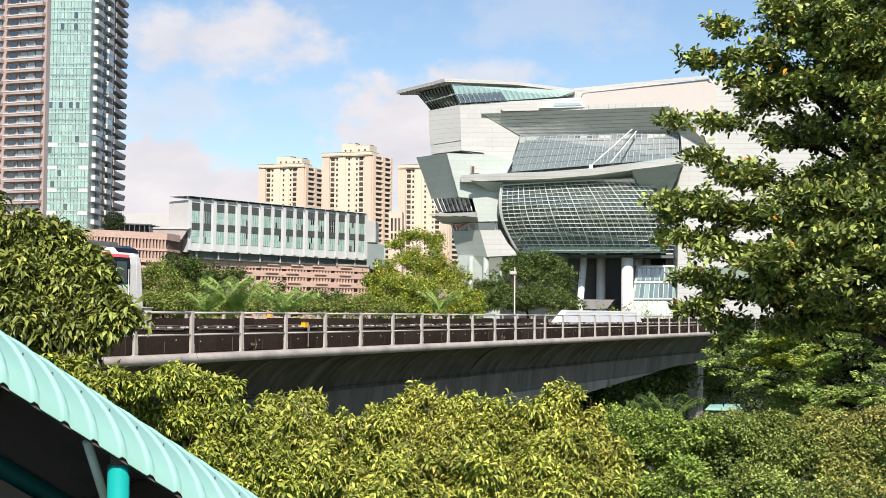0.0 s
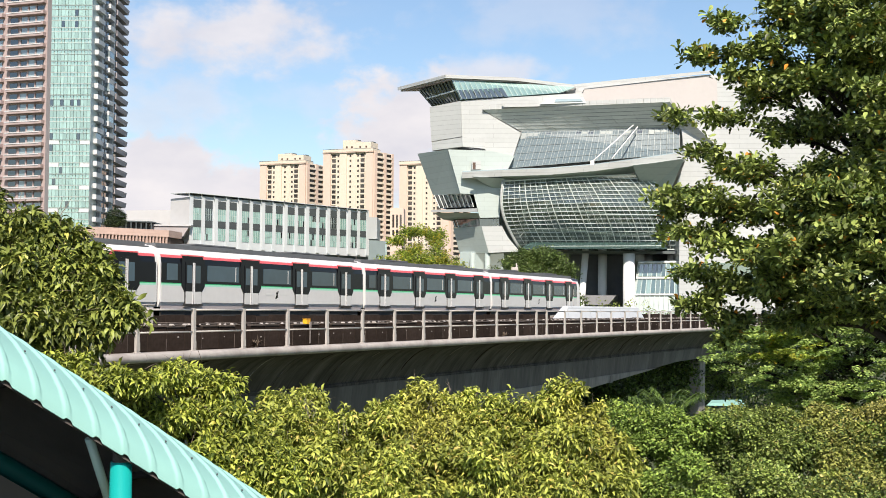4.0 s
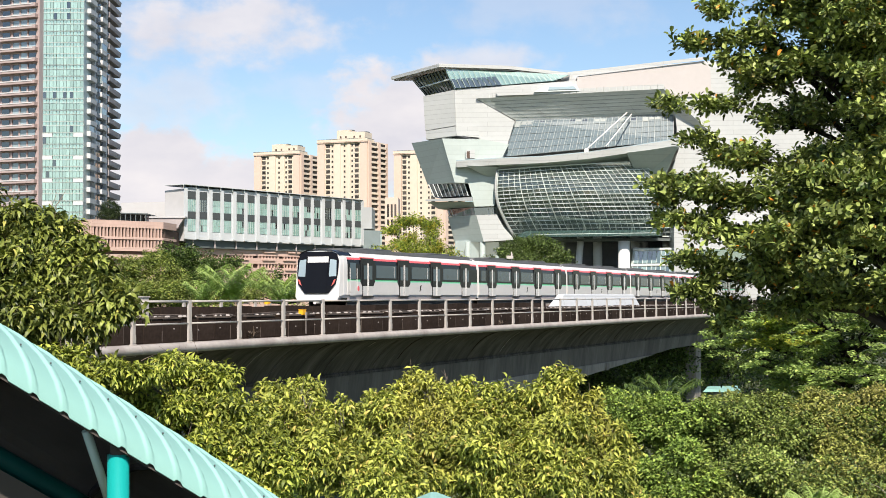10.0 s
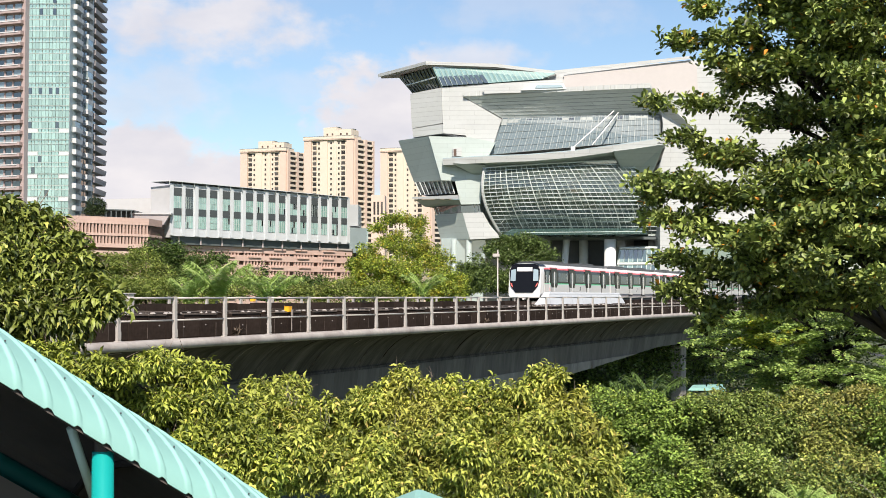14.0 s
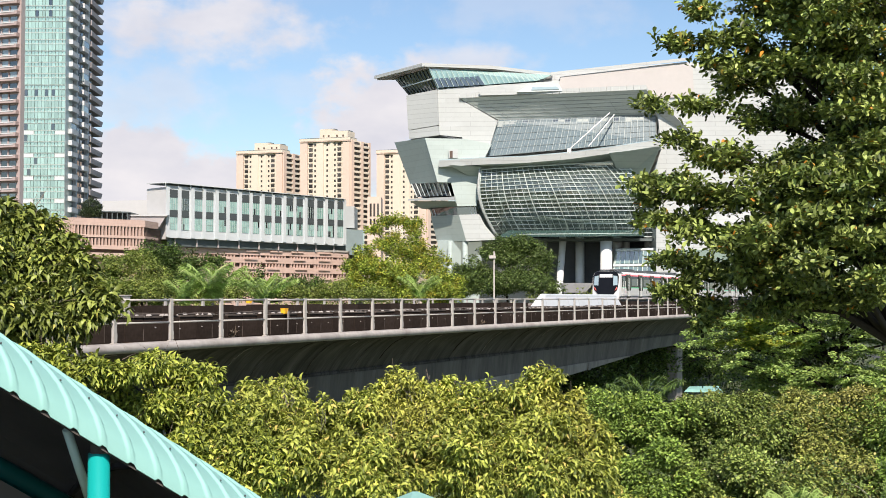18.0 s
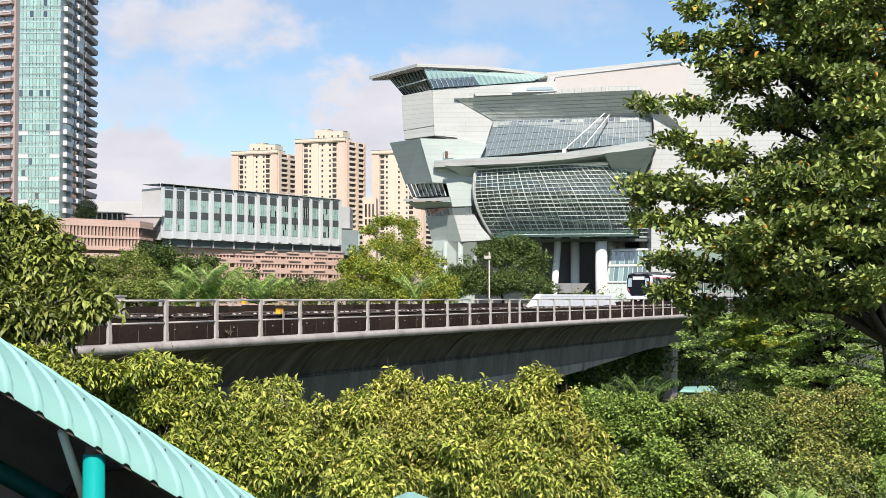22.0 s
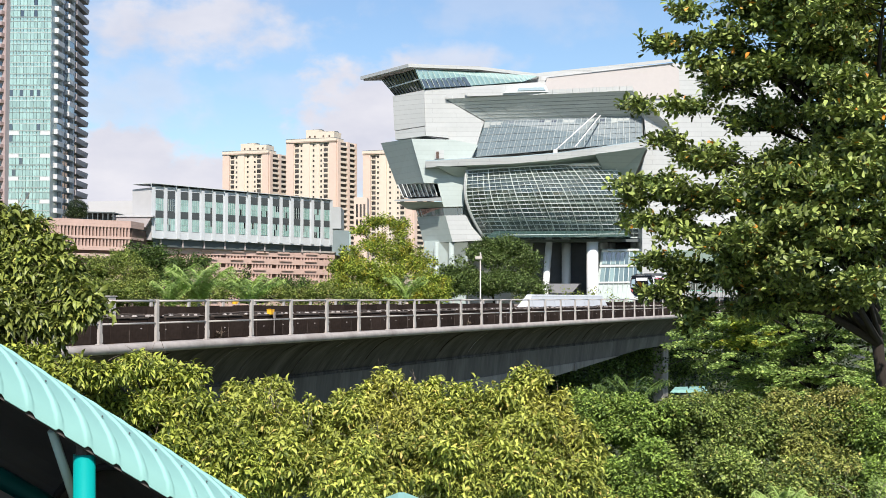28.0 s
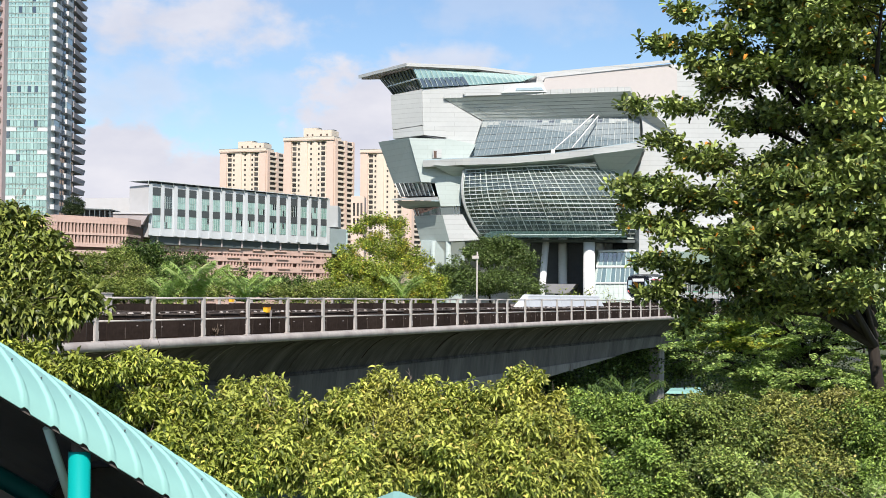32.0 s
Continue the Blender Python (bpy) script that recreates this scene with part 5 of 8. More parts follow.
    for i in range(5):
        p, q = Vector(edge[i]), Vector(edge[i + 1])
        t1, bk = Vector((0.0, 0.25, -1.4)), Vector((0, 14, -0.3))
        seg = part("terrace_slab", G().hexa([p, q, q + bk, p + bk], [p + t1, q + t1, q + bk + t1, p + bk + t1]), CLAD_WHITE, c, "white sweeping terrace edge")
        lo = Vector((0.4, 3.5, -1.75 if i else -1.5))
        part("terrace_soffit", G().hexa([p + t1, q + t1, q + bk + t1, p + bk + t1], [p + lo, q + lo, q + bk + Vector((0, 0, -1.6)), p + bk + Vector((0, 0, -1.3))]), CLAD_PALE, seg)
        part("terrace_glass", G().hexa([p + Vector((0, .4, 0)), q + Vector((0, .4, 0)), q + Vector((0, .45, 0)), p + Vector((0, .45, 0))], [p + Vector((0, .4, .2)), q + Vector((0, .4, .2)), q + Vector((0, .45, .2)), p + Vector((0, .45, .2))]), GLASS_GREY, seg)
    part("terrace_kiosk", quad_solid([(-0.00, 301.00, 44.01), (2.00, 301.00, 44.14), (2.00, 301.00, 46.02), (-0.00, 301.00, 45.89)], (0, 4, 0)), CLAD_WHITE, c)
    part("kiosk_opening", quad_solid([(0.25, 300.90, 44.13), (0.88, 300.90, 44.13), (0.88, 300.90, 45.63), (0.25, 300.90, 45.63)], (0, 0.5, 0)), BROWN_DARK, c)
    part("soffit_wedge", quad_solid([(34.83, 295.00, 44.50), (45.87, 295.00, 45.73), (43.29, 303.00, 37.53), (38.77, 303.00, 39.04)], (0.5, 5, 0)), CLAD_GREY, c, "grey wedge under the terrace")
    part("lower_wedge", quad_solid([(0.12, 298.00, 42.21), (7.21, 299.00, 41.93), (6.81, 303.50, 39.08)], (0, 1.0, 0.0)), CLAD_PALE, c)
    # great curved glass front: bulging grid
    def shell(u, v):
        # u across, v up from the lower edge
        bulge = math.sin(math.pi * min(1, 0.12 + 0.8 * v))
        left = lerp((11.21, 307.00, 26.75), (7.40, 307.00, 41.94), v) + Vector((-2.0, 0, 0)) * math.sin(math.pi * v)
        right = lerp((48.52, 307.00, 26.75), (39.30, 307.00, 43.73), v) + Vector((2.6, 0, 0)) * math.sin(math.pi * v) * 0.6
        p = lerp(left, right, u)
        p = p + Vector((0, -9.0 * bulge * (0.5 + 0.5 * math.sin(math.pi * u)), 0))
        # the upper part leans out under the terrace
        return EYE + (p - EYE) * ((p.y - 6.0 * v ** 1.5) / p.y)
    nu, nv = 28, 18
    g = G()
    for j in range(nv + 1):
        for i in range(nu + 1):
            g.v.append(tuple(shell(i / nu, j / nv) + Vector((0, 0.25, 0))))
    m = nu + 1
    for j in range(nv):
        for i in range(nu):
            g.f.append((j * m + i, j * m + i + 1, (j + 1) * m + i + 1, (j + 1) * m + i))
    front = part("curved_glazing", g, GLASS_HALL, c, "bulging green-tinted glass front", kind="stuff")
    for i in range(nu + 1):
        pts = [shell(i / nu, j / nv) for j in range(nv + 1)]
        part("mullion", G().path(pts, [0.06 if i % 4 else 0.12] * (nv + 1), 4), FRAME_WHITE, front)
    for j in range(nv + 1):
        pts = [shell(i / nu, j / nv) for i in range(nu + 1)]
        part("transom", G().path(pts, [0.08 if j not in (nv, 0) else 0.18] * (nu + 1), 4), FRAME_WHITE, front)
    # hall behind the glass: back wall, gallery edges, columns and slanting ties
    part("hall_back_wall", quad_solid([(9.5, 314.5, 26.6), (46.5, 314.5, 26.6), (42.5, 314.5, 44.0), (7.5, 314.5, 42.5)], (0, 0.5, 0)), HALL_WALL, c, "dim hall wall behind the glass")
    for z, y in ((30.4, 306.5), (34.6, 304.0), (38.8, 305.5)):
        part("gallery_edge", G().path([(10.5 + 33 * k / 12, y - 2.4 * math.sin(math.pi * k / 12), z + 0.5 * math.sin(2 * math.pi * k / 12)) for k in range(13)], [0.34] * 13, 6), HALL_SLAB, c)
    for i in range(9):
        x = 12.5 + 3.6 * i
        part("hall_column", G().tube((x, 309.5, 26.5), (x - 0.7, 309.5, 42.5), 0.28, n=8), HALL_SLAB, c)
    for i in range(14):
        x = 11.5 + 2.3 * i
        part("truss_tie", G().path([(x, 303.6, 34.3), (x + 0.9, 302.2, 36.6), (x + (2.4 if i % 2 else -1.2), 303.4, 39.4)], [0.11] * 3, 5), FRAME_WHITE, c)
        part("truss_tie", G().path([(x, 302.8, 33.8), (x + 1.2, 301.2, 31.6), (x + (3.1 if i % 2 else -0.8), 302.8, 29.2)], [0.10] * 3, 5), FRAME_WHITE, c)
    part("curved_jamb", G().path([shell(0, j / 12) + Vector((-0.35, -0.2, 0)) for j in range(13)], [0.26] * 13, 8), CLAD_WHITE, c, smooth=True)
    part("glass_apron", G().hexa([(10.31, 296.00, 26.25), (42.49, 296.00, 26.50), (43.06, 300.00, 26.18), (10.45, 300.00, 26.06)], [(13.15, 299.00, 27.88), (41.68, 299.00, 28.00), (42.24, 303.00, 28.20), (13.33, 303.00, 28.08)]), GLASS_TEAL, c)
    part("apron_rib", G().tube((14.83, 295.50, 26.84), (41.19, 295.50, 27.09), 0.1, n=6), CLAD_GREY, c)
    # leaning volume on the prow side
    part("leaning_side", quad_solid([(-12.54, 314.00, 49.02), (-5.28, 302.00, 48.65), (-2.51, 302.00, 38.83), (-8.87, 314.00, 39.33)], (10, 20, 0)), CLAD_GREY, c, "grey-green leaning side panel")
    part("leaning_front", quad_solid([(-5.27, 301.80, 48.62), (3.89, 301.80, 48.37), (9.54, 301.80, 47.24), (8.03, 301.80, 44.22), (7.02, 301.80, 41.20), (6.52, 301.80, 36.17), (6.26, 301.80, 33.54), (1.88, 301.80, 33.41), (0.50, 301.80, 38.69), (-2.51, 301.80, 38.81)], (0, 2.3, 0)), CLAD_PALE, c, "pale green-white front cladding")
    bay = part("bay_window", quad_solid([(-7.26, 312.00, 36.31), (0.50, 304.00, 35.96), (-0.51, 304.00, 39.00), (-8.55, 312.00, 39.29)], (4, 12, 0)), GLASS_DARK, c, "dark bay window")
    for i in range(9):
        k = i / 8
        part("mullion", G().tube(lerp((-7.25, 311.60, 36.28), (0.50, 303.60, 35.93), k), lerp((-8.54, 311.60, 39.26), (-0.50, 303.60, 38.97), k), 0.12, n=5), FRAME_PALE, bay)
    part("balcony_slab", G().hexa([(-9.24, 309.00, 35.18), (1.24, 299.00, 34.47), (1.91, 306.00, 34.97), (-5.85, 320.00, 35.97)], [(-9.24, 309.00, 35.57), (1.24, 299.00, 35.34), (1.91, 306.00, 35.86), (-5.85, 320.00, 36.51)]), CLAD_WHITE, c, "white projecting balcony")
    part("balcony_under", quad_solid([(-8.78, 311.00, 35.20), (1.37, 301.00, 34.48), (2.01, 303.00, 33.49), (-6.33, 311.00, 33.52)], (5, 10, 0)), CLAD_GREY, c)
    wb = part("window_band", quad_solid([(-3.85, 309.00, 31.71), (2.02, 304.00, 31.66), (6.31, 304.00, 31.79), (6.06, 304.00, 33.56), (1.77, 304.00, 33.43), (-4.36, 309.00, 33.26)], (0, 6, 0)), GLASS_DARK, c, "dark ribbon window")
    for i in range(14):
        k = i / 13
        part("mullion", G().tube(lerp((-3.59, 308.60, 31.69), (5.80, 303.60, 31.77), k), lerp((-4.10, 308.60, 33.23), (5.67, 303.60, 33.53), k), 0.1, n=5), FRAME_PALE, wb)
    part("base_side", quad_solid([(-4.10, 309.00, 31.59), (2.25, 301.80, 31.53), (3.88, 301.80, 25.64), (-2.69, 309.00, 25.94)], (6, 16, 0)), CLAD_GREY, c)
    part("base_front", quad_solid([(2.25, 301.80, 31.53), (6.76, 301.80, 31.65), (8.27, 301.80, 28.89), (10.77, 301.80, 26.01), (3.88, 301.80, 25.64)], (0, 12, 0)), CLAD_WHITE, c)
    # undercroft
    part("undercroft", quad_solid([(22.78, 312.00, 26.06), (47.37, 312.00, 26.06), (47.22, 312.00, -0.67), (22.71, 312.00, -0.67)], (0, 30, 0)), DARK_VOID, c, "entrance undercroft as a block with shade in its colour")
    part("undercroft_soffit", G().hexa([(9.80, 303.00, 26.06), (46.00, 303.00, 26.32), (47.37, 312.00, 26.45), (10.09, 312.00, 26.45)], [(9.80, 303.00, 25.69), (46.00, 303.00, 25.69), (47.36, 312.00, 25.80), (10.09, 312.00, 25.80)]), FRAME_DARK, c)
    for p0, p1, q0, q1 in ((Vector((28.71, 309.00, 25.94)), Vector((30.76, 309.00, 25.94)), Vector((28.62, 309.00, -0.54)), Vector((30.67, 309.00, -0.54))),
                           (Vector((33.35, 300.00, 25.56)), Vector((35.96, 300.00, 25.56)), Vector((33.25, 300.00, -0.14)), Vector((35.86, 300.00, -0.14))),
                           (Vector((37.05, 308.00, 25.90)), Vector((39.09, 308.00, 25.90)), Vector((36.94, 308.00, -0.49)), Vector((38.98, 308.00, -0.49))),
                           (Vector((-0.25, 303.00, 25.69)), Vector((0.88, 303.00, 25.69)), Vector((-0.25, 303.00, -0.27)), Vector((0.88, 303.00, -0.27))),
                           (Vector((3.02, 303.00, 25.69)), Vector((4.27, 303.00, 25.69)), Vector((3.01, 303.00, -0.27)), Vector((4.26, 303.00, -0.27))),
                           (Vector((39.47, 311.00, 26.02)), Vector((41.28, 311.00, 26.02)), Vector((39.36, 311.00, -0.63)), Vector((41.16, 311.00, -0.63))),
                           (Vector((24.70, 304.00, 25.73)), Vector((26.20, 304.00, 25.73)), Vector((22.60, 304.00, -0.32)), Vector((24.10, 304.00, -0.32))),
                           (Vector((44.35, 309.00, 25.94)), Vector((46.27, 309.00, 25.94)), Vector((44.21, 309.00, -0.54)), Vector((46.13, 309.00, -0.54)))):
        r = (p1 - p0).length / 2
        part("column", G().tube(lerp(q0, q1, 0.5), lerp(p0, p1, 0.5), r, n=18), CLAD_GREY if p0.x < 9 else WHITE_COLUMN, c, "round pale column", smooth=True)
    part("west_lobby_glass", quad_solid([(-2.53, 305.00, 26.02), (7.34, 305.00, 26.15), (7.33, 305.00, 19.95), (-2.53, 305.00, 19.95)], (0, 4, 0)), GLASS_GREY, c, "shaded lobby glazing behind the columns")
    part("stage_block", G().hexa([(25.61, 303.00, 14.25), (30.38, 303.00, 14.25), (32.77, 309.00, 14.28), (25.73, 309.00, 14.28)], [(24.61, 303.00, 16.39), (32.14, 303.00, 16.39), (33.29, 309.00, 16.45), (24.84, 309.00, 16.45)]), TOWER_DARK, c)
    # slanted white annex with two rows of windows
    bl, br, tr, tl = Vector((32.92, 297.00, -0.01)), Vector((45.20, 297.00, -0.01)), Vector((46.09, 302.00, 24.14)), Vector((36.95, 302.00, 24.01))
    ax = part("annex_wall", quad_solid([bl, br, tr, tl], (0, 8, 0)), CLAD_GREY, c, "white slanted annex front")

    def on_annex(u, v, o=0.0):
        return lerp(lerp(bl, br, u), lerp(tl, tr, u), v) + Vector((0, -o, 0))
    for v0, v1 in ((0.86, 0.97), (0.70, 0.825)):
        for i in range(9):
            u0, u1 = 0.05 + i * 0.105, 0.05 + i * 0.105 + 0.088
            part("pane", G().prism([on_annex(u0, v0, .02), on_annex(u1, v0, .02), on_annex(u1, v1, .02), on_annex(u0, v1, .02)], (0, -0.12, 0)), GLASS_TEAL if i % 2 else GLASS_CURVE, ax)
    for i in range(10):
        u = 0.04 + i * 0.105
        part("mullion", G().tube(on_annex(u, 0.5, 0.2), on_annex(u, 0.985, 0.2), 0.1, n=5), FRAME_GRID, ax)
    for v0 in (0.84, 0.69, 0.985):
        part("ledge", G().tube(on_annex(0.0, v0, 0.25), on_annex(1.0, v0, 0.25), 0.22, n=6), WHITE_COLUMN, ax)
    part("east_wing", quad_solid([(45.53, 299.00, 28.50), (68.99, 299.00, 29.12), (68.75, 299.00, -0.10), (45.38, 299.00, -0.10)], (0, 60, 0)), CLAD_WHITE, c)
    part("east_wing_glass", quad_solid([(46.61, 298.90, 23.53), (67.68, 298.90, 23.78), (67.65, 298.90, 19.81), (46.58, 298.90, 19.56)], (0, 0.6, 0)), GLASS_TEAL, c)
    part("podium", quad_solid([(-1.86, 320.00, 22.15), (73.77, 320.00, 22.68), (73.58, 320.00, -0.89), (-1.85, 320.00, -0.89)], (0, 40, 0)), CLAD_PLAIN, c)
    part("podium_wall", quad_solid([(-1.79, 309.00, 21.83), (6.92, 309.00, 21.71), (6.90, 309.00, -0.41), (-1.79, 309.00, -0.41)], (0, 10, 0)), CLAD_GREY, c)
    return c


def rb(p, w, t, h):
    return p[0] - w / 2, p[0] + w / 2, p[1] - t / 2, p[1] + t / 2, p[2] - h / 2, p[2] + h / 2


build_centre()


# ---- white office block over a terracotta car park ----
def build_office():
    b = thing("office_block", (-44.16, 310.00, 0), "white office block with grey-green bays between tall fins", "building")
    A, B = Vector((-60.27, 290.00, 25.98)), Vector((-25.26, 331.00, 25.76))
    L = (B - A).xy.length
    part("body", G().prism([A, B, B + Vector((0, 0, 11.2)), A + Vector((0, 0, 11.2))], (-3, 20, 0)), OFFICE_WHITE, b, "white panel-clad body")
    m = face_frame(A, B - A, b)
    bay = L / 16
    def put(name, me, x, z, y, label="", parent=b):
        return piece(name, me, parent, m @ pose(x, y, z), label)
    fin = G().box(-0.42, 0.42, -0.30, 0, -0.4, 10.4).mesh("fin", OFFICE_WHITE)
    wide = bay * 0.70
    louv = G().box(-wide / 2, wide / 2, -0.12, 0, 0, 1.75).mesh("louvre_panel", OFFICE_GREY)
    short = G().box(-wide / 2, wide / 2, -0.12, 0, 0, 1.5).mesh("louvre_panel", OFFICE_GREY)
    pane = G().box(-wide / 8 + 0.03, wide / 8 - 0.03, -0.08, 0, 0, 1.28).mesh("pane", GLASS_MINT)
    paned = G().box(-wide / 8 + 0.03, wide / 8 - 0.03, -0.08, 0, 0, 1.28).mesh("pane", GLASS_SPANDREL)
    pane_dark = G().box(-wide / 8 + 0.03, wide / 8 - 0.03, -0.08, 0, 0, 1.28).mesh("pane", GLASS_DARK)
    mul = G().box(-0.03, 0.03, -0.10, 0, 0, 2.58).mesh("mullion", FRAME_GRID)
    for i in range(16):
        x = bay * (i + 0.5) + (0.14 if i % 2 == 0 else -0.14)
        if i % 2 == 0:
            put("fin", fin, bay * i + 0.3, 0.5, 0)
        else:
            put("fin", fin, bay * i + 0.1, 0.5, 0)
        put("louvre_panel", louv, x, 8.62, 0)
        put("louvre_panel", short, x, 4.46, 0)
        for z in (6.0, 1.75):
            u = rng.random()
            tone = pane_dark if u < 0.06 or (i in (1, 12) and z > 5) else (paned if u < 0.3 else pane)
            for k in range(4):
                for r in range(2):
                    put("pane", pane_dark if rng.random() < 0.07 else tone, x + (k - 1.5) * wide / 4, z + r * 1.35, 0)
            for k in range(3):
                put("mullion", mul, x + (k - 1) * wide / 4, z, -0.04)
    put("fin", fin, L - 0.2, 0.5, 0)
    # thin roof canopy on struts
    roof = part("roof_canopy", G().prism([A + Vector((-4.6, 1.5, 11.62)), A + Vector((0.3, -0.9, 11.62)), B + Vector((0, -0.9, 11.3)), B + Vector((0, 5, 11.4)), A + Vector((-4, 6, 11.7))], (0, 0, 0.12)), OFFICE_WHITE, b, "thin pale oversailing roof")
    for i in range(17):
        p = lerp(A, B, i / 16)
        part("strut", G().tube(p + Vector((0, -0.6, 10.8)), p + Vector((0, -0.85, 11.6 - 0.02 * i)), 0.08, n=5), FRAME_PALE, roof)
    # dark block standing for the shade of the open undercroft
    part("undercroft_band", G().prism([A + Vector((0, 1.5, -1.7)), B + Vector((0, 1.5, -1.7)), B + Vector((0, 1.5, 0)), A + Vector((0, 1.5, 0))], (0, 15, 0)), FRAME_DARK, b)
    for i in range(9):
        p = lerp(A, B, (i + 0.35) / 9)
        part("column", G().tube(p + Vector((0, 1.2, -1.7)), p + Vector((0, 1.2, 0)), 0.2, n=8), TOWER_GREY, b)
    part("stair_block", quad_solid([(-65.11, 293.00, 36.59), (-60.33, 290.50, 36.88), (-60.25, 290.50, 25.65), (-65.02, 293.00, 25.75)], (0, 14, 0)), LINK_WHITE, b)
    part("link_block", quad_solid([(-76.48, 300.00, 34.54), (-63.41, 300.00, 34.79), (-63.37, 300.00, 30.42), (-76.45, 300.00, 30.42)], (0, 20, 0)), LINK_WHITE, b)
    part("link_roof", quad_solid([(-68.4, 288.00, 30.78), (-59.6, 288.00, 30.72), (-59.6, 288.00, 30.40), (-68.4, 288.00, 30.44)], (0, 8, 0)), LINK_WHITE, b)
    part("link_apron", quad_solid([(-68.0, 288.30, 30.42), (-60.0, 288.30, 30.38), (-61.3, 288.30, 28.2), (-68.0, 288.30, 28.2)], (0, 6, 0)), TOWER_GREY, b)
    part("link_under", quad_solid([(-76.45, 299.00, 31.36), (-70.62, 299.00, 31.23), (-70.61, 299.00, 30.24), (-76.44, 299.00, 30.24)], (0, 2, 0)), DARK_VOID, b)
    pg = part("pergola", quad_solid([(-75.53, 287.00, 31.57), (-67.31, 286.00, 31.27), (-67.31, 286.00, 31.03), (-75.53, 287.00, 31.34)], (0, 9, 0)), FRAME_DARK, b, "dark roof-terrace pergola")
    for i in range(8):
        q = lerp((-75.35, 287.20, 31.23), (-67.60, 286.20, 30.93), i / 7)
        part("post", G().box(*rb(q - Vector((0, 0, 0.9)), 0.2, 0.2, 1.8)), FRAME_DARK, pg)
    part("pergola_back", quad_solid([(-76.32, 290.00, 31.41), (-68.02, 289.00, 31.10), (-68.01, 289.00, 29.66), (-76.31, 290.00, 29.72)], (0, 1, 0)), OFFICE_GREY, pg)
    part("annex_block", quad_solid([(-26.01, 335.00, 35.66), (-23.43, 338.00, 35.86), (-23.42, 338.00, 30.52), (-25.99, 335.00, 30.36)], (0, 12, 0)), OFFICE_WHITE, b)
    part("plant_screen", quad_solid([(-25.92, 334.00, 30.04), (-21.19, 336.00, 29.86), (-21.18, 336.00, 23.44), (-25.90, 334.00, 23.93)], (0, 6, 0)), GLASS_GREY, b)

    c = thing("car_park", (-53.84, 300.00, 0), "terracotta-tiled multi-storey car park with louvred openings", "building")
    # long bands of the main front
    P, Q = Vector((-62.46, 291.00, 0.25)), Vector((-24.54, 333.00, 10.24))
    d = (Q - P).xy.normalized()
    m2 = face_frame((P.x, P.y, 0), d, c)
    L2 = (Q - P).xy.length
    part("core", G().prism([(P.x, P.y + 1.2, 0), (Q.x, Q.y + 1.2, 0), (Q.x, Q.y + 1.2, 24.0), (P.x, P.y + 1.2, 24.0)], (2, 28, 0)), BROWN_DARK, c)
    slot = G().box(-0.16, 0.16, 0, 0.5, 0, 0.95).mesh("louvre_fin", BROWN_WALL)
    for lvl, (z0, z1) in enumerate(((6.0, 7.4), (8.6, 10.2), (11.4, 13.0), (14.2, 15.8), (16.6, 18.0), (18.9, 20.2), (21.1, 22.4), (22.9, 24.2))):
        part("wall_band", G().hexa([tuple(home(c) + m2 @ Vector(v)) for v in ((0, 0, z0), (L2, 0, z0), (L2, 1.0, z0), (0, 1.0, z0))], [tuple(home(c) + m2 @ Vector(v)) for v in ((0, 0, z1), (L2, 0, z1), (L2, 1.0, z1), (0, 1.0, z1))]), BROWN_WALL, c, "terracotta wall band")
        for i in range(60):
            if lvl in (2, 3, 4, 5, 6) and i % 8 != 7:
                piece("louvre_fin", slot, c, m2 @ pose(0.5 + i * L2 / 60, 0.1, z1 - 0.02))
        for i in range(7):
            x = L2 * (0.04 + 0.135 * i) + rng.uniform(-1, 1)
            g = G().box(-1.8, 1.8, -0.35, 0, 0, 0.35)
            piece("planter_ledge", g.mesh("planter_ledge", BROWN_WALL), c, m2 @ pose(x, 0, z1 - 0.55))
    part("roof_edge", G().prism([(P.x - 2, P.y - 0.5, 24.2), (Q.x, Q.y - 0.5, 24.2), (Q.x, Q.y - 0.5, 24.6), (P.x - 2, P.y - 0.5, 24.6)], (2, 28, 0)), CONCRETE, c)
    # nearer rounded wing with vertical slots
    a0, a1, a2 = Vector((-81.54, 272.00, 10.75)), Vector((-74.02, 268.00, 10.78)), Vector((-62.30, 279.20, 10.67))
    for z0, z1 in ((10, 14.5), (16.2, 17.6), (18.9, 20.2), (21.2, 22.2), (22.9, 23.7), (25.25, 25.75), (27.6, 29.0)):
        for p, q in ((a0, a1), (a1, a2)):
            part("wall_band", G().prism([(p.x, p.y, z0), (q.x, q.y, z0), (q.x, q.y, z1), (p.x, p.y, z1)], (1, 8, 0)), BROWN_WALL, c)
    for p, q in ((a0, a1), (a1, a2)):
        part("wing_core", G().prism([(p.x, p.y + 1.2, 0), (q.x, q.y + 1.2, 0), (q.x, q.y + 1.2, 27.5), (p.x, p.y + 1.2, 27.5)], (1, 18, 0)), BROWN_DARK, c)
    fin = G().box(-0.14, 0.14, 0, 0.5, 0, 1.0).mesh("slot_fin", BROWN_WALL)
    for p, q, n in ((a0, a1, 12), (a1, a2, 21)):
        mm = face_frame((p.x, p.y, 0), q - p, c)
        ln = (q - p).xy.length
        for z0, z1 in ((25.7, 27.65), (23.65, 25.1), (17.6, 18.9)):
            for i in range(n):
                piece("slot_fin", fin, c, mm @ pose((i + 0.5) * ln / n, 0.05, z0) @ Matrix.Diagonal((1, 1, z1 - z0, 1)))
    return b


build_office()


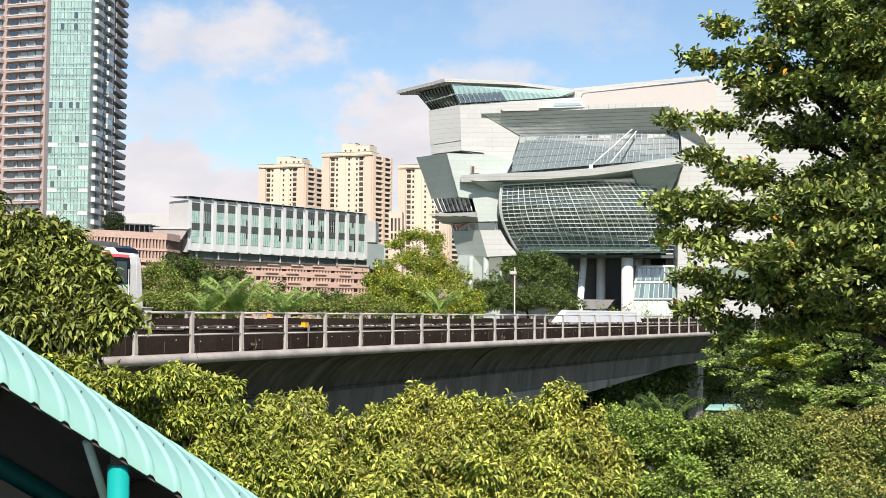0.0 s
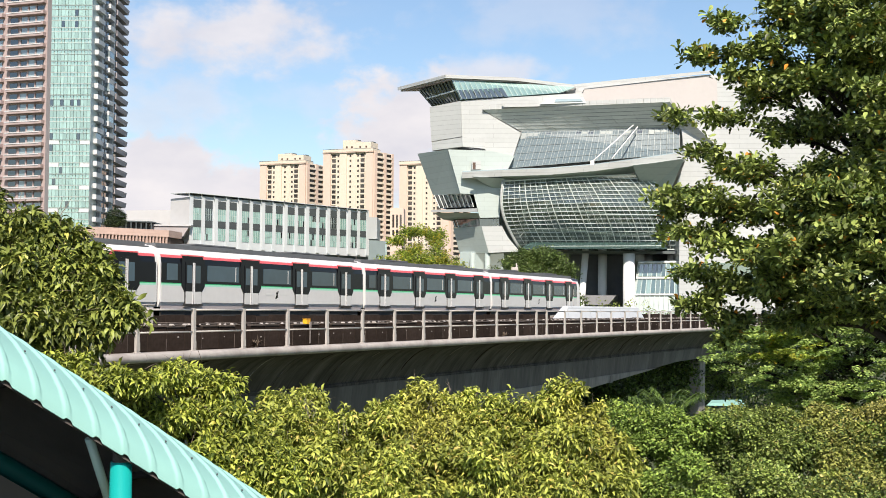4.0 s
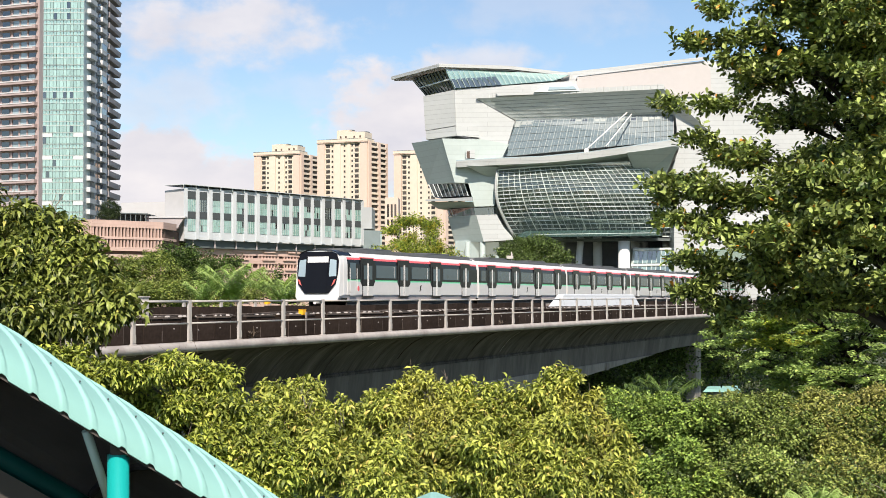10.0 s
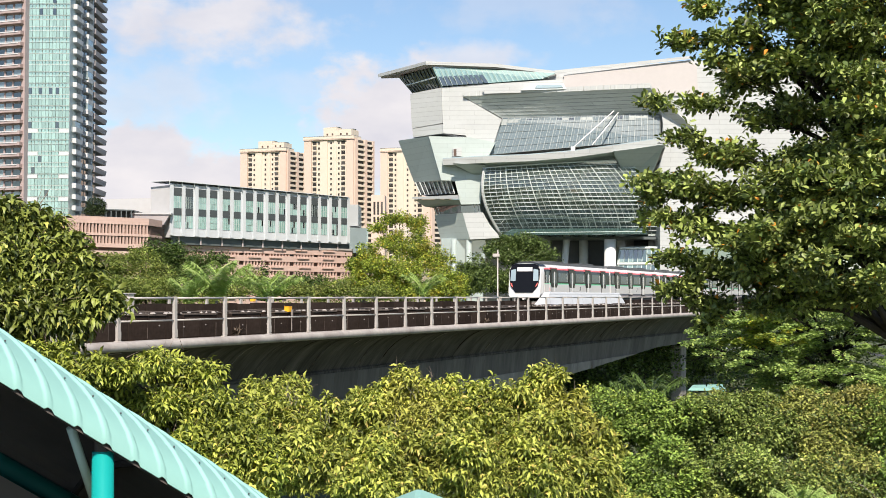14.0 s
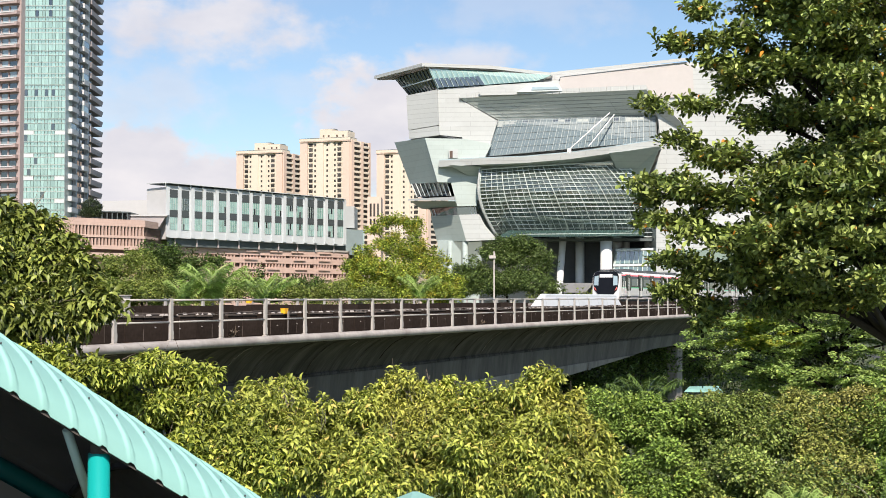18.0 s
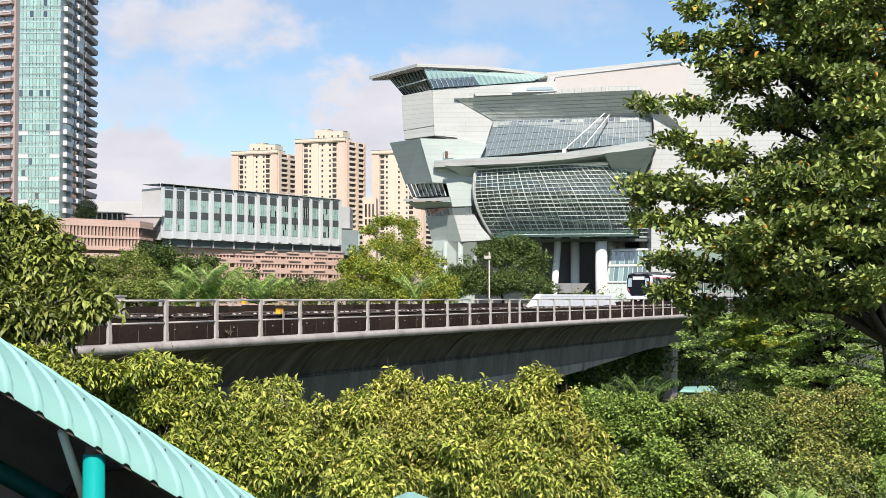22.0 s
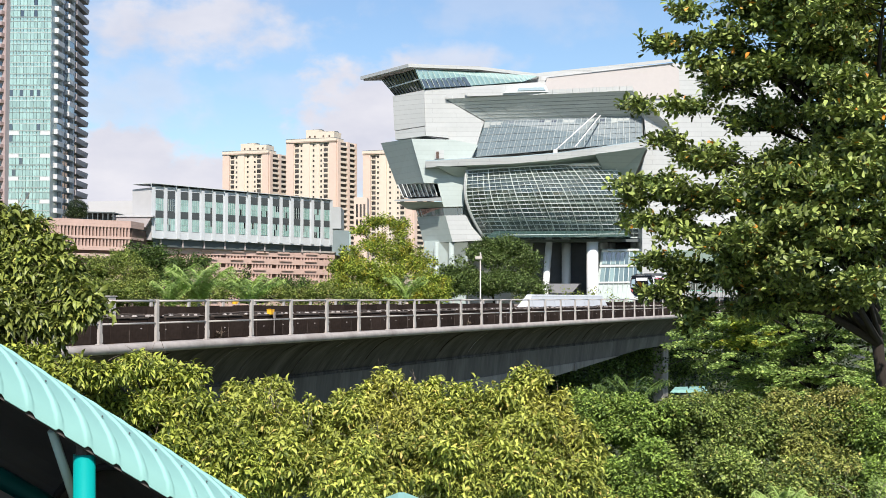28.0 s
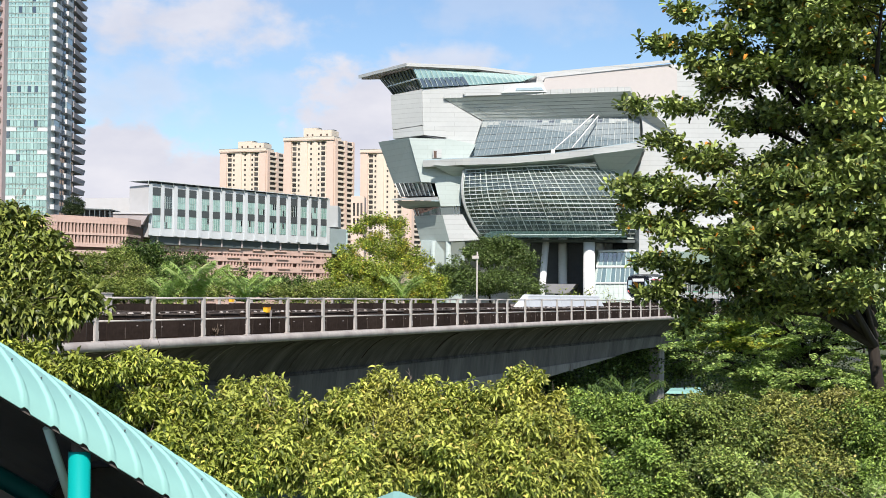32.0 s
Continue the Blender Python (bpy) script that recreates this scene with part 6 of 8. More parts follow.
# ---- slab flats ----
def flats(a, mid, b, ztop, floors, label, crown):
    """A tall block of flats: lit gable side a to mid, balcony side mid to b."""
    t = thing("block_of_flats", (mid[0], mid[1], 0), label, "building", "cream blocks of flats")
    a, mid, b = Vector(a), Vector(mid), Vector(b)
    back = a + (b - mid)
    part("body", G().hexa([(p.x, p.y, 0) for p in (a, mid, b, back)], [(p.x, p.y, ztop) for p in (a, mid, b, back)]), HDB_CREAM, t, "cream rendered body")
    w = (mid - a).xy.length
    m = face_frame((a.x, a.y, 0), mid - a, t)
    # projecting bays on the gable side, peach and cream
    for u0, u1, o, mt in ((0.0, 0.15, 0.9, HDB_PINK), (0.33, 0.47, 0.7, HDB_CREAM), (0.60, 0.66, 0.5, HDB_CREAM), (0.86, 1.0, 0.8, HDB_PINK)):
        pts = [home(t) + m @ Vector(v) for v in ((u0 * w, -o, 0), (u1 * w, -o, 0), (u1 * w, 0.1, 0), (u0 * w, 0.1, 0))]
        part("bay", G().hexa(pts, [p + Vector((0, 0, ztop - 0.6)) for p in pts]), mt, t)
    pts = [home(t) + m @ Vector(v) for v in ((-0.2, -1.3, ztop), (w + 0.3, -1.3, ztop), (w + 0.3, 9, ztop), (-0.2, 9, ztop))]
    part("roof_parapet", G().hexa(pts, [p + Vector((0, 0, 1.35)) for p in pts]), HDB_CREAM, t)
    part("roof_rail", G().hexa([p + Vector((0, 0, 1.36)) for p in pts], [p + Vector((0, 0, 1.6)) for p in pts]), FRAME_DARK, t)
    part("parapet_band", G().hexa([p + Vector((0, 0, -0.5)) + (p - sum(pts, Vector()) / 4) * 0.012 for p in pts], [p + Vector((0, 0, -0.15)) + (p - sum(pts, Vector()) / 4) * 0.012 for p in pts]), HDB_PINK, t)
    for k0, k1, h in crown:
        pts = [home(t) + m @ Vector(v) for v in ((k0 * w, -1.0, ztop + 1.61), (k1 * w, -1.0, ztop + 1.61), (k1 * w, 9, ztop + 1.61), (k0 * w, 9, ztop + 1.61))]
        part("lift_motor_room", G().hexa(pts, [p + Vector((0, 0, h)) for p in pts]), HDB_CREAM, t)
        part("water_tank", G().hexa([p + Vector((0, 0, h + 0.01)) for p in (lerp(pts[0], pts[2], 0.3), lerp(pts[1], pts[2], 0.3), lerp(pts[1], pts[2], 0.7), lerp(pts[0], pts[2], 0.55))], [p + Vector((0, 0, h + 0.5)) for p in (lerp(pts[0], pts[2], 0.3), lerp(pts[1], pts[2], 0.3), lerp(pts[1], pts[2], 0.7), lerp(pts[0], pts[2], 0.55))]), FRAME_DARK, t)
        for kk in (0.3, 0.7):
            q = [home(t) + m @ Vector(v) for v in ((lerp((k0, 0, 0), (k1, 0, 0), kk).x * w - 0.5, -1.05, ztop + 1.9), (lerp((k0, 0, 0), (k1, 0, 0), kk).x * w + 0.5, -1.05, ztop + 1.9), (lerp((k0, 0, 0), (k1, 0, 0), kk).x * w + 0.5, -0.9, ztop + 1.9), (lerp((k0, 0, 0), (k1, 0, 0), kk).x * w - 0.5, -0.9, ztop + 1.9))]
            part("vent_opening", G().hexa(q, [p + Vector((0, 0, 1.1)) for p in q]), BROWN_DARK, t)
    fh = 2.85
    big = G().box(-1.15, 1.15, -0.12, 0, 0, 1.7).mesh("window", HDB_WINDOW)
    small = G().box(-0.5, 0.5, -0.12, 0, 0.2, 1.4).mesh("small_window", HDB_WINDOW)
    ledge = G().box(-1.25, 1.25, -0.35, 0, -0.75, -0.05).mesh("window_ledge", HDB_CREAM)
    for f in range(floors):
        z = ztop - 2.9 - f * fh
        if z < 20:
            break
        for u, me, o in ((0.205, big, 0), (0.295, small, 0), (0.54, small, 0), (0.695, small, 0), (0.785, big, 0)):
            piece(me.name.split(".")[0], me, t, m @ pose(u * w, -o, z))
        for u in (0.205, 0.785):
            piece("window_ledge", ledge, t, m @ pose(u * w, 0, z))
    wb = (b - mid).xy.length
    mb = face_frame((mid.x, mid.y, 0), b - mid, t)
    for u0, u1 in ((0.0, 0.14), (0.50, 0.62), (0.92, 1.0)):
        pts = [home(t) + mb @ Vector(v) for v in ((u0 * wb, -0.9, 0), (u1 * wb, -0.9, 0), (u1 * wb, 0.1, 0), (u0 * wb, 0.1, 0))]
        part("pier_strip", G().hexa(pts, [p + Vector((0, 0, ztop)) for p in pts]), HDB_PINK, t)
    bal = G().box(-wb * 0.17, wb * 0.17, -0.9, 0, -0.2, 0.95).mesh("balcony", HDB_CREAM)
    rec = G().box(-wb * 0.16, wb * 0.16, -0.08, 0, 0.95, fh - 0.25).mesh("balcony_recess", HDB_WINDOW)
    for f in range(floors):
        z = ztop - 3.2 - f * fh
        if z < 18:
            break
        for u in (0.32, 0.77):
            piece("balcony", bal, t, mb @ pose(u * wb, 0, z))
            piece("balcony_recess", rec, t, mb @ pose(u * wb, 0, z))
    return t


flats((-122.82, 788.92, 0.00), (-95.18, 779.14, 0.00), (-86.62, 795.44, 0.00), 96.90, 36, "cream and peach high-rise block of flats, the lowest of three", ((0.40, 0.70, 4.0), (0.70, 0.96, 2.9)))
flats((-81.83, 751.43, 0.00), (-53.74, 741.65, 0.00), (-44.25, 757.95, 0.00), 99.50, 36, "cream and peach high-rise block of flats, the tallest of three", ((0.40, 0.66, 4.7), (0.66, 0.96, 3.4)))
flats((-39.69, 754.69, 0.00), (-12.03, 744.91, 0.00), (-1.26, 761.21, 0.00), 93.60, 36, "cream and peach high-rise block of flats beside the arts centre", ((0.42, 0.72, 4.0), (0.72, 0.96, 2.9)))
ex = thing("office_building", (-31.07, 560.00, 0), "small peach office building with vertical windows", "building")
part("body", quad_solid([(-33.49, 560.00, 54.83), (-27.91, 560.00, 54.83), (-27.81, 560.00, -0.20), (-33.37, 560.00, -0.20)], (0, 15, 0)), HDB_PINK, ex)
for corners in ((Vector((-32.55, 559.90, 52.03)), Vector((-31.73, 559.90, 52.03)), Vector((-31.72, 559.90, 46.68)), Vector((-32.53, 559.90, 46.68))),
                (Vector((-32.53, 559.90, 45.75)), Vector((-31.72, 559.90, 45.75)), Vector((-31.71, 559.90, 43.19)), Vector((-32.53, 559.90, 43.19))),
                (Vector((-31.03, 559.90, 52.03)), Vector((-30.22, 559.90, 52.03)), Vector((-30.21, 559.90, 46.68)), Vector((-31.02, 559.90, 46.68))),
                (Vector((-31.02, 559.90, 45.75)), Vector((-30.21, 559.90, 45.75)), Vector((-30.20, 559.90, 43.19)), Vector((-31.02, 559.90, 43.19))),
                (Vector((-29.52, 559.90, 52.03)), Vector((-28.71, 559.90, 52.03)), Vector((-28.70, 559.90, 46.68)), Vector((-29.51, 559.90, 46.68))),
                (Vector((-29.51, 559.90, 45.75)), Vector((-28.70, 559.90, 45.75)), Vector((-28.69, 559.90, 43.19)), Vector((-29.51, 559.90, 43.19)))):
    part("window", quad_solid(corners, (0, 0.2, 0)), HDB_WINDOW, ex)


# ---- residential tower ----
def build_tower():
    t = thing("residential_tower", (-110.63, 385.00, 0), "tall residential tower with green glass bay and stacked balconies", "building")
    z1 = 142.0
    fh = 3.17
    nf = 40
    # plan corners: west front, glass bay, balcony flank
    w0, w1 = Vector((-155.57, 398.00, 9.71)), Vector((-121.95, 386.00, 9.81))
    g0, g1 = Vector((-118.01, 377.00, 9.88)), Vector((-106.62, 377.00, 9.88))
    e0 = Vector((-107.75, 381.00, 9.85))
    e1 = e0 + Vector((0, 39, 0))
    part("west_body", G().hexa([(p.x, p.y, 0) for p in (w0, w1, w1 + Vector((6, 30, 0)), w0 + Vector((6, 30, 0)))], [(p.x, p.y, z1) for p in (w0, w1, w1 + Vector((6, 30, 0)), w0 + Vector((6, 30, 0)))]), TOWER_PINK, t, "pinkish rendered west front")
    part("glass_core", G().hexa([(p.x, p.y, 0) for p in (g0 + Vector((0, .3, 0)), g1 + Vector((0, .3, 0)), g1 + Vector((-3, 30, 0)), g0 + Vector((-3, 30, 0)))], [(p.x, p.y, z1) for p in (g0 + Vector((0, .3, 0)), g1 + Vector((0, .3, 0)), g1 + Vector((-3, 30, 0)), g0 + Vector((-3, 30, 0)))]), FRAME_GRID, t)
    part("east_body", G().hexa([(p.x, p.y, 0) for p in (e0, e0 + Vector((0, 29, 0)), e0 + Vector((-4, 29, 0)), e0 + Vector((-4, 2, 0)))], [(p.x, p.y, z1) for p in (e0, e0 + Vector((0, 29, 0)), e0 + Vector((-4, 29, 0)), e0 + Vector((-4, 2, 0)))]), TOWER_DARK, t, "balcony flank with shade in its colour")
    s0 = Vector((-121.32, 384.00, 9.82))
    part("ribbed_strip", G().hexa([(s0.x, s0.y, 0), (g0.x, g0.y + 1, 0), (g0.x, g0.y + 8, 0), (s0.x, s0.y + 8, 0)], [(s0.x, s0.y, z1), (g0.x, g0.y + 1, z1), (g0.x, g0.y + 8, z1), (s0.x, s0.y + 8, z1)]), TOWER_GREY, t)
    m = face_frame((g0.x, g0.y, 0), g1 - g0, t)
    wg = (g1 - g0).xy.length
    nc = 12
    cw = wg / nc
    tall = G().box(-cw / 2 + 0.05, cw / 2 - 0.05, -0.1, 0.1, 0, 1.75).mesh("pane", GLASS_MINT)
    dark = G().box(-cw / 2 + 0.05, cw / 2 - 0.05, -0.1, 0.1, 0, 1.75).mesh("pane", GLASS_DARK)
    low = G().box(-cw / 2 + 0.1, cw / 2 - 0.1, -0.08, 0.1, 0, 0.95).mesh("spandrel_pane", GLASS_SPANDREL)
    rail = part("floor_line", G().box(0, 1, 0, 1, 0, 1), FRAME_PALE, t)
    line = G().box(0, wg, -0.2, 0, -0.1, 0.06).mesh("floor_line", FRAME_GRID)
    rail.data = line
    rail.matrix_basis = m @ pose(0, 0, 14)
    blank = G().box(0, wg * 0.24, -0.2, 0, 0, 0.95).mesh("white_panel", TOWER_WHITE)
    w = (w1 - w0).xy.length
    mw = face_frame((w0.x, w0.y, 0), w1 - w0, t)
    deck = G().box(-6.4, 6.4, -1.5, 0, -0.55, 0.45).mesh("balcony_deck", TOWER_PINK)
    lip = G().box(-6.4, 5.6, -1.62, -1.5, 0.1, 0.36).mesh("balcony_lip", TOWER_WHITE)
    wwin = G().box(-1.2, 1.2, -0.1, 0, 0, 1.55).mesh("window", GLASS_GREY)
    dwin = G().box(-1.3, 1.3, -0.1, 0, 0, 1.35).mesh("dark_window", GLASS_DARK)
    mull = G().box(-0.22, 0.22, -0.3, 0, 0, 1.75).mesh("window_pier", TOWER_PINK)
    me_ = face_frame((e0.x, e0.y, 0), e1 - e0, t)
    bw = G().box(0, 6.6, -1.7, 0, -0.25, 1.1).mesh("white_balcony", TOWER_WHITE)
    bt = G().box(0, 5.6, -1.4, 0, -0.25, 1.1).mesh("white_balcony", TOWER_WHITE)
    bg = G().hexa([(0, -1.3, -0.3), (15.5, -0.6, -0.3), (15.5, 3.0, -0.3), (0, 5.0, -0.3)], [(0, -1.3, 1.3), (17, -0.6, 1.3), (17, 3.0, 1.3), (0, 5.0, 1.3)]).mesh("grey_balcony", TOWER_GREY)
    gw = G().box(0, 5.0, -1.35, 0.2, 0.1, 2.6).mesh("glazed_screen", GLASS_GREY)
    rec = G().box(0.2, 4.2, -0.06, 0, 0, 1.5).mesh("balcony_opening", GLASS_DARK)
    wall = G().box(0, 1.2, -0.9, 0, -0.3, 2.9).mesh("screen_wall", TOWER_WHITE)
    for f in range(8, nf):
        z = 8.0 + f * fh + 1.0
        for c in range(nc):
            piece("pane", dark if rng.random() < 0.06 else tall, t, m @ pose((c + 0.5) * cw, 0, z + 0.15))
            piece("spandrel_pane", low, t, m @ pose((c + 0.5) * cw, 0, z + 2.1))
        piece("floor_line", line, t, m @ pose(0, 0, z + 2.02))
        piece("floor_line", line, t, m @ pose(0, 0, z))
        if f in (9, 11, 13, 15):
            piece("white_panel", blank, t, m @ pose(0, 0, z + 2.06))
            piece("white_panel", blank, t, m @ pose(wg * 0.76, 0, z + 2.06))
        for x in (w - 6.9, w - 21.2):
            piece("balcony_deck", deck, t, mw @ pose(x, 0, z))
            piece("balcony_lip", lip, t, mw @ pose(x, 0, z))
            piece("dark_window", dwin, t, mw @ pose(x - 4.6, 0, z + 0.75))
            for k in range(3):
                piece("window", dwin if rng.random() < 0.35 else wwin, t, mw @ pose(x - 1.0 + 2.7 * k, 0, z + 0.62))
                piece("window_pier", mull, t, mw @ pose(x - 2.4 + 2.7 * k, 0, z + 0.5))
        o = 0.5 if f % 2 else 0.0
        piece("white_balcony", bw, t, me_ @ pose(1.2, 0, z))
        piece("white_balcony", bt, t, me_ @ pose(14.2 + o, 0, z + 0.4))
        piece("grey_balcony", bg, t, me_ @ pose(22.6, 0, z + 0.2))
        piece("screen_wall", wall, t, me_ @ pose(8.2, 0, z))
        piece("screen_wall", wall, t, me_ @ pose(20.6, 0, z))
        if rng.random() < 0.25:
            piece("glazed_screen", gw, t, me_ @ pose(1.4 if f % 3 else 14.4, 0, z + 0.8))
        for x in (2.0, 10.4, 15.2, 23.2):
            piece("balcony_opening", rec, t, me_ @ pose(x, 0, z + 1.25))
    return t


build_tower()


# ---- trees and planting behind the viaduct ----
tree("broadleaf_tree", "yellow-green broadleaf tree with yellowing leaves behind the viaduct", (-6.62, 170.00, 0),
     [(-6.63, 170.00, 19.69, 3.52, 2.82, 2.82), (-10.03, 168.00, 17.52, 2.79, 2.23, 2.09), (-2.37, 168.00, 17.87, 3.13, 2.51, 2.51), (-6.47, 166.00, 16.09, 5.16, 4.13, 2.61), (-11.83, 166.00, 14.72, 2.61, 2.09, 1.65), (-0.62, 166.00, 15.41, 2.75, 2.20, 2.06), (-6.67, 171.00, 22.72, 2.41, 1.93, 0.71), (-4.19, 171.00, 22.57, 1.77, 1.42, 0.64), (-9.15, 171.00, 21.72, 1.56, 1.25, 0.71), (-5.74, 165.00, 13.68, 6.84, 5.47, 1.50), (-12.12, 168.00, 17.18, 1.53, 1.23, 0.97), (0.55, 166.00, 14.17, 1.79, 1.43, 1.38)],
     46000, 0.27, LEAF_FAR, LEAF_YELLOW, 0.4, "trees behind the viaduct", 0.2, 0.6, 0.5, 0.18, bumps=(10, 0.26, 0.46), squash=0.6, core=0.55, fill=14000)
tree("broadleaf_tree", "dark green round-crowned tree with pale blossom behind the viaduct", (8.34, 190.00, 0),
     [(8.35, 190.00, 19.22, 4.72, 3.78, 2.20), (3.97, 188.00, 16.89, 3.12, 2.49, 2.18), (12.55, 188.00, 17.13, 2.96, 2.37, 2.34), (8.21, 187.00, 15.32, 6.59, 5.27, 2.32), (9.19, 191.00, 20.68, 3.56, 2.85, 1.11), (3.18, 187.00, 14.94, 2.71, 2.17, 1.55), (13.79, 187.00, 14.94, 1.86, 1.49, 1.55), (6.15, 190.00, 19.69, 2.20, 1.76, 1.26), (11.90, 190.00, 19.69, 2.05, 1.64, 1.26), (2.17, 187.00, 14.32, 2.63, 2.11, 1.55), (1.25, 188.00, 15.88, 1.56, 1.25, 1.25)],
     40000, 0.28, LEAF_FAR, LEAF_ROUND, 0.4, "trees behind the viaduct", 0.2, 0.6, 0.5, 0.18, bumps=(10, 0.26, 0.44), squash=0.55, core=0.55, fill=14000)
tree("broadleaf_tree", "bushy green tree below the car park", (-30.95, 140.00, 0),
     [(-32.33, 140.00, 16.85, 2.09, 1.67, 1.28), (-34.46, 138.00, 15.76, 2.86, 2.29, 1.49), (-30.34, 138.00, 15.53, 2.06, 1.65, 1.49), (-36.49, 137.00, 14.49, 2.56, 2.04, 1.59), (-32.29, 136.00, 13.91, 5.07, 4.06, 1.47), (-28.91, 136.00, 13.91, 2.03, 1.62, 1.24)],
     34000, 0.22, LEAF_FAR, LEAF_SHADE, 0.35, "trees behind the viaduct", 0.2, 0.6, 0.5, 0.18, bumps=(10, 0.26, 0.45), squash=0.65, core=0.55, fill=9000)
tree("broadleaf_tree", "shadowed dark green tree below the office block", (-27.57, 150.00, 0),
     [(-31.80, 150.00, 17.90, 2.30, 1.84, 1.40), (-30.20, 150.00, 16.90, 2.60, 2.10, 1.50), (-27.61, 150.00, 16.42, 2.11, 1.69, 1.24), (-26.04, 151.00, 16.94, 1.25, 1.00, 0.88), (-28.52, 149.00, 14.85, 2.78, 2.22, 1.36), (-20.29, 156.00, 14.29, 1.94, 1.55, 0.78), (-16.63, 158.00, 14.50, 2.36, 1.89, 0.92), (-21.16, 152.00, 15.20, 0.57, 0.45, 1.64)],
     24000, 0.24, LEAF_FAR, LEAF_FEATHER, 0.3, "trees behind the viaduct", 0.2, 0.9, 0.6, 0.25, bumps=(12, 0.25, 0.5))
tree("broadleaf_tree", "low green tree row beside the viaduct", (-18.85, 145.00, 0),
     [(-21.87, 145.00, 14.50, 2.16, 1.73, 1.08), (-18.13, 144.00, 13.66, 2.69, 2.15, 0.78), (-15.15, 144.00, 13.48, 2.69, 2.15, 0.66), (-23.34, 143.00, 13.41, 2.37, 1.90, 0.59), (-33.0, 141.0, 13.0, 2.6, 2.0, 0.9), (-29.0, 141.0, 12.9, 2.6, 2.0, 0.9), (-26.0, 142.0, 13.0, 2.4, 2.0, 0.9), (-12.17, 144.00, 13.89, 2.39, 1.91, 0.95), (-8.53, 143.00, 13.41, 2.37, 1.90, 0.71)],
     32000, 0.20, LEAF_FAR, LEAF_SHADE, 0.25, "trees behind the viaduct", 0.2, 0.9, 0.6, 0.22, bumps=(12, 0.25, 0.5))
tree("roof_garden_tree", "small dark clipped tree on the car park roof", (-72.14, 275.00, 29.0), [(-72.16, 275.00, 31.60, 1.82, 1.46, 1.60), (-72.47, 274.50, 30.42, 1.93, 1.55, 1.02), (-71.10, 274.50, 30.42, 1.14, 0.91, 0.91)], 16000, 0.17, LEAF_SMALL, LEAF_CLIPPED, 0.15, shell=0.25, limbs=3)
palm("palm_tree", "feathery green palm behind the viaduct", (-22.36, 128.00, 0), 12.6, 14, 5.6, "palms behind the viaduct")
palm("palm_tree", "feathery green palm behind the viaduct", (-18.14, 132.00, 0), 12.4, 13, 4.6, "palms behind the viaduct")
palm("palm_tree", "feathery green palm behind the viaduct", (-24.60, 126.00, 0), 12.2, 12, 3.8, "palms behind the viaduct")
palm("palm_tree", "small green palm showing over the railing", (-3.25, 140.00, 0), 12.9, 9, 3.8, "palms behind the viaduct")
# both pier palms take the dark leaf, so their shade is in the colour
palm("palm_tree", "shaded palm with arching fronds before the viaduct pier", (6.62, 47.00, 0), 9.1, 13, 1.9, "palms under the viaduct", LEAF_FEATHER)
palm("palm_tree", "shaded palm with arching fronds before the viaduct pier", (6.11, 50.00, 0), 8.6, 12, 1.9, "palms under the viaduct", LEAF_FEATHER)
palm("palm_tree", "young palm growing through the hedge", (4.74, 19.40, 0), 9.80, 10, 0.75, "palms under the viaduct")
for i, (x, y, h) in enumerate(((*(14.02, 150.00), 4.0), (*(20.56, 168.00), 6.0), (*(27.54, 182.00), 6.8), (*(33.86, 190.00), 7.0), (*(9.68, 150.00), 4.0), (*(4.40, 140.00), 4.0), (*(28.06, 205.00), 7.5), (*(35.65, 215.00), 8.0), (*(40.98, 215.00), 8.0), (*(21.45, 195.00), 7.0))):
    lob = [(x + rng.uniform(-5, 5), y + rng.uniform(-2, 2), h + rng.uniform(-2.5, 1.5), 4.0, 3.0, 2.2) for k in range(6)]
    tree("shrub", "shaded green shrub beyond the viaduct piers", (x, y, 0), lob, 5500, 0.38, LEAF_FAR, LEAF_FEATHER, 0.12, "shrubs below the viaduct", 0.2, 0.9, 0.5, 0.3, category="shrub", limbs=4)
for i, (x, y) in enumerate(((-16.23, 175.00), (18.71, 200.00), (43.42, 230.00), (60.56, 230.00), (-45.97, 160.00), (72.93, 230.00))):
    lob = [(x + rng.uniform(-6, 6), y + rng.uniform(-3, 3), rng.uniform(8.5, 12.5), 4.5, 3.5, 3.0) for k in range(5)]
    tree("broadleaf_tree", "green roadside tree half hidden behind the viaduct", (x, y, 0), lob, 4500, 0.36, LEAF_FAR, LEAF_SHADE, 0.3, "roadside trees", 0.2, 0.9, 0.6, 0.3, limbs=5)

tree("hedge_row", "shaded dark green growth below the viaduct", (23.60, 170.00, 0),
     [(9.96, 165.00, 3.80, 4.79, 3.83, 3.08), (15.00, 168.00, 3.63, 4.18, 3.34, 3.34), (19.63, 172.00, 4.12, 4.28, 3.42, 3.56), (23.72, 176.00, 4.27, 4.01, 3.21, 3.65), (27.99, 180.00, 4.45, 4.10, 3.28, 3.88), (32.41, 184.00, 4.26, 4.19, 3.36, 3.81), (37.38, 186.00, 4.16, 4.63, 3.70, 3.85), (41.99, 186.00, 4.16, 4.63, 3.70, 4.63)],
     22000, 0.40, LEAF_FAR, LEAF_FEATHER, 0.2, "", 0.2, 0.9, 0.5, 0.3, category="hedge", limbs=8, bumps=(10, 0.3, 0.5))

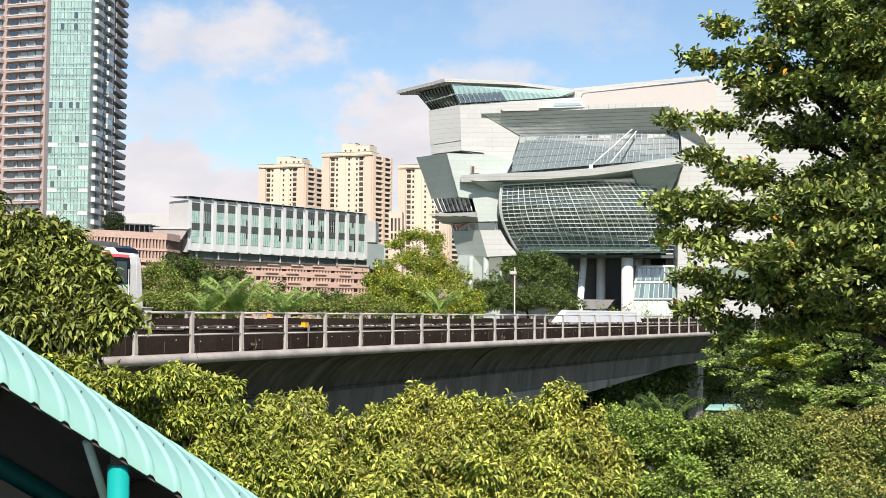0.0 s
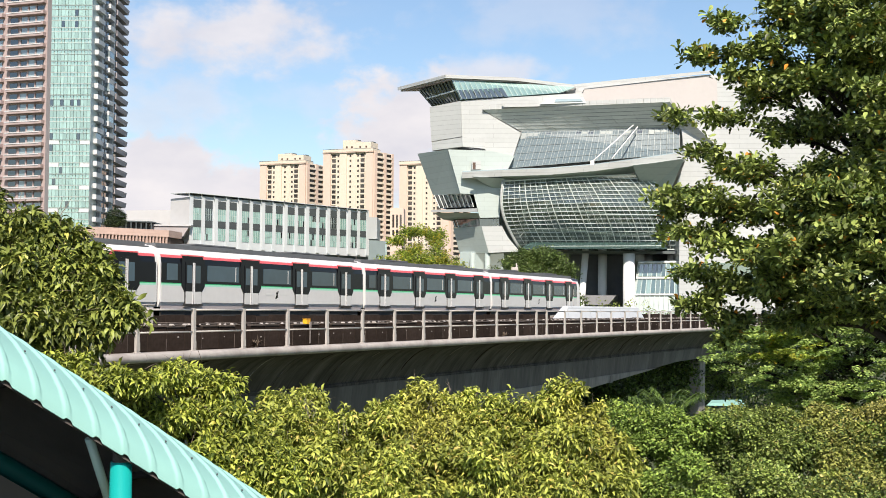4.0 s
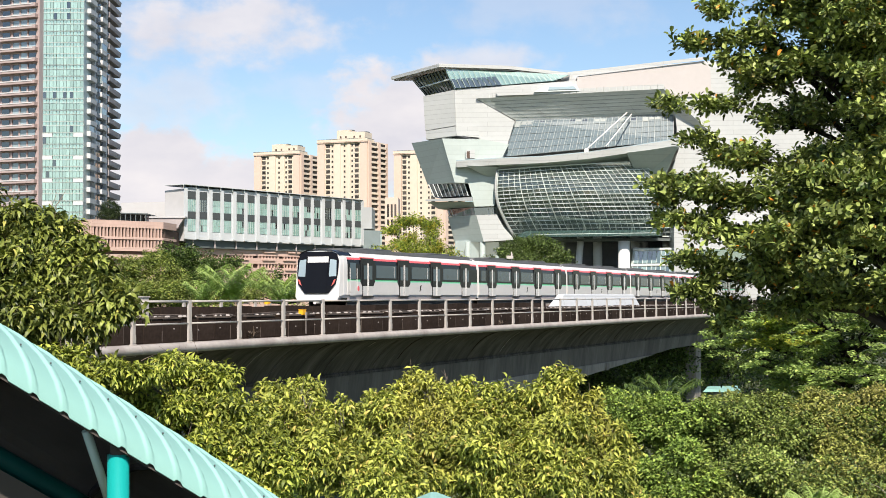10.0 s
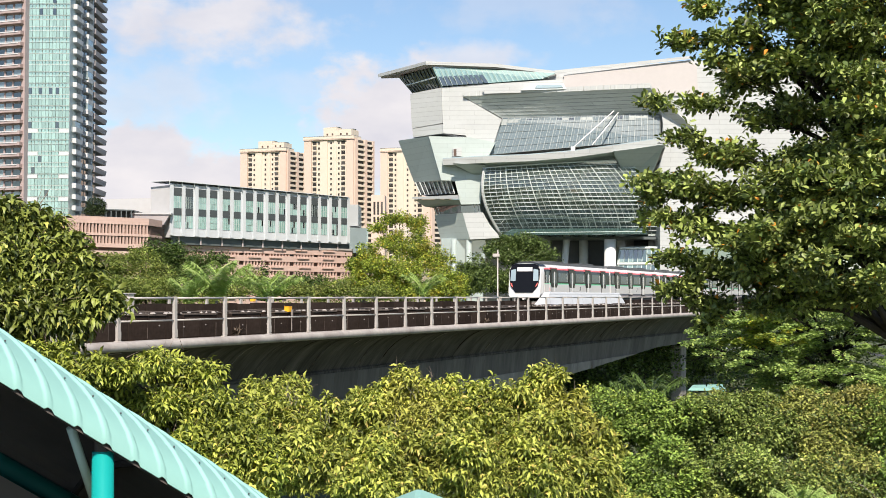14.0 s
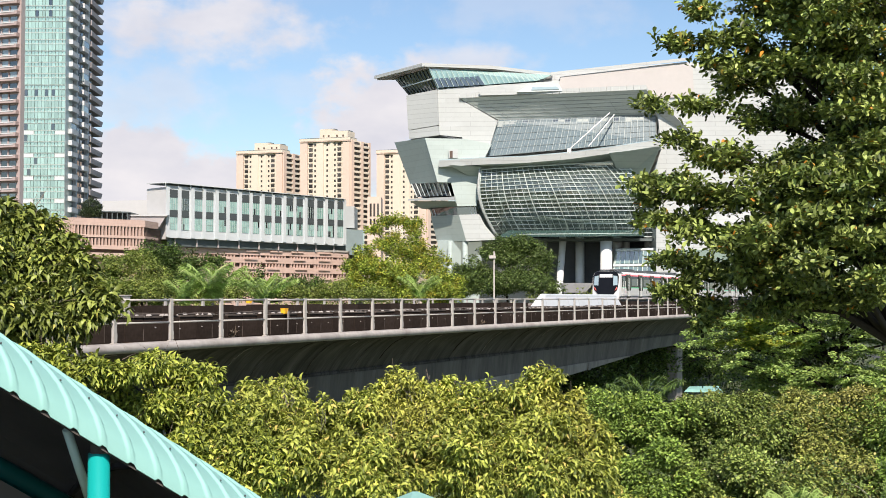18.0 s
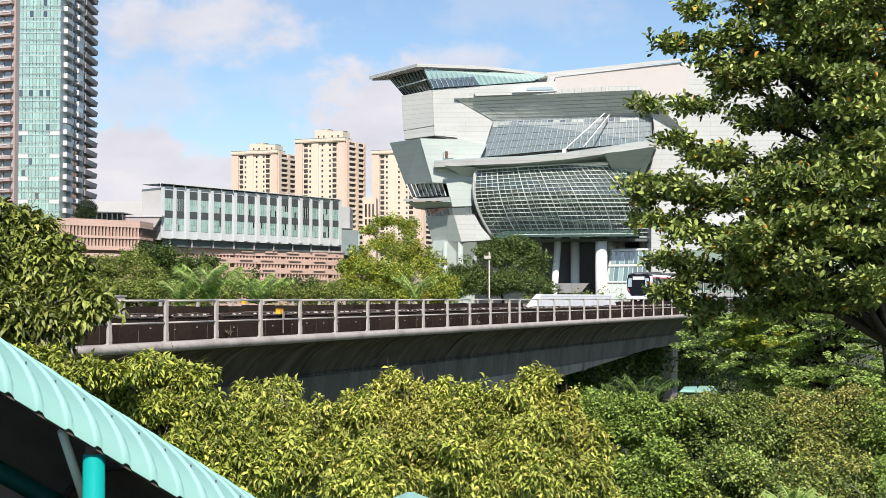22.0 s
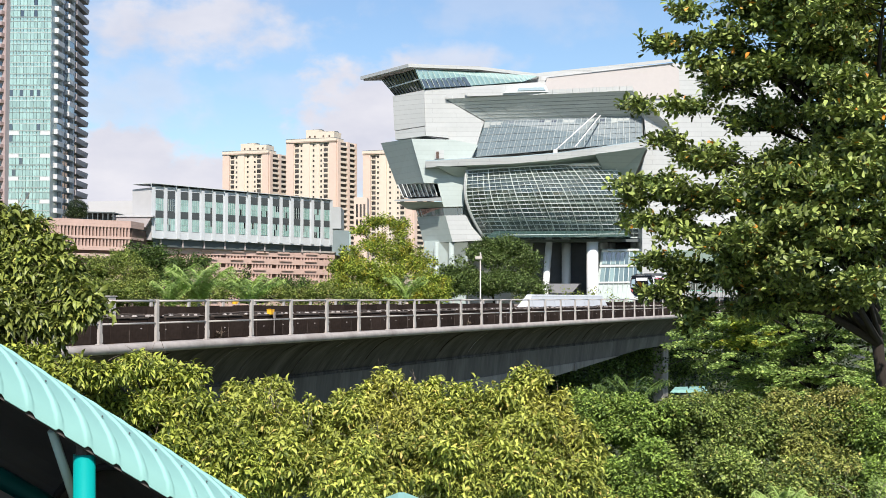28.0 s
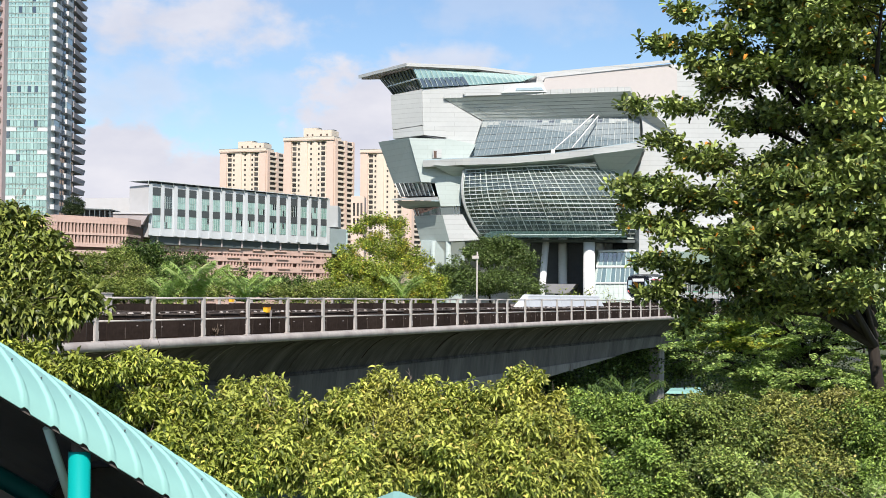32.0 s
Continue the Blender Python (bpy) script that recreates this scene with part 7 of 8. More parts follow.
lp = thing("street_lamp", (5.96, 180.00, 0), "slim pale street lamp with box heads", "lamp")
part("pole", G().tube((5.96, 180.00, 0), (5.97, 180.00, 19.19), 0.12, 0.08, 10), RAILING, lp, smooth=True)
part("lamp_head", G().box(*rb((5.75, 180.00, 18.44), 0.9, 0.5, 0.45)), RAILING, lp, bevel=0.05)
part("lamp_arm", G().tube((5.97, 180.00, 18.67), (6.12, 180.00, 18.89), 0.08, n=6), RAILING, lp)

# ---- under and beside the viaduct, far end ----
sh = thing("walkway_shelter", (28.56, 150.00, 0), "pale teal roof of a covered walkway", "shelter")
part("roof_sheet", G().hexa([(25.74, 150.00, 2.72), (30.08, 150.00, 2.66), (31.38, 158.00, 2.23), (27.46, 158.00, 2.30)], [(26.06, 150.00, 3.03), (29.90, 150.00, 2.90), (31.12, 158.00, 2.89), (27.73, 158.00, 2.82)]), ROOF_TEAL, sh)
for p in ((26.35, 151.00, 2.71), (29.85, 151.00, 2.71), (28.29, 152.00, 2.64)):
    part("post", G().tube((p[0], p[1], 0), p, 0.09, n=8), POST_TEAL, sh)


def flat_sprays(count, x0, x1, z0, z1):
    """Leaf places on flat sprays that reach out from the trunk in layers."""
    P, O, mids = [], [], []
    while len(mids) < count:
        z = rng.uniform(8.6, 13.2)
        left = 13.6 - 3.2 * math.sin(math.pi * min(1.0, max(0.0, (12.8 - z) / 3.1)) ** 1.1)
        c = np.array((left + (21.5 - left) * rng.random(), rng.uniform(57.8, 61.6), z))
        if not (x0 < c[0] < x1 and z0 < z < z1):
            continue
        d = np.array((c[0] - 17.3, c[1] - 63.0, 0.0))
        d = d / np.linalg.norm(d) + rng.normal(0, 0.4, 3) * (1, 1, 0.15)
        d /= np.linalg.norm(d)
        sd = np.array((-d[1], d[0], rng.normal(0, 0.15)))
        ln = rng.uniform(0.9, 1.8)
        mids.append((*c, ln * 0.4, ln * 0.3, 0.08))
        for j in range(26):
            u = j / 25
            q = c + d * ln * (u - 0.5) + np.array((0, 0, 0.22 * u - 0.34 * u * u))
            half = ln * 0.26 * math.sin(math.pi * (0.15 + 0.8 * u))
            for w in (sd * 0.8 + d * 0.7, d * 0.7 - sd * 0.8):
                for k in (0.25, 0.6, 1.0):
                    P.append(q + w * half * k), O.append(w)
    P = np.array(P)
    return (P + rng.normal(0, 0.035, P.shape), np.array(O)), mids


sprays, boughs = flat_sprays(420, 0, 30, 0, 20)
young = flat_sprays(34, 12.2, 14.9, 10.9, 12.3)[0]
# dark foliage mass behind the sprays, shade between boughs put into colour
shade_lobes = [(16.2 + rng.uniform(-1, 1), 63.0, 7.9 + 0.6 * k, 4.2, 1.2, 0.6) for k in range(8)]
ft = tree("feathery_tree", "feathery green tree with layered boughs at the hedge", (17.32, 63.00, 0), boughs,
     0, 0.14, LEAF_FAR, LEAF_BOUGH, 0.3, "", 0.05, 0.3, limbs=40, flat=0.1, fill=22000, fill_lobes=shade_lobes, fill_mat=LEAF_FEATHER, points=sprays)
ob = new("young_foliage", leaf_mesh("young_foliage", young[0] - np.array((17.32, 63.0, 0)), young[1], 0.16, LEAF_FAR, LEAF_YELLOW, 0.05, 0.3, 0.1))
ob.parent = ft
tagged(ob, "yellow-green young sprays", kind="stuff")


def hedge_shrub(leafage, *lob):
    """One shrub of the tall hedge, clump by clump."""
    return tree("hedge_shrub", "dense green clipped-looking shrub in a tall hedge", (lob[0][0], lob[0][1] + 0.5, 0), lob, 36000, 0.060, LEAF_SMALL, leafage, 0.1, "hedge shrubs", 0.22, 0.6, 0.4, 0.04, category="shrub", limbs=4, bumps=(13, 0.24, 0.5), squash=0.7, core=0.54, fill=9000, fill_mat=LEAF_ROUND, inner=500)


hedge_shrub(LEAF_HEDGE, (3.85, 22.40, 11.05, 0.46, 0.37, 0.33), (4.77, 22.40, 11.07, 0.46, 0.37, 0.33), (4.33, 22.50, 11.08, 0.42, 0.34, 0.32))
hedge_shrub(LEAF_FRESH, (2.41, 22.00, 10.68, 0.68, 0.55, 0.73), (2.00, 21.50, 10.30, 0.53, 0.43, 0.71), (2.58, 22.60, 11.08, 0.56, 0.45, 0.42), (2.64, 20.90, 10.12, 0.69, 0.55, 0.52))
hedge_shrub(LEAF_FRESH, (3.32, 22.00, 10.86, 0.68, 0.55, 0.59), (3.24, 20.90, 10.20, 0.78, 0.62, 0.65), (3.14, 22.60, 11.16, 0.42, 0.34, 0.21))
hedge_shrub(LEAF_HEDGE, (4.23, 22.00, 10.83, 0.73, 0.58, 0.64), (4.19, 20.90, 10.17, 0.78, 0.62, 0.61), (4.16, 22.60, 11.06, 0.56, 0.45, 0.21))
hedge_shrub(LEAF_HEDGE, (5.14, 22.00, 10.77, 0.77, 0.62, 0.64), (4.96, 20.90, 10.12, 0.78, 0.62, 0.61), (5.00, 22.60, 11.22, 0.56, 0.45, 0.28))
hedge_shrub(LEAF_OLIVE, (6.05, 22.00, 10.77, 0.77, 0.62, 0.64), (5.74, 20.90, 10.12, 0.78, 0.62, 0.61), (5.94, 22.60, 11.18, 0.56, 0.45, 0.28), (6.68, 22.60, 11.27, 0.52, 0.41, 0.26))
hedge_shrub(LEAF_FRESH, (6.95, 22.00, 10.77, 0.77, 0.62, 0.73), (6.68, 20.90, 10.12, 0.78, 0.62, 0.61), (7.43, 22.60, 11.22, 0.56, 0.45, 0.33), (7.77, 22.00, 10.50, 0.82, 0.66, 0.91))

tree("hedge_shrub", "low shrub with bright yellow-green leaf tips", (2.40, 19.40, 0), [(2.41, 19.40, 10.08, 0.34, 0.27, 0.11), (2.69, 19.40, 10.06, 0.24, 0.19, 0.10), (3.84, 19.40, 10.08, 0.20, 0.16, 0.08)], 1500, 0.075, LEAF_LONG, LEAF_NEAR, 0.05, "hedge shrubs", 0.18, 0.22, 0.5, 0.03, 9, category="shrub", limbs=3, fan=True)

pale = thing("shrub", (6.15, 19.30, 0), "pale twiggy shrub with thin arching stems before the hedge", "shrub")
tips, ways = [], []
for k in range(11):
    a = rng.uniform(0, 6.28)
    d = Vector((math.cos(a) * rng.uniform(0.2, 0.5), math.sin(a) * 0.2, 0))
    root = Vector((6.15, 19.30, 0)) + d * 0.2
    arch = [root, root + Vector((0, 0, 9.85))] + [Vector((6.15, 19.30, 9.85)) + d * q * 1.1 + Vector((0, 0, 0.95 * q - 0.42 * q * q)) for q in (0.25, 0.5, 0.75, 1.0, 1.2)]
    part("stem", G().path(arch, [0.02, 0.014, 0.010, 0.009, 0.007, 0.006, 0.004], 5), BARK_PALE, pale, smooth=True)
    for q in arch[2:]:
        for j in range(14):
            tips.append(np.array(q) + rng.normal(0, 0.04, 3)), ways.append(rng.normal(0, 1, 3) + np.array((0, 0, 0.5)))
ob = new("foliage", leaf_mesh("foliage", np.array(tips) - np.array((6.15, 19.30, 0)), np.array(ways), 0.075, LEAF_SLIM, LEAF_PALM, 0.1, 0.4))
ob.parent = pale
tagged(ob, kind="stuff")

# ---- large almond tree ----
# boughs of the almond tree, tier by tier
almond = []
almond += [(6.29, 27.60, 19.25, 0.63, 0.50, 0.32), (7.44, 28.00, 19.66, 1.04, 0.84, 0.44), (8.76, 28.50, 19.90, 0.94, 0.76, 0.71), (6.80, 28.00, 20.01, 0.58, 0.46, 0.35), (7.43, 28.00, 18.78, 1.65, 1.32, 0.56), (5.19, 27.60, 18.83, 0.43, 0.35, 0.14), (5.94, 27.60, 18.35, 0.65, 0.52, 0.33)]   # crown top
almond += [(5.23, 27.50, 18.19, 0.49, 0.39, 0.17), (4.62, 27.30, 18.08, 0.29, 0.24, 0.11), (5.51, 27.50, 17.78, 0.55, 0.44, 0.23), (6.34, 27.60, 17.89, 0.63, 0.50, 0.37), (5.93, 27.60, 17.42, 0.81, 0.65, 0.31), (7.54, 28.00, 17.72, 1.31, 1.05, 0.62), (8.98, 28.50, 18.28, 1.00, 0.80, 1.36), (5.18, 27.30, 16.86, 0.64, 0.52, 0.15), (4.00, 27.00, 16.84, 0.48, 0.38, 0.09)]   # upper boughs
almond += [(6.41, 27.70, 16.63, 0.98, 0.78, 0.41), (8.31, 28.30, 16.65, 1.10, 0.88, 0.68), (4.56, 27.00, 16.14, 0.48, 0.38, 0.17), (5.54, 27.40, 15.85, 0.91, 0.73, 0.31), (7.17, 28.00, 15.73, 1.21, 0.97, 0.44), (8.71, 28.50, 15.54, 0.90, 0.72, 0.63), (3.74, 26.80, 15.26, 0.42, 0.34, 0.14), (4.44, 27.00, 15.13, 0.68, 0.55, 0.21), (5.71, 27.20, 14.98, 0.96, 0.77, 0.30), (7.29, 27.60, 14.77, 1.19, 0.95, 0.38), (10.32, 29.00, 16.31, 1.25, 1.00, 3.00)]   # middle boughs
almond += [(8.67, 28.00, 14.57, 0.88, 0.71, 0.44), (4.10, 27.00, 14.57, 0.53, 0.42, 0.17), (5.11, 27.00, 14.29, 0.95, 0.76, 0.26), (6.50, 27.20, 14.13, 1.06, 0.85, 0.33), (8.02, 27.40, 13.97, 1.18, 0.94, 0.40), (4.51, 26.80, 13.78, 0.48, 0.38, 0.14), (4.12, 26.80, 13.78, 0.33, 0.27, 0.16), (5.03, 26.90, 13.61, 0.56, 0.45, 0.20), (6.11, 27.00, 13.78, 0.67, 0.54, 0.20)]   # lower boughs
almond += [(5.66, 27.00, 13.50, 0.95, 0.76, 0.30), (7.03, 27.10, 13.39, 1.17, 0.93, 0.35), (8.47, 27.40, 13.23, 0.86, 0.69, 0.37), (4.51, 26.80, 13.22, 0.42, 0.34, 0.14), (5.17, 26.80, 12.83, 0.52, 0.42, 0.13), (6.44, 27.00, 12.83, 0.95, 0.76, 0.26), (4.17, 26.80, 13.11, 0.33, 0.27, 0.17), (4.62, 26.80, 13.33, 0.40, 0.32, 0.17), (4.89, 26.80, 12.94, 0.42, 0.34, 0.14), (7.48, 27.30, 13.11, 0.79, 0.63, 0.25)]   # drooping boughs
almond += [(7.73, 27.20, 13.0, 0.86, 0.69, 0.2), (4.93, 26.70, 12.44, 0.13, 0.11, 0.08)]   # lowest sprays
almond_heart = [(8.2 + 0.35 * (k % 2), 29.3, 13.5 + 0.95 * k, 1.6, 0.9, 0.42) for k in range(9)] + [(10.4, 29.6, 13.2 + 1.7 * k, 1.6, 1.2, 1.1) for k in range(3)]
almond += [(8.3, 26.4, 15.95, 1.2, 0.8, 0.16), (8.0, 26.2, 15.2, 1.3, 0.8, 0.20), (7.3, 26.0, 14.2, 1.2, 0.8, 0.25), (8.8, 26.2, 14.5, 1.0, 0.8, 0.25), (6.2, 25.7, 14.9, 0.9, 0.7, 0.13), (7.2, 25.5, 15.5, 1.0, 0.7, 0.13), (5.6, 25.6, 14.0, 0.8, 0.7, 0.13), (8.2, 25.8, 16.8, 0.9, 0.7, 0.14), (7.4, 26.2, 18.0, 0.9, 0.7, 0.16), (8.6, 26.2, 18.9, 0.9, 0.7, 0.2), (6.8, 25.7, 13.3, 0.9, 0.7, 0.14), (7.3, 24.6, 16.4, 0.8, 0.5, 0.14), (7.9, 24.6, 15.8, 0.8, 0.5, 0.14), (6.5, 24.8, 15.3, 0.8, 0.5, 0.13), (7.3, 24.6, 17.05, 0.6, 0.5, 0.14), (6.9, 24.5, 18.2, 0.6, 0.5, 0.14), (7.6, 24.2, 15.35, 0.6, 0.45, 0.15), (7.0, 24.2, 15.0, 0.6, 0.45, 0.15), (7.7, 24.2, 14.6, 0.6, 0.45, 0.15), (6.4, 23.9, 14.5, 0.6, 0.4, 0.13), (7.2, 23.7, 14.1, 0.6, 0.4, 0.13), (6.2, 23.7, 13.7, 0.55, 0.4, 0.12), (7.3, 23.4, 13.4, 0.55, 0.4, 0.12), (5.4, 24.2, 14.2, 0.5, 0.4, 0.12)]   # sunlit boughs towards the viewer
almond += [(4.45, 27.0, 18.1, 0.45, 0.3, 0.14), (4.95, 27.0, 18.75, 0.45, 0.3, 0.16), (5.0, 26.7, 12.6, 0.4, 0.3, 0.12), (4.3, 27.0, 15.35, 0.6, 0.4, 0.2), (5.0, 27.0, 15.0, 0.6, 0.4, 0.2), (4.6, 27.0, 14.6, 0.55, 0.4, 0.18), (5.2, 27.0, 15.7, 0.6, 0.4, 0.18), (3.95, 27.0, 14.95, 0.4, 0.3, 0.14)]   # outlying sprigs
almond += [(rng.uniform(6.0, 8.7), rng.uniform(25.8, 26.8), 13.1 + 0.44 * k, rng.uniform(0.7, 1.0), 0.7, rng.uniform(0.14, 0.22)) for k in range(15)]
almond = [(x, y - 0.5 * ry, z, rx, ry * 1.6, rz * 0.82) for x, y, z, rx, ry, rz in almond]
tree("almond_tree", "large dark green sea-almond tree with a few orange leaves", (10.15, 29.60, 0),
     almond,
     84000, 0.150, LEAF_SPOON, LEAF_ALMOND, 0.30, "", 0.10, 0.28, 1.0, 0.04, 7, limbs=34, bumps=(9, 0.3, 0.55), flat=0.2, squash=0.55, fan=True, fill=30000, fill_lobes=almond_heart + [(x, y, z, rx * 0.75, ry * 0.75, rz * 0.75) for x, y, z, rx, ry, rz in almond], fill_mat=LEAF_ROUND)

# ---- mango-like trees in front ----
tree("broadleaf_tree", "leafy deep green tree crown beside the shelter roof", (-5.04, 16.50, 0),
     [(-5.34, 16.30, 13.97, 0.41, 0.32, 0.37), (-4.98, 16.20, 13.86, 0.32, 0.26, 0.34), (-5.88, 16.50, 13.88, 0.68, 0.55, 0.55), (-4.71, 16.20, 13.56, 0.30, 0.24, 0.30), (-4.75, 16.20, 13.81, 0.23, 0.18, 0.24), (-4.47, 16.10, 13.49, 0.24, 0.19, 0.24), (-5.24, 15.90, 13.48, 0.40, 0.32, 0.36), (-5.30, 15.90, 13.05, 0.40, 0.32, 0.36), (-4.28, 16.00, 13.19, 0.21, 0.17, 0.17), (-4.90, 16.00, 13.35, 0.53, 0.42, 0.40), (-4.50, 16.00, 13.24, 0.33, 0.27, 0.32), (-5.00, 15.90, 12.92, 0.59, 0.47, 0.40), (-4.17, 15.90, 12.95, 0.32, 0.25, 0.26), (-4.52, 15.80, 12.73, 0.44, 0.37, 0.23), (-3.98, 16.00, 12.89, 0.19, 0.15, 0.13), (-5.69, 16.00, 12.52, 0.86, 0.69, 0.60)],
     15500, 0.148, LEAF_LONG, LEAF_DEEP, 0.12, "trees in front", 0.2, 0.2, 0.5, 0.03, 9, bumps=(10, 0.3, 0.52), squash=0.6, fan=True, inner=500, core=0.55, fill=9000)
tree("broadleaf_tree", "leafy yellow-green tree crown with drooping leaves below the viaduct", (-3.28, 16.50, 0),
     [(-3.85, 16.00, 11.92, 0.36, 0.30, 0.30), (-3.40, 15.90, 11.75, 0.32, 0.26, 0.26), (-4.20, 15.90, 12.08, 0.30, 0.24, 0.22), (-4.55, 15.20, 12.39, 0.35, 0.28, 0.11), (-4.11, 15.20, 12.21, 0.35, 0.28, 0.16), (-3.72, 15.40, 12.17, 0.29, 0.23, 0.14), (-3.52, 15.80, 12.25, 0.26, 0.21, 0.13), (-3.50, 16.80, 12.11, 0.42, 0.33, 0.26), (-3.11, 16.60, 11.99, 0.41, 0.33, 0.26), (-3.62, 16.40, 11.59, 0.48, 0.38, 0.34), (-2.90, 16.20, 11.58, 0.47, 0.38, 0.40), (-3.09, 15.80, 11.19, 0.59, 0.47, 0.39), (-2.37, 15.80, 11.25, 0.52, 0.42, 0.46)],
     22000, 0.104, LEAF_LONG, LEAF_MIDDLE, 0.12, "trees in front", 0.2, 0.22, 0.5, 0.03, 9, bumps=(14, 0.27, 0.44), squash=0.7, fan=True, inner=700, core=0.55, fill=14000)
mt = tree("broadleaf_tree", "broad yellow-green tree crown with drooping leaves below the viaduct", (-1.14, 17.00, 0),
     [(-1.08, 16.70, 11.40, 0.42, 0.34, 0.40), (-0.20, 16.80, 11.38, 0.45, 0.36, 0.42), (-2.00, 16.60, 11.36, 0.42, 0.34, 0.38), (-1.95, 16.20, 11.05, 0.45, 0.36, 0.40), (-2.27, 17.50, 11.70, 0.47, 0.38, 0.35), (-2.48, 17.00, 11.40, 0.42, 0.34, 0.39), (-1.57, 17.00, 11.41, 0.49, 0.39, 0.39), (-1.64, 16.30, 11.00, 0.68, 0.54, 0.47), (-2.37, 15.80, 10.93, 0.59, 0.47, 0.46), (-1.03, 17.40, 11.65, 0.43, 0.35, 0.27), (-0.61, 17.60, 11.76, 0.44, 0.35, 0.36), (-0.13, 17.40, 11.75, 0.40, 0.32, 0.32), (-0.64, 16.60, 11.23, 0.69, 0.55, 0.48), (-0.88, 16.00, 10.84, 0.73, 0.58, 0.46), (-2.09, 17.80, 11.84, 0.22, 0.18, 0.15)],
     38000, 0.098, LEAF_LONG, LEAF_NEAR, 0.12, "trees in front", 0.2, 0.22, 0.5, 0.03, 9, bumps=(14, 0.27, 0.44), squash=0.7, fan=True, inner=700, core=0.55, fill=14000)
spots = np.array([(-1.98, 16.75, 11.72), (-1.55, 16.6, 11.45), (-0.75, 16.3, 11.35), (-0.45, 16.9, 11.75)])
twigs = np.repeat(spots, (26, 12, 12, 10), 0) + rng.normal(0, 0.07, (60, 3))
ob = new("dry_twig_mass", leaf_mesh("dry_twig_mass", twigs - np.array((-1.14, 17.0, 0)), np.repeat(np.array([[0, -0.4, 1.0]]), 60, 0), 0.26, TWIG, BARK_PALE, -0.5, 0.5))
ob.parent = mt
tagged(ob, "pale leafless twigs", kind="stuff")
tree("broadleaf_tree", "broad yellow-green tree crown with a pointed shoot", (0.81, 17.00, 0),
     [(0.62, 16.10, 10.74, 0.50, 0.40, 0.46), (0.31, 17.20, 11.59, 0.39, 0.31, 0.32), (0.67, 17.00, 11.46, 0.42, 0.34, 0.39), (1.14, 17.20, 11.81, 0.32, 0.26, 0.30), (1.18, 17.20, 12.03, 0.13, 0.10, 0.14), (1.52, 17.00, 11.47, 0.35, 0.28, 0.32), (0.99, 16.50, 11.24, 0.62, 0.49, 0.48), (1.70, 16.70, 11.15, 0.35, 0.28, 0.29), (0.24, 16.20, 11.01, 0.67, 0.54, 0.54), (1.29, 16.00, 10.84, 0.60, 0.48, 0.40), (1.84, 16.50, 10.84, 0.24, 0.19, 0.27)],
     32000, 0.098, LEAF_LONG, LEAF_NEAR, 0.12, "trees in front", 0.2, 0.22, 0.5, 0.03, 9, bumps=(14, 0.27, 0.44), squash=0.7, fan=True, inner=700, core=0.55, fill=14000)


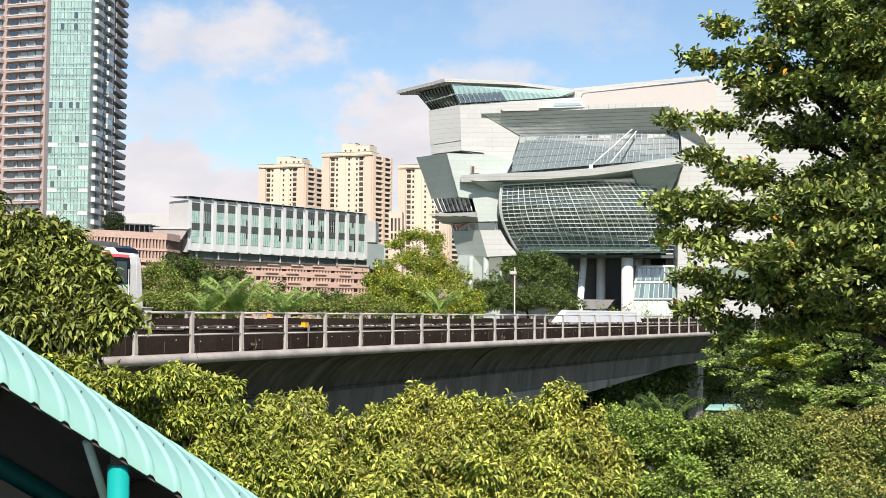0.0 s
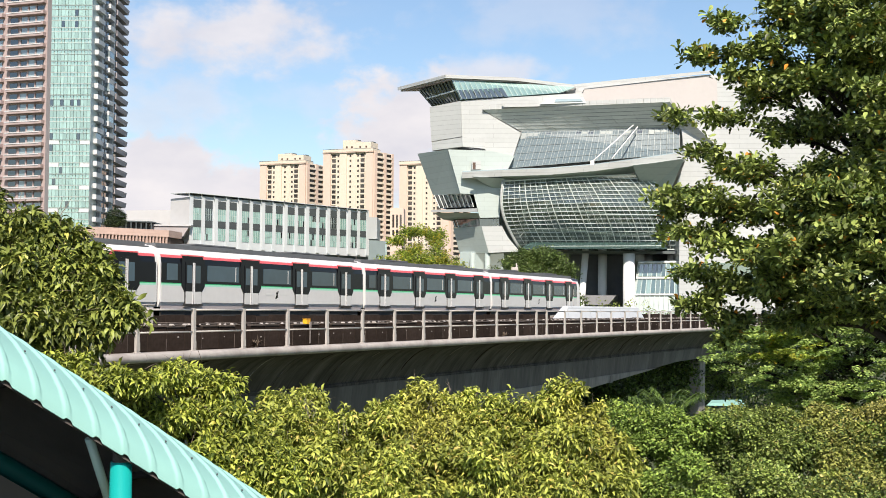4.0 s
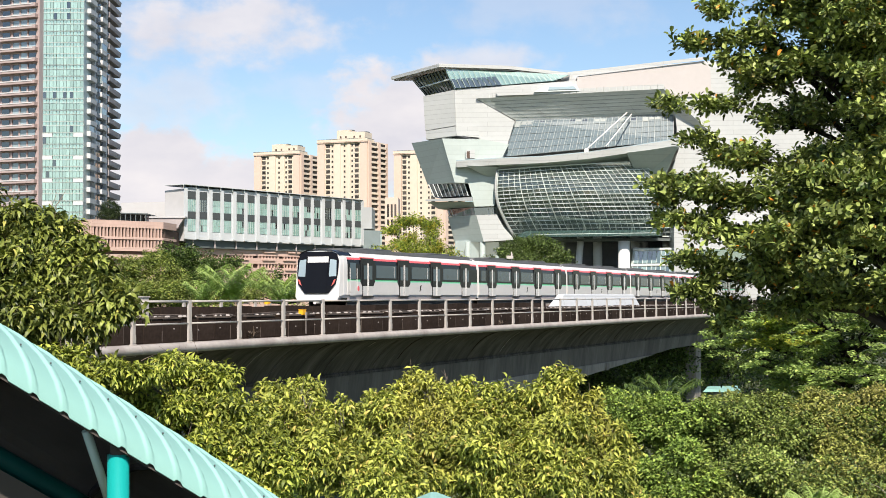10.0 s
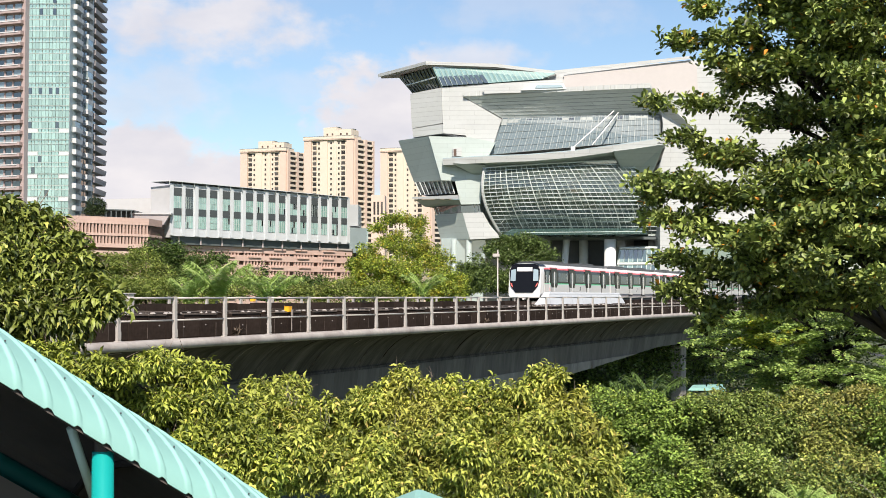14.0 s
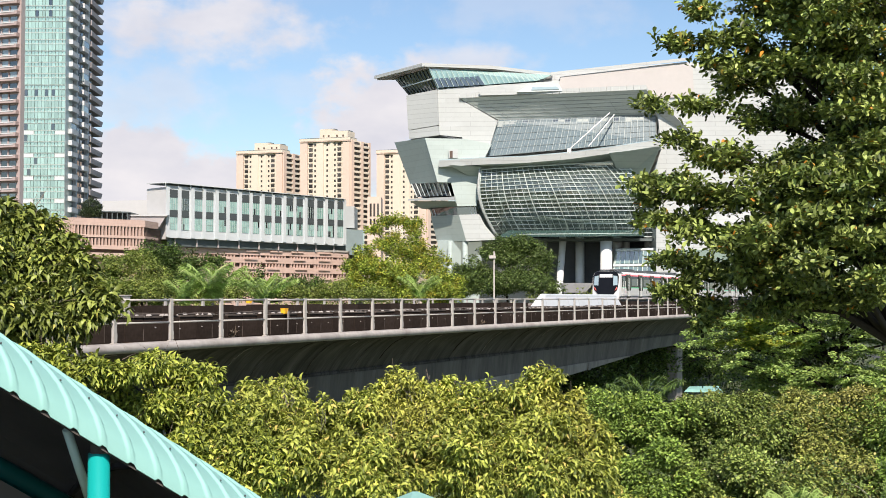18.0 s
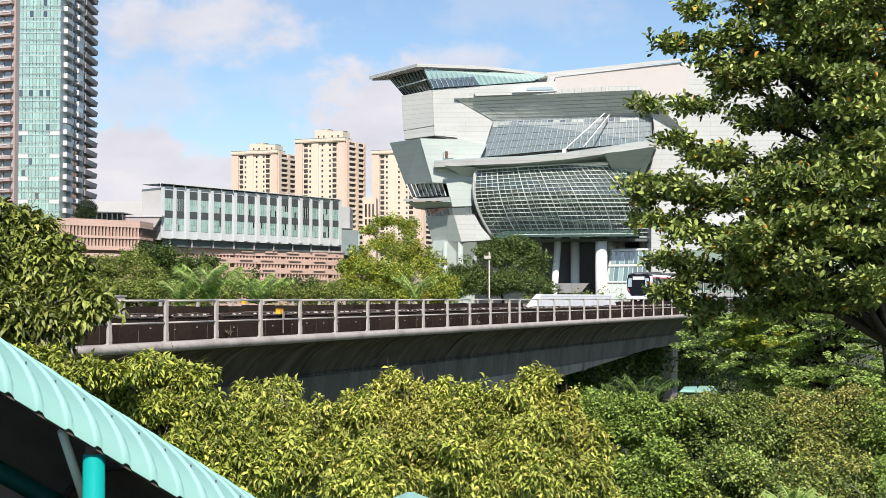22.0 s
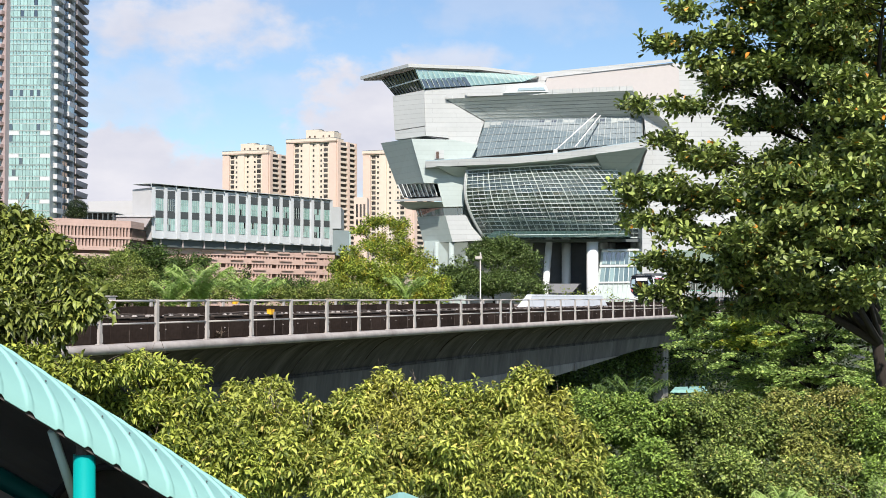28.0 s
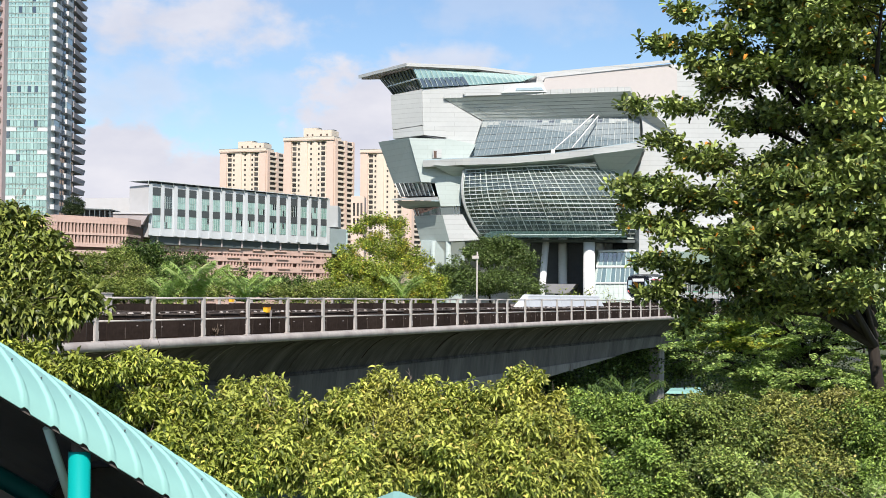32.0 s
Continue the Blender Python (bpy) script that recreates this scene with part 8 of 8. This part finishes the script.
# ---- stair shelter roof beside the viewer ----
def build_shelter():
    E0 = Vector((-2.43, 7.50, 12.50))
    E1 = Vector((-1.60, 8.20, 11.82))
    ax = (E1 - E0).normalized()
    across = Vector((-ax.y, ax.x, 0)).normalized()
    t = thing("stair_shelter", (E0.x, E0.y, 0), "curved pale teal corrugated roof over a stairway", "shelter")
    pitch, half, rise = 0.21, 1.6, 0.52
    run0, run1 = -3.2, 4.2

    def skin(run, phi, lift):
        return E0 + ax * run + across * (half * (1 - math.cos(phi))) + Vector((0, 0, rise * math.sin(phi) + lift))
    n_sheet = int((run1 - run0) / (pitch * 3))
    for s in range(n_sheet):
        g = G()
        steps, cols = 20, 72
        a = run0 + s * pitch * 3
        idx = {}
        for lay in (0, 1):
            for i in range(cols + 1):
                r = a + pitch * 3 * i / cols
                u = (i / cols * 3) % 1.0
                rib = 0.020 * max(0.0, min(1.0, (0.15 - abs(u - 0.5)) / (0.10 if u < 0.5 else 0.04)))
                for j in range(steps + 1):
                    idx[lay, i, j] = len(g.v)
                    g.v.append(tuple(skin(r, math.pi * j / steps, rib - 0.006 * lay)))
        for i in range(cols):
            for j in range(steps):
                g.f.append((idx[0, i, j], idx[0, i + 1, j], idx[0, i + 1, j + 1], idx[0, i, j + 1]))
                g.f.append((idx[1, i, j], idx[1, i, j + 1], idx[1, i + 1, j + 1], idx[1, i + 1, j]))
            for j in (0, steps):
                g.f.append((idx[0, i, j], idx[1, i, j], idx[1, i + 1, j], idx[0, i + 1, j]))
        part("roof_sheet", g, ROOF_TEAL, t, "pale teal ribbed metal sheet", smooth=True)
    # fixing screws on the ribs
    for s in range(int((run1 - run0) / pitch)):
        for phi in (0.5,):
            c = skin(run0 + (s + 0.5) * pitch, phi, 0.026)
            part("screw", G().tube(c, c + Vector((0, -0.003, 0.010)), 0.0055, n=7), FRAME_DARK, t)
    # flashing tucked under the eave, its shadow line put into the dark colour
    part("eave_flashing", G().hexa([skin(run0, 0.0, -0.012) + across * 0.012, skin(run1, 0.0, -0.012) + across * 0.012, skin(run1, 0.0, -0.012) + across * 0.03, skin(run0, 0.0, -0.012) + across * 0.03],
                                   [skin(run0, 0.0, 0.026) + across * 0.03, skin(run1, 0.0, 0.026) + across * 0.03, skin(run1, 0.0, 0.026) + across * 0.05, skin(run0, 0.0, 0.026) + across * 0.05]), ROOF_UNDER, t)
    # dark lining, purlins and edge gutter beneath
    lin = G()
    for i in range(13):
        for j in range(19):
            lin.v.append(tuple(skin(run0 + (run1 - run0) * i / 12, 0.12 + (math.pi - 0.24) * j / 18, -0.035)))
    for i in range(12):
        for j in range(18):
            lin.f.append((i * 19 + j, i * 19 + j + 1, (i + 1) * 19 + j + 1, (i + 1) * 19 + j))
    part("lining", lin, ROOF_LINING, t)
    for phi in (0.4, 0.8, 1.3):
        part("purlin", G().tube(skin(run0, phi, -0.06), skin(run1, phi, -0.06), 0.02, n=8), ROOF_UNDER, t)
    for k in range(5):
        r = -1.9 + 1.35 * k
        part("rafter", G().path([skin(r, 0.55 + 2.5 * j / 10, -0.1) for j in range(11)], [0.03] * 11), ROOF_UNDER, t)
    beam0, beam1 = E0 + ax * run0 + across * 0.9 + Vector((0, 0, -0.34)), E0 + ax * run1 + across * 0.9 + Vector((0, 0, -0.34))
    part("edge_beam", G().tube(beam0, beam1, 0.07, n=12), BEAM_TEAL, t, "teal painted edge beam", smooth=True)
    top = Vector((-2.04, 7.98, 12.10))
    part("post", G().tube((top.x, top.y, 0.0), top, 0.064, n=20), POST_TEAL, t, "round teal post", smooth=True)
    part("post_cap", G().tube(top, top + Vector((0, 0, 0.07)), 0.05, n=16), ROOF_UNDER, t)
    for k in (-2.2, 2.6):
        q = top + ax * k
        part("post", G().tube((q.x, q.y, 0.0), q, 0.064, n=20), POST_TEAL, t, smooth=True)
    part("brace", G().tube((-2.25, 8.05, 12.23), (-2.16, 8.25, 11.78), 0.028, n=10), BRACE_PALE, t, "pale painted diagonal brace", smooth=True)
    # closed far side and steps below, unseen, added to block light under the roof
    w0, w1 = E0 + ax * run0 + across * (2 * half - 0.06), E0 + ax * run1 + across * (2 * half - 0.06)
    th = across * 0.1
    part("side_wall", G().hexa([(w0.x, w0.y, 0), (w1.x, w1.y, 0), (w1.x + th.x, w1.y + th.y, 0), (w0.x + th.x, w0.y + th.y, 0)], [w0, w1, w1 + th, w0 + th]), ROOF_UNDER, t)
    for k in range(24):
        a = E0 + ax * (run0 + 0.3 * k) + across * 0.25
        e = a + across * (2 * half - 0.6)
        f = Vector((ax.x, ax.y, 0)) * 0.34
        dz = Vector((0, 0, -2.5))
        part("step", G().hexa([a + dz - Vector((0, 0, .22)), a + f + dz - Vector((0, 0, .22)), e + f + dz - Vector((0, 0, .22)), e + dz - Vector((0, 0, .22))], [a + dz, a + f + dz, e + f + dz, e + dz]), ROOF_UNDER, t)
    # added dark infill below the roof, standing for the black shade there
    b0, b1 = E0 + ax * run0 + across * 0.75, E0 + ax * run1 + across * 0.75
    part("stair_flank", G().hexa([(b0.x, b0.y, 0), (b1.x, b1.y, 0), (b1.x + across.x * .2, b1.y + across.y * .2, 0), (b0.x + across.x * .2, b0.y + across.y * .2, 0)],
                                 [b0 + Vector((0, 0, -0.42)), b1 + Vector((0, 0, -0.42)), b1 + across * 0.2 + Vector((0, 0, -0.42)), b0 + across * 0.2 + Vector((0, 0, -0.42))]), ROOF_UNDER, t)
    return t


build_shelter()
tp = thing("shelter_roof", (-0.40, 14.00, 0), "pale teal pitched roof tip of a lower shelter", "shelter")
apex = Vector((-0.36, 14.00, 10.945))
part("roof_sheet", G().hexa([apex + Vector((-1.6, -1.0, -0.8)), apex + Vector((1.6, -1.0, -0.8)), apex + Vector((1.6, 2.0, -0.8)), apex + Vector((-1.6, 2.0, -0.8))],
                            [apex + Vector((-0.03, -0.05, 0)), apex + Vector((0.03, -0.05, 0)), apex + Vector((0.03, 0.6, 0)), apex + Vector((-0.03, 0.6, 0))]), ROOF_TEAL, tp)
for dx in (-1.4, 1.4):
    part("post", G().tube((apex.x + dx, apex.y + 0.5, 0), (apex.x + dx, apex.y + 0.5, apex.z - 0.8), 0.05, n=10), POST_TEAL, tp)

# raised walkway on which the viewer stands
wk = thing("walkway", (0, -2, 0), "plain concrete walkway behind and below the viewer", "walkway", kind="structure")
part("deck", G().box(-6, 6, -4.5, 0.6, 11.1, 11.4), CONCRETE, wk)
for x in (-5, 5):
    part("pier", G().box(x - 0.4, x + 0.4, -3, -2.2, 0, 11.1), CONCRETE, wk)


# ---- motion of the train ----
def motions():
    a = radians(TRACK_TURN)
    u, n = Vector((math.cos(a), math.sin(a), 0)), Vector((-math.sin(a), math.cos(a), 0))
    rows = []
    for t, s in ((0, -82.90), (1, -64.84), (2, -46.88), (3, -29.17), (4, -11.87), (5, 4.93), (6, 21.10), (7, 36.58), (8, 51.29), (9, 65.18), (10, 78.22), (11, 90.38), (12, 101.66), (13, 112.04), (14, 121.54), (15, 130.17), (16, 137.96), (17, 144.93), (18, 151.12), (19, 156.55), (20, 161.26), (21, 165.30), (22, 168.60), (23, 171.00), (24, 172.80), (25, 174.00), (26, 174.70), (27, 175.00), (28, 175.10), (30, 175.10), (32, 175.10)):
        p = u * s + n * FAR_Y
        rows.append((t, pose(p.x, p.y, RAIL_Z, 0, 0, TRACK_TURN)))
    walk(train, rows)


motions()
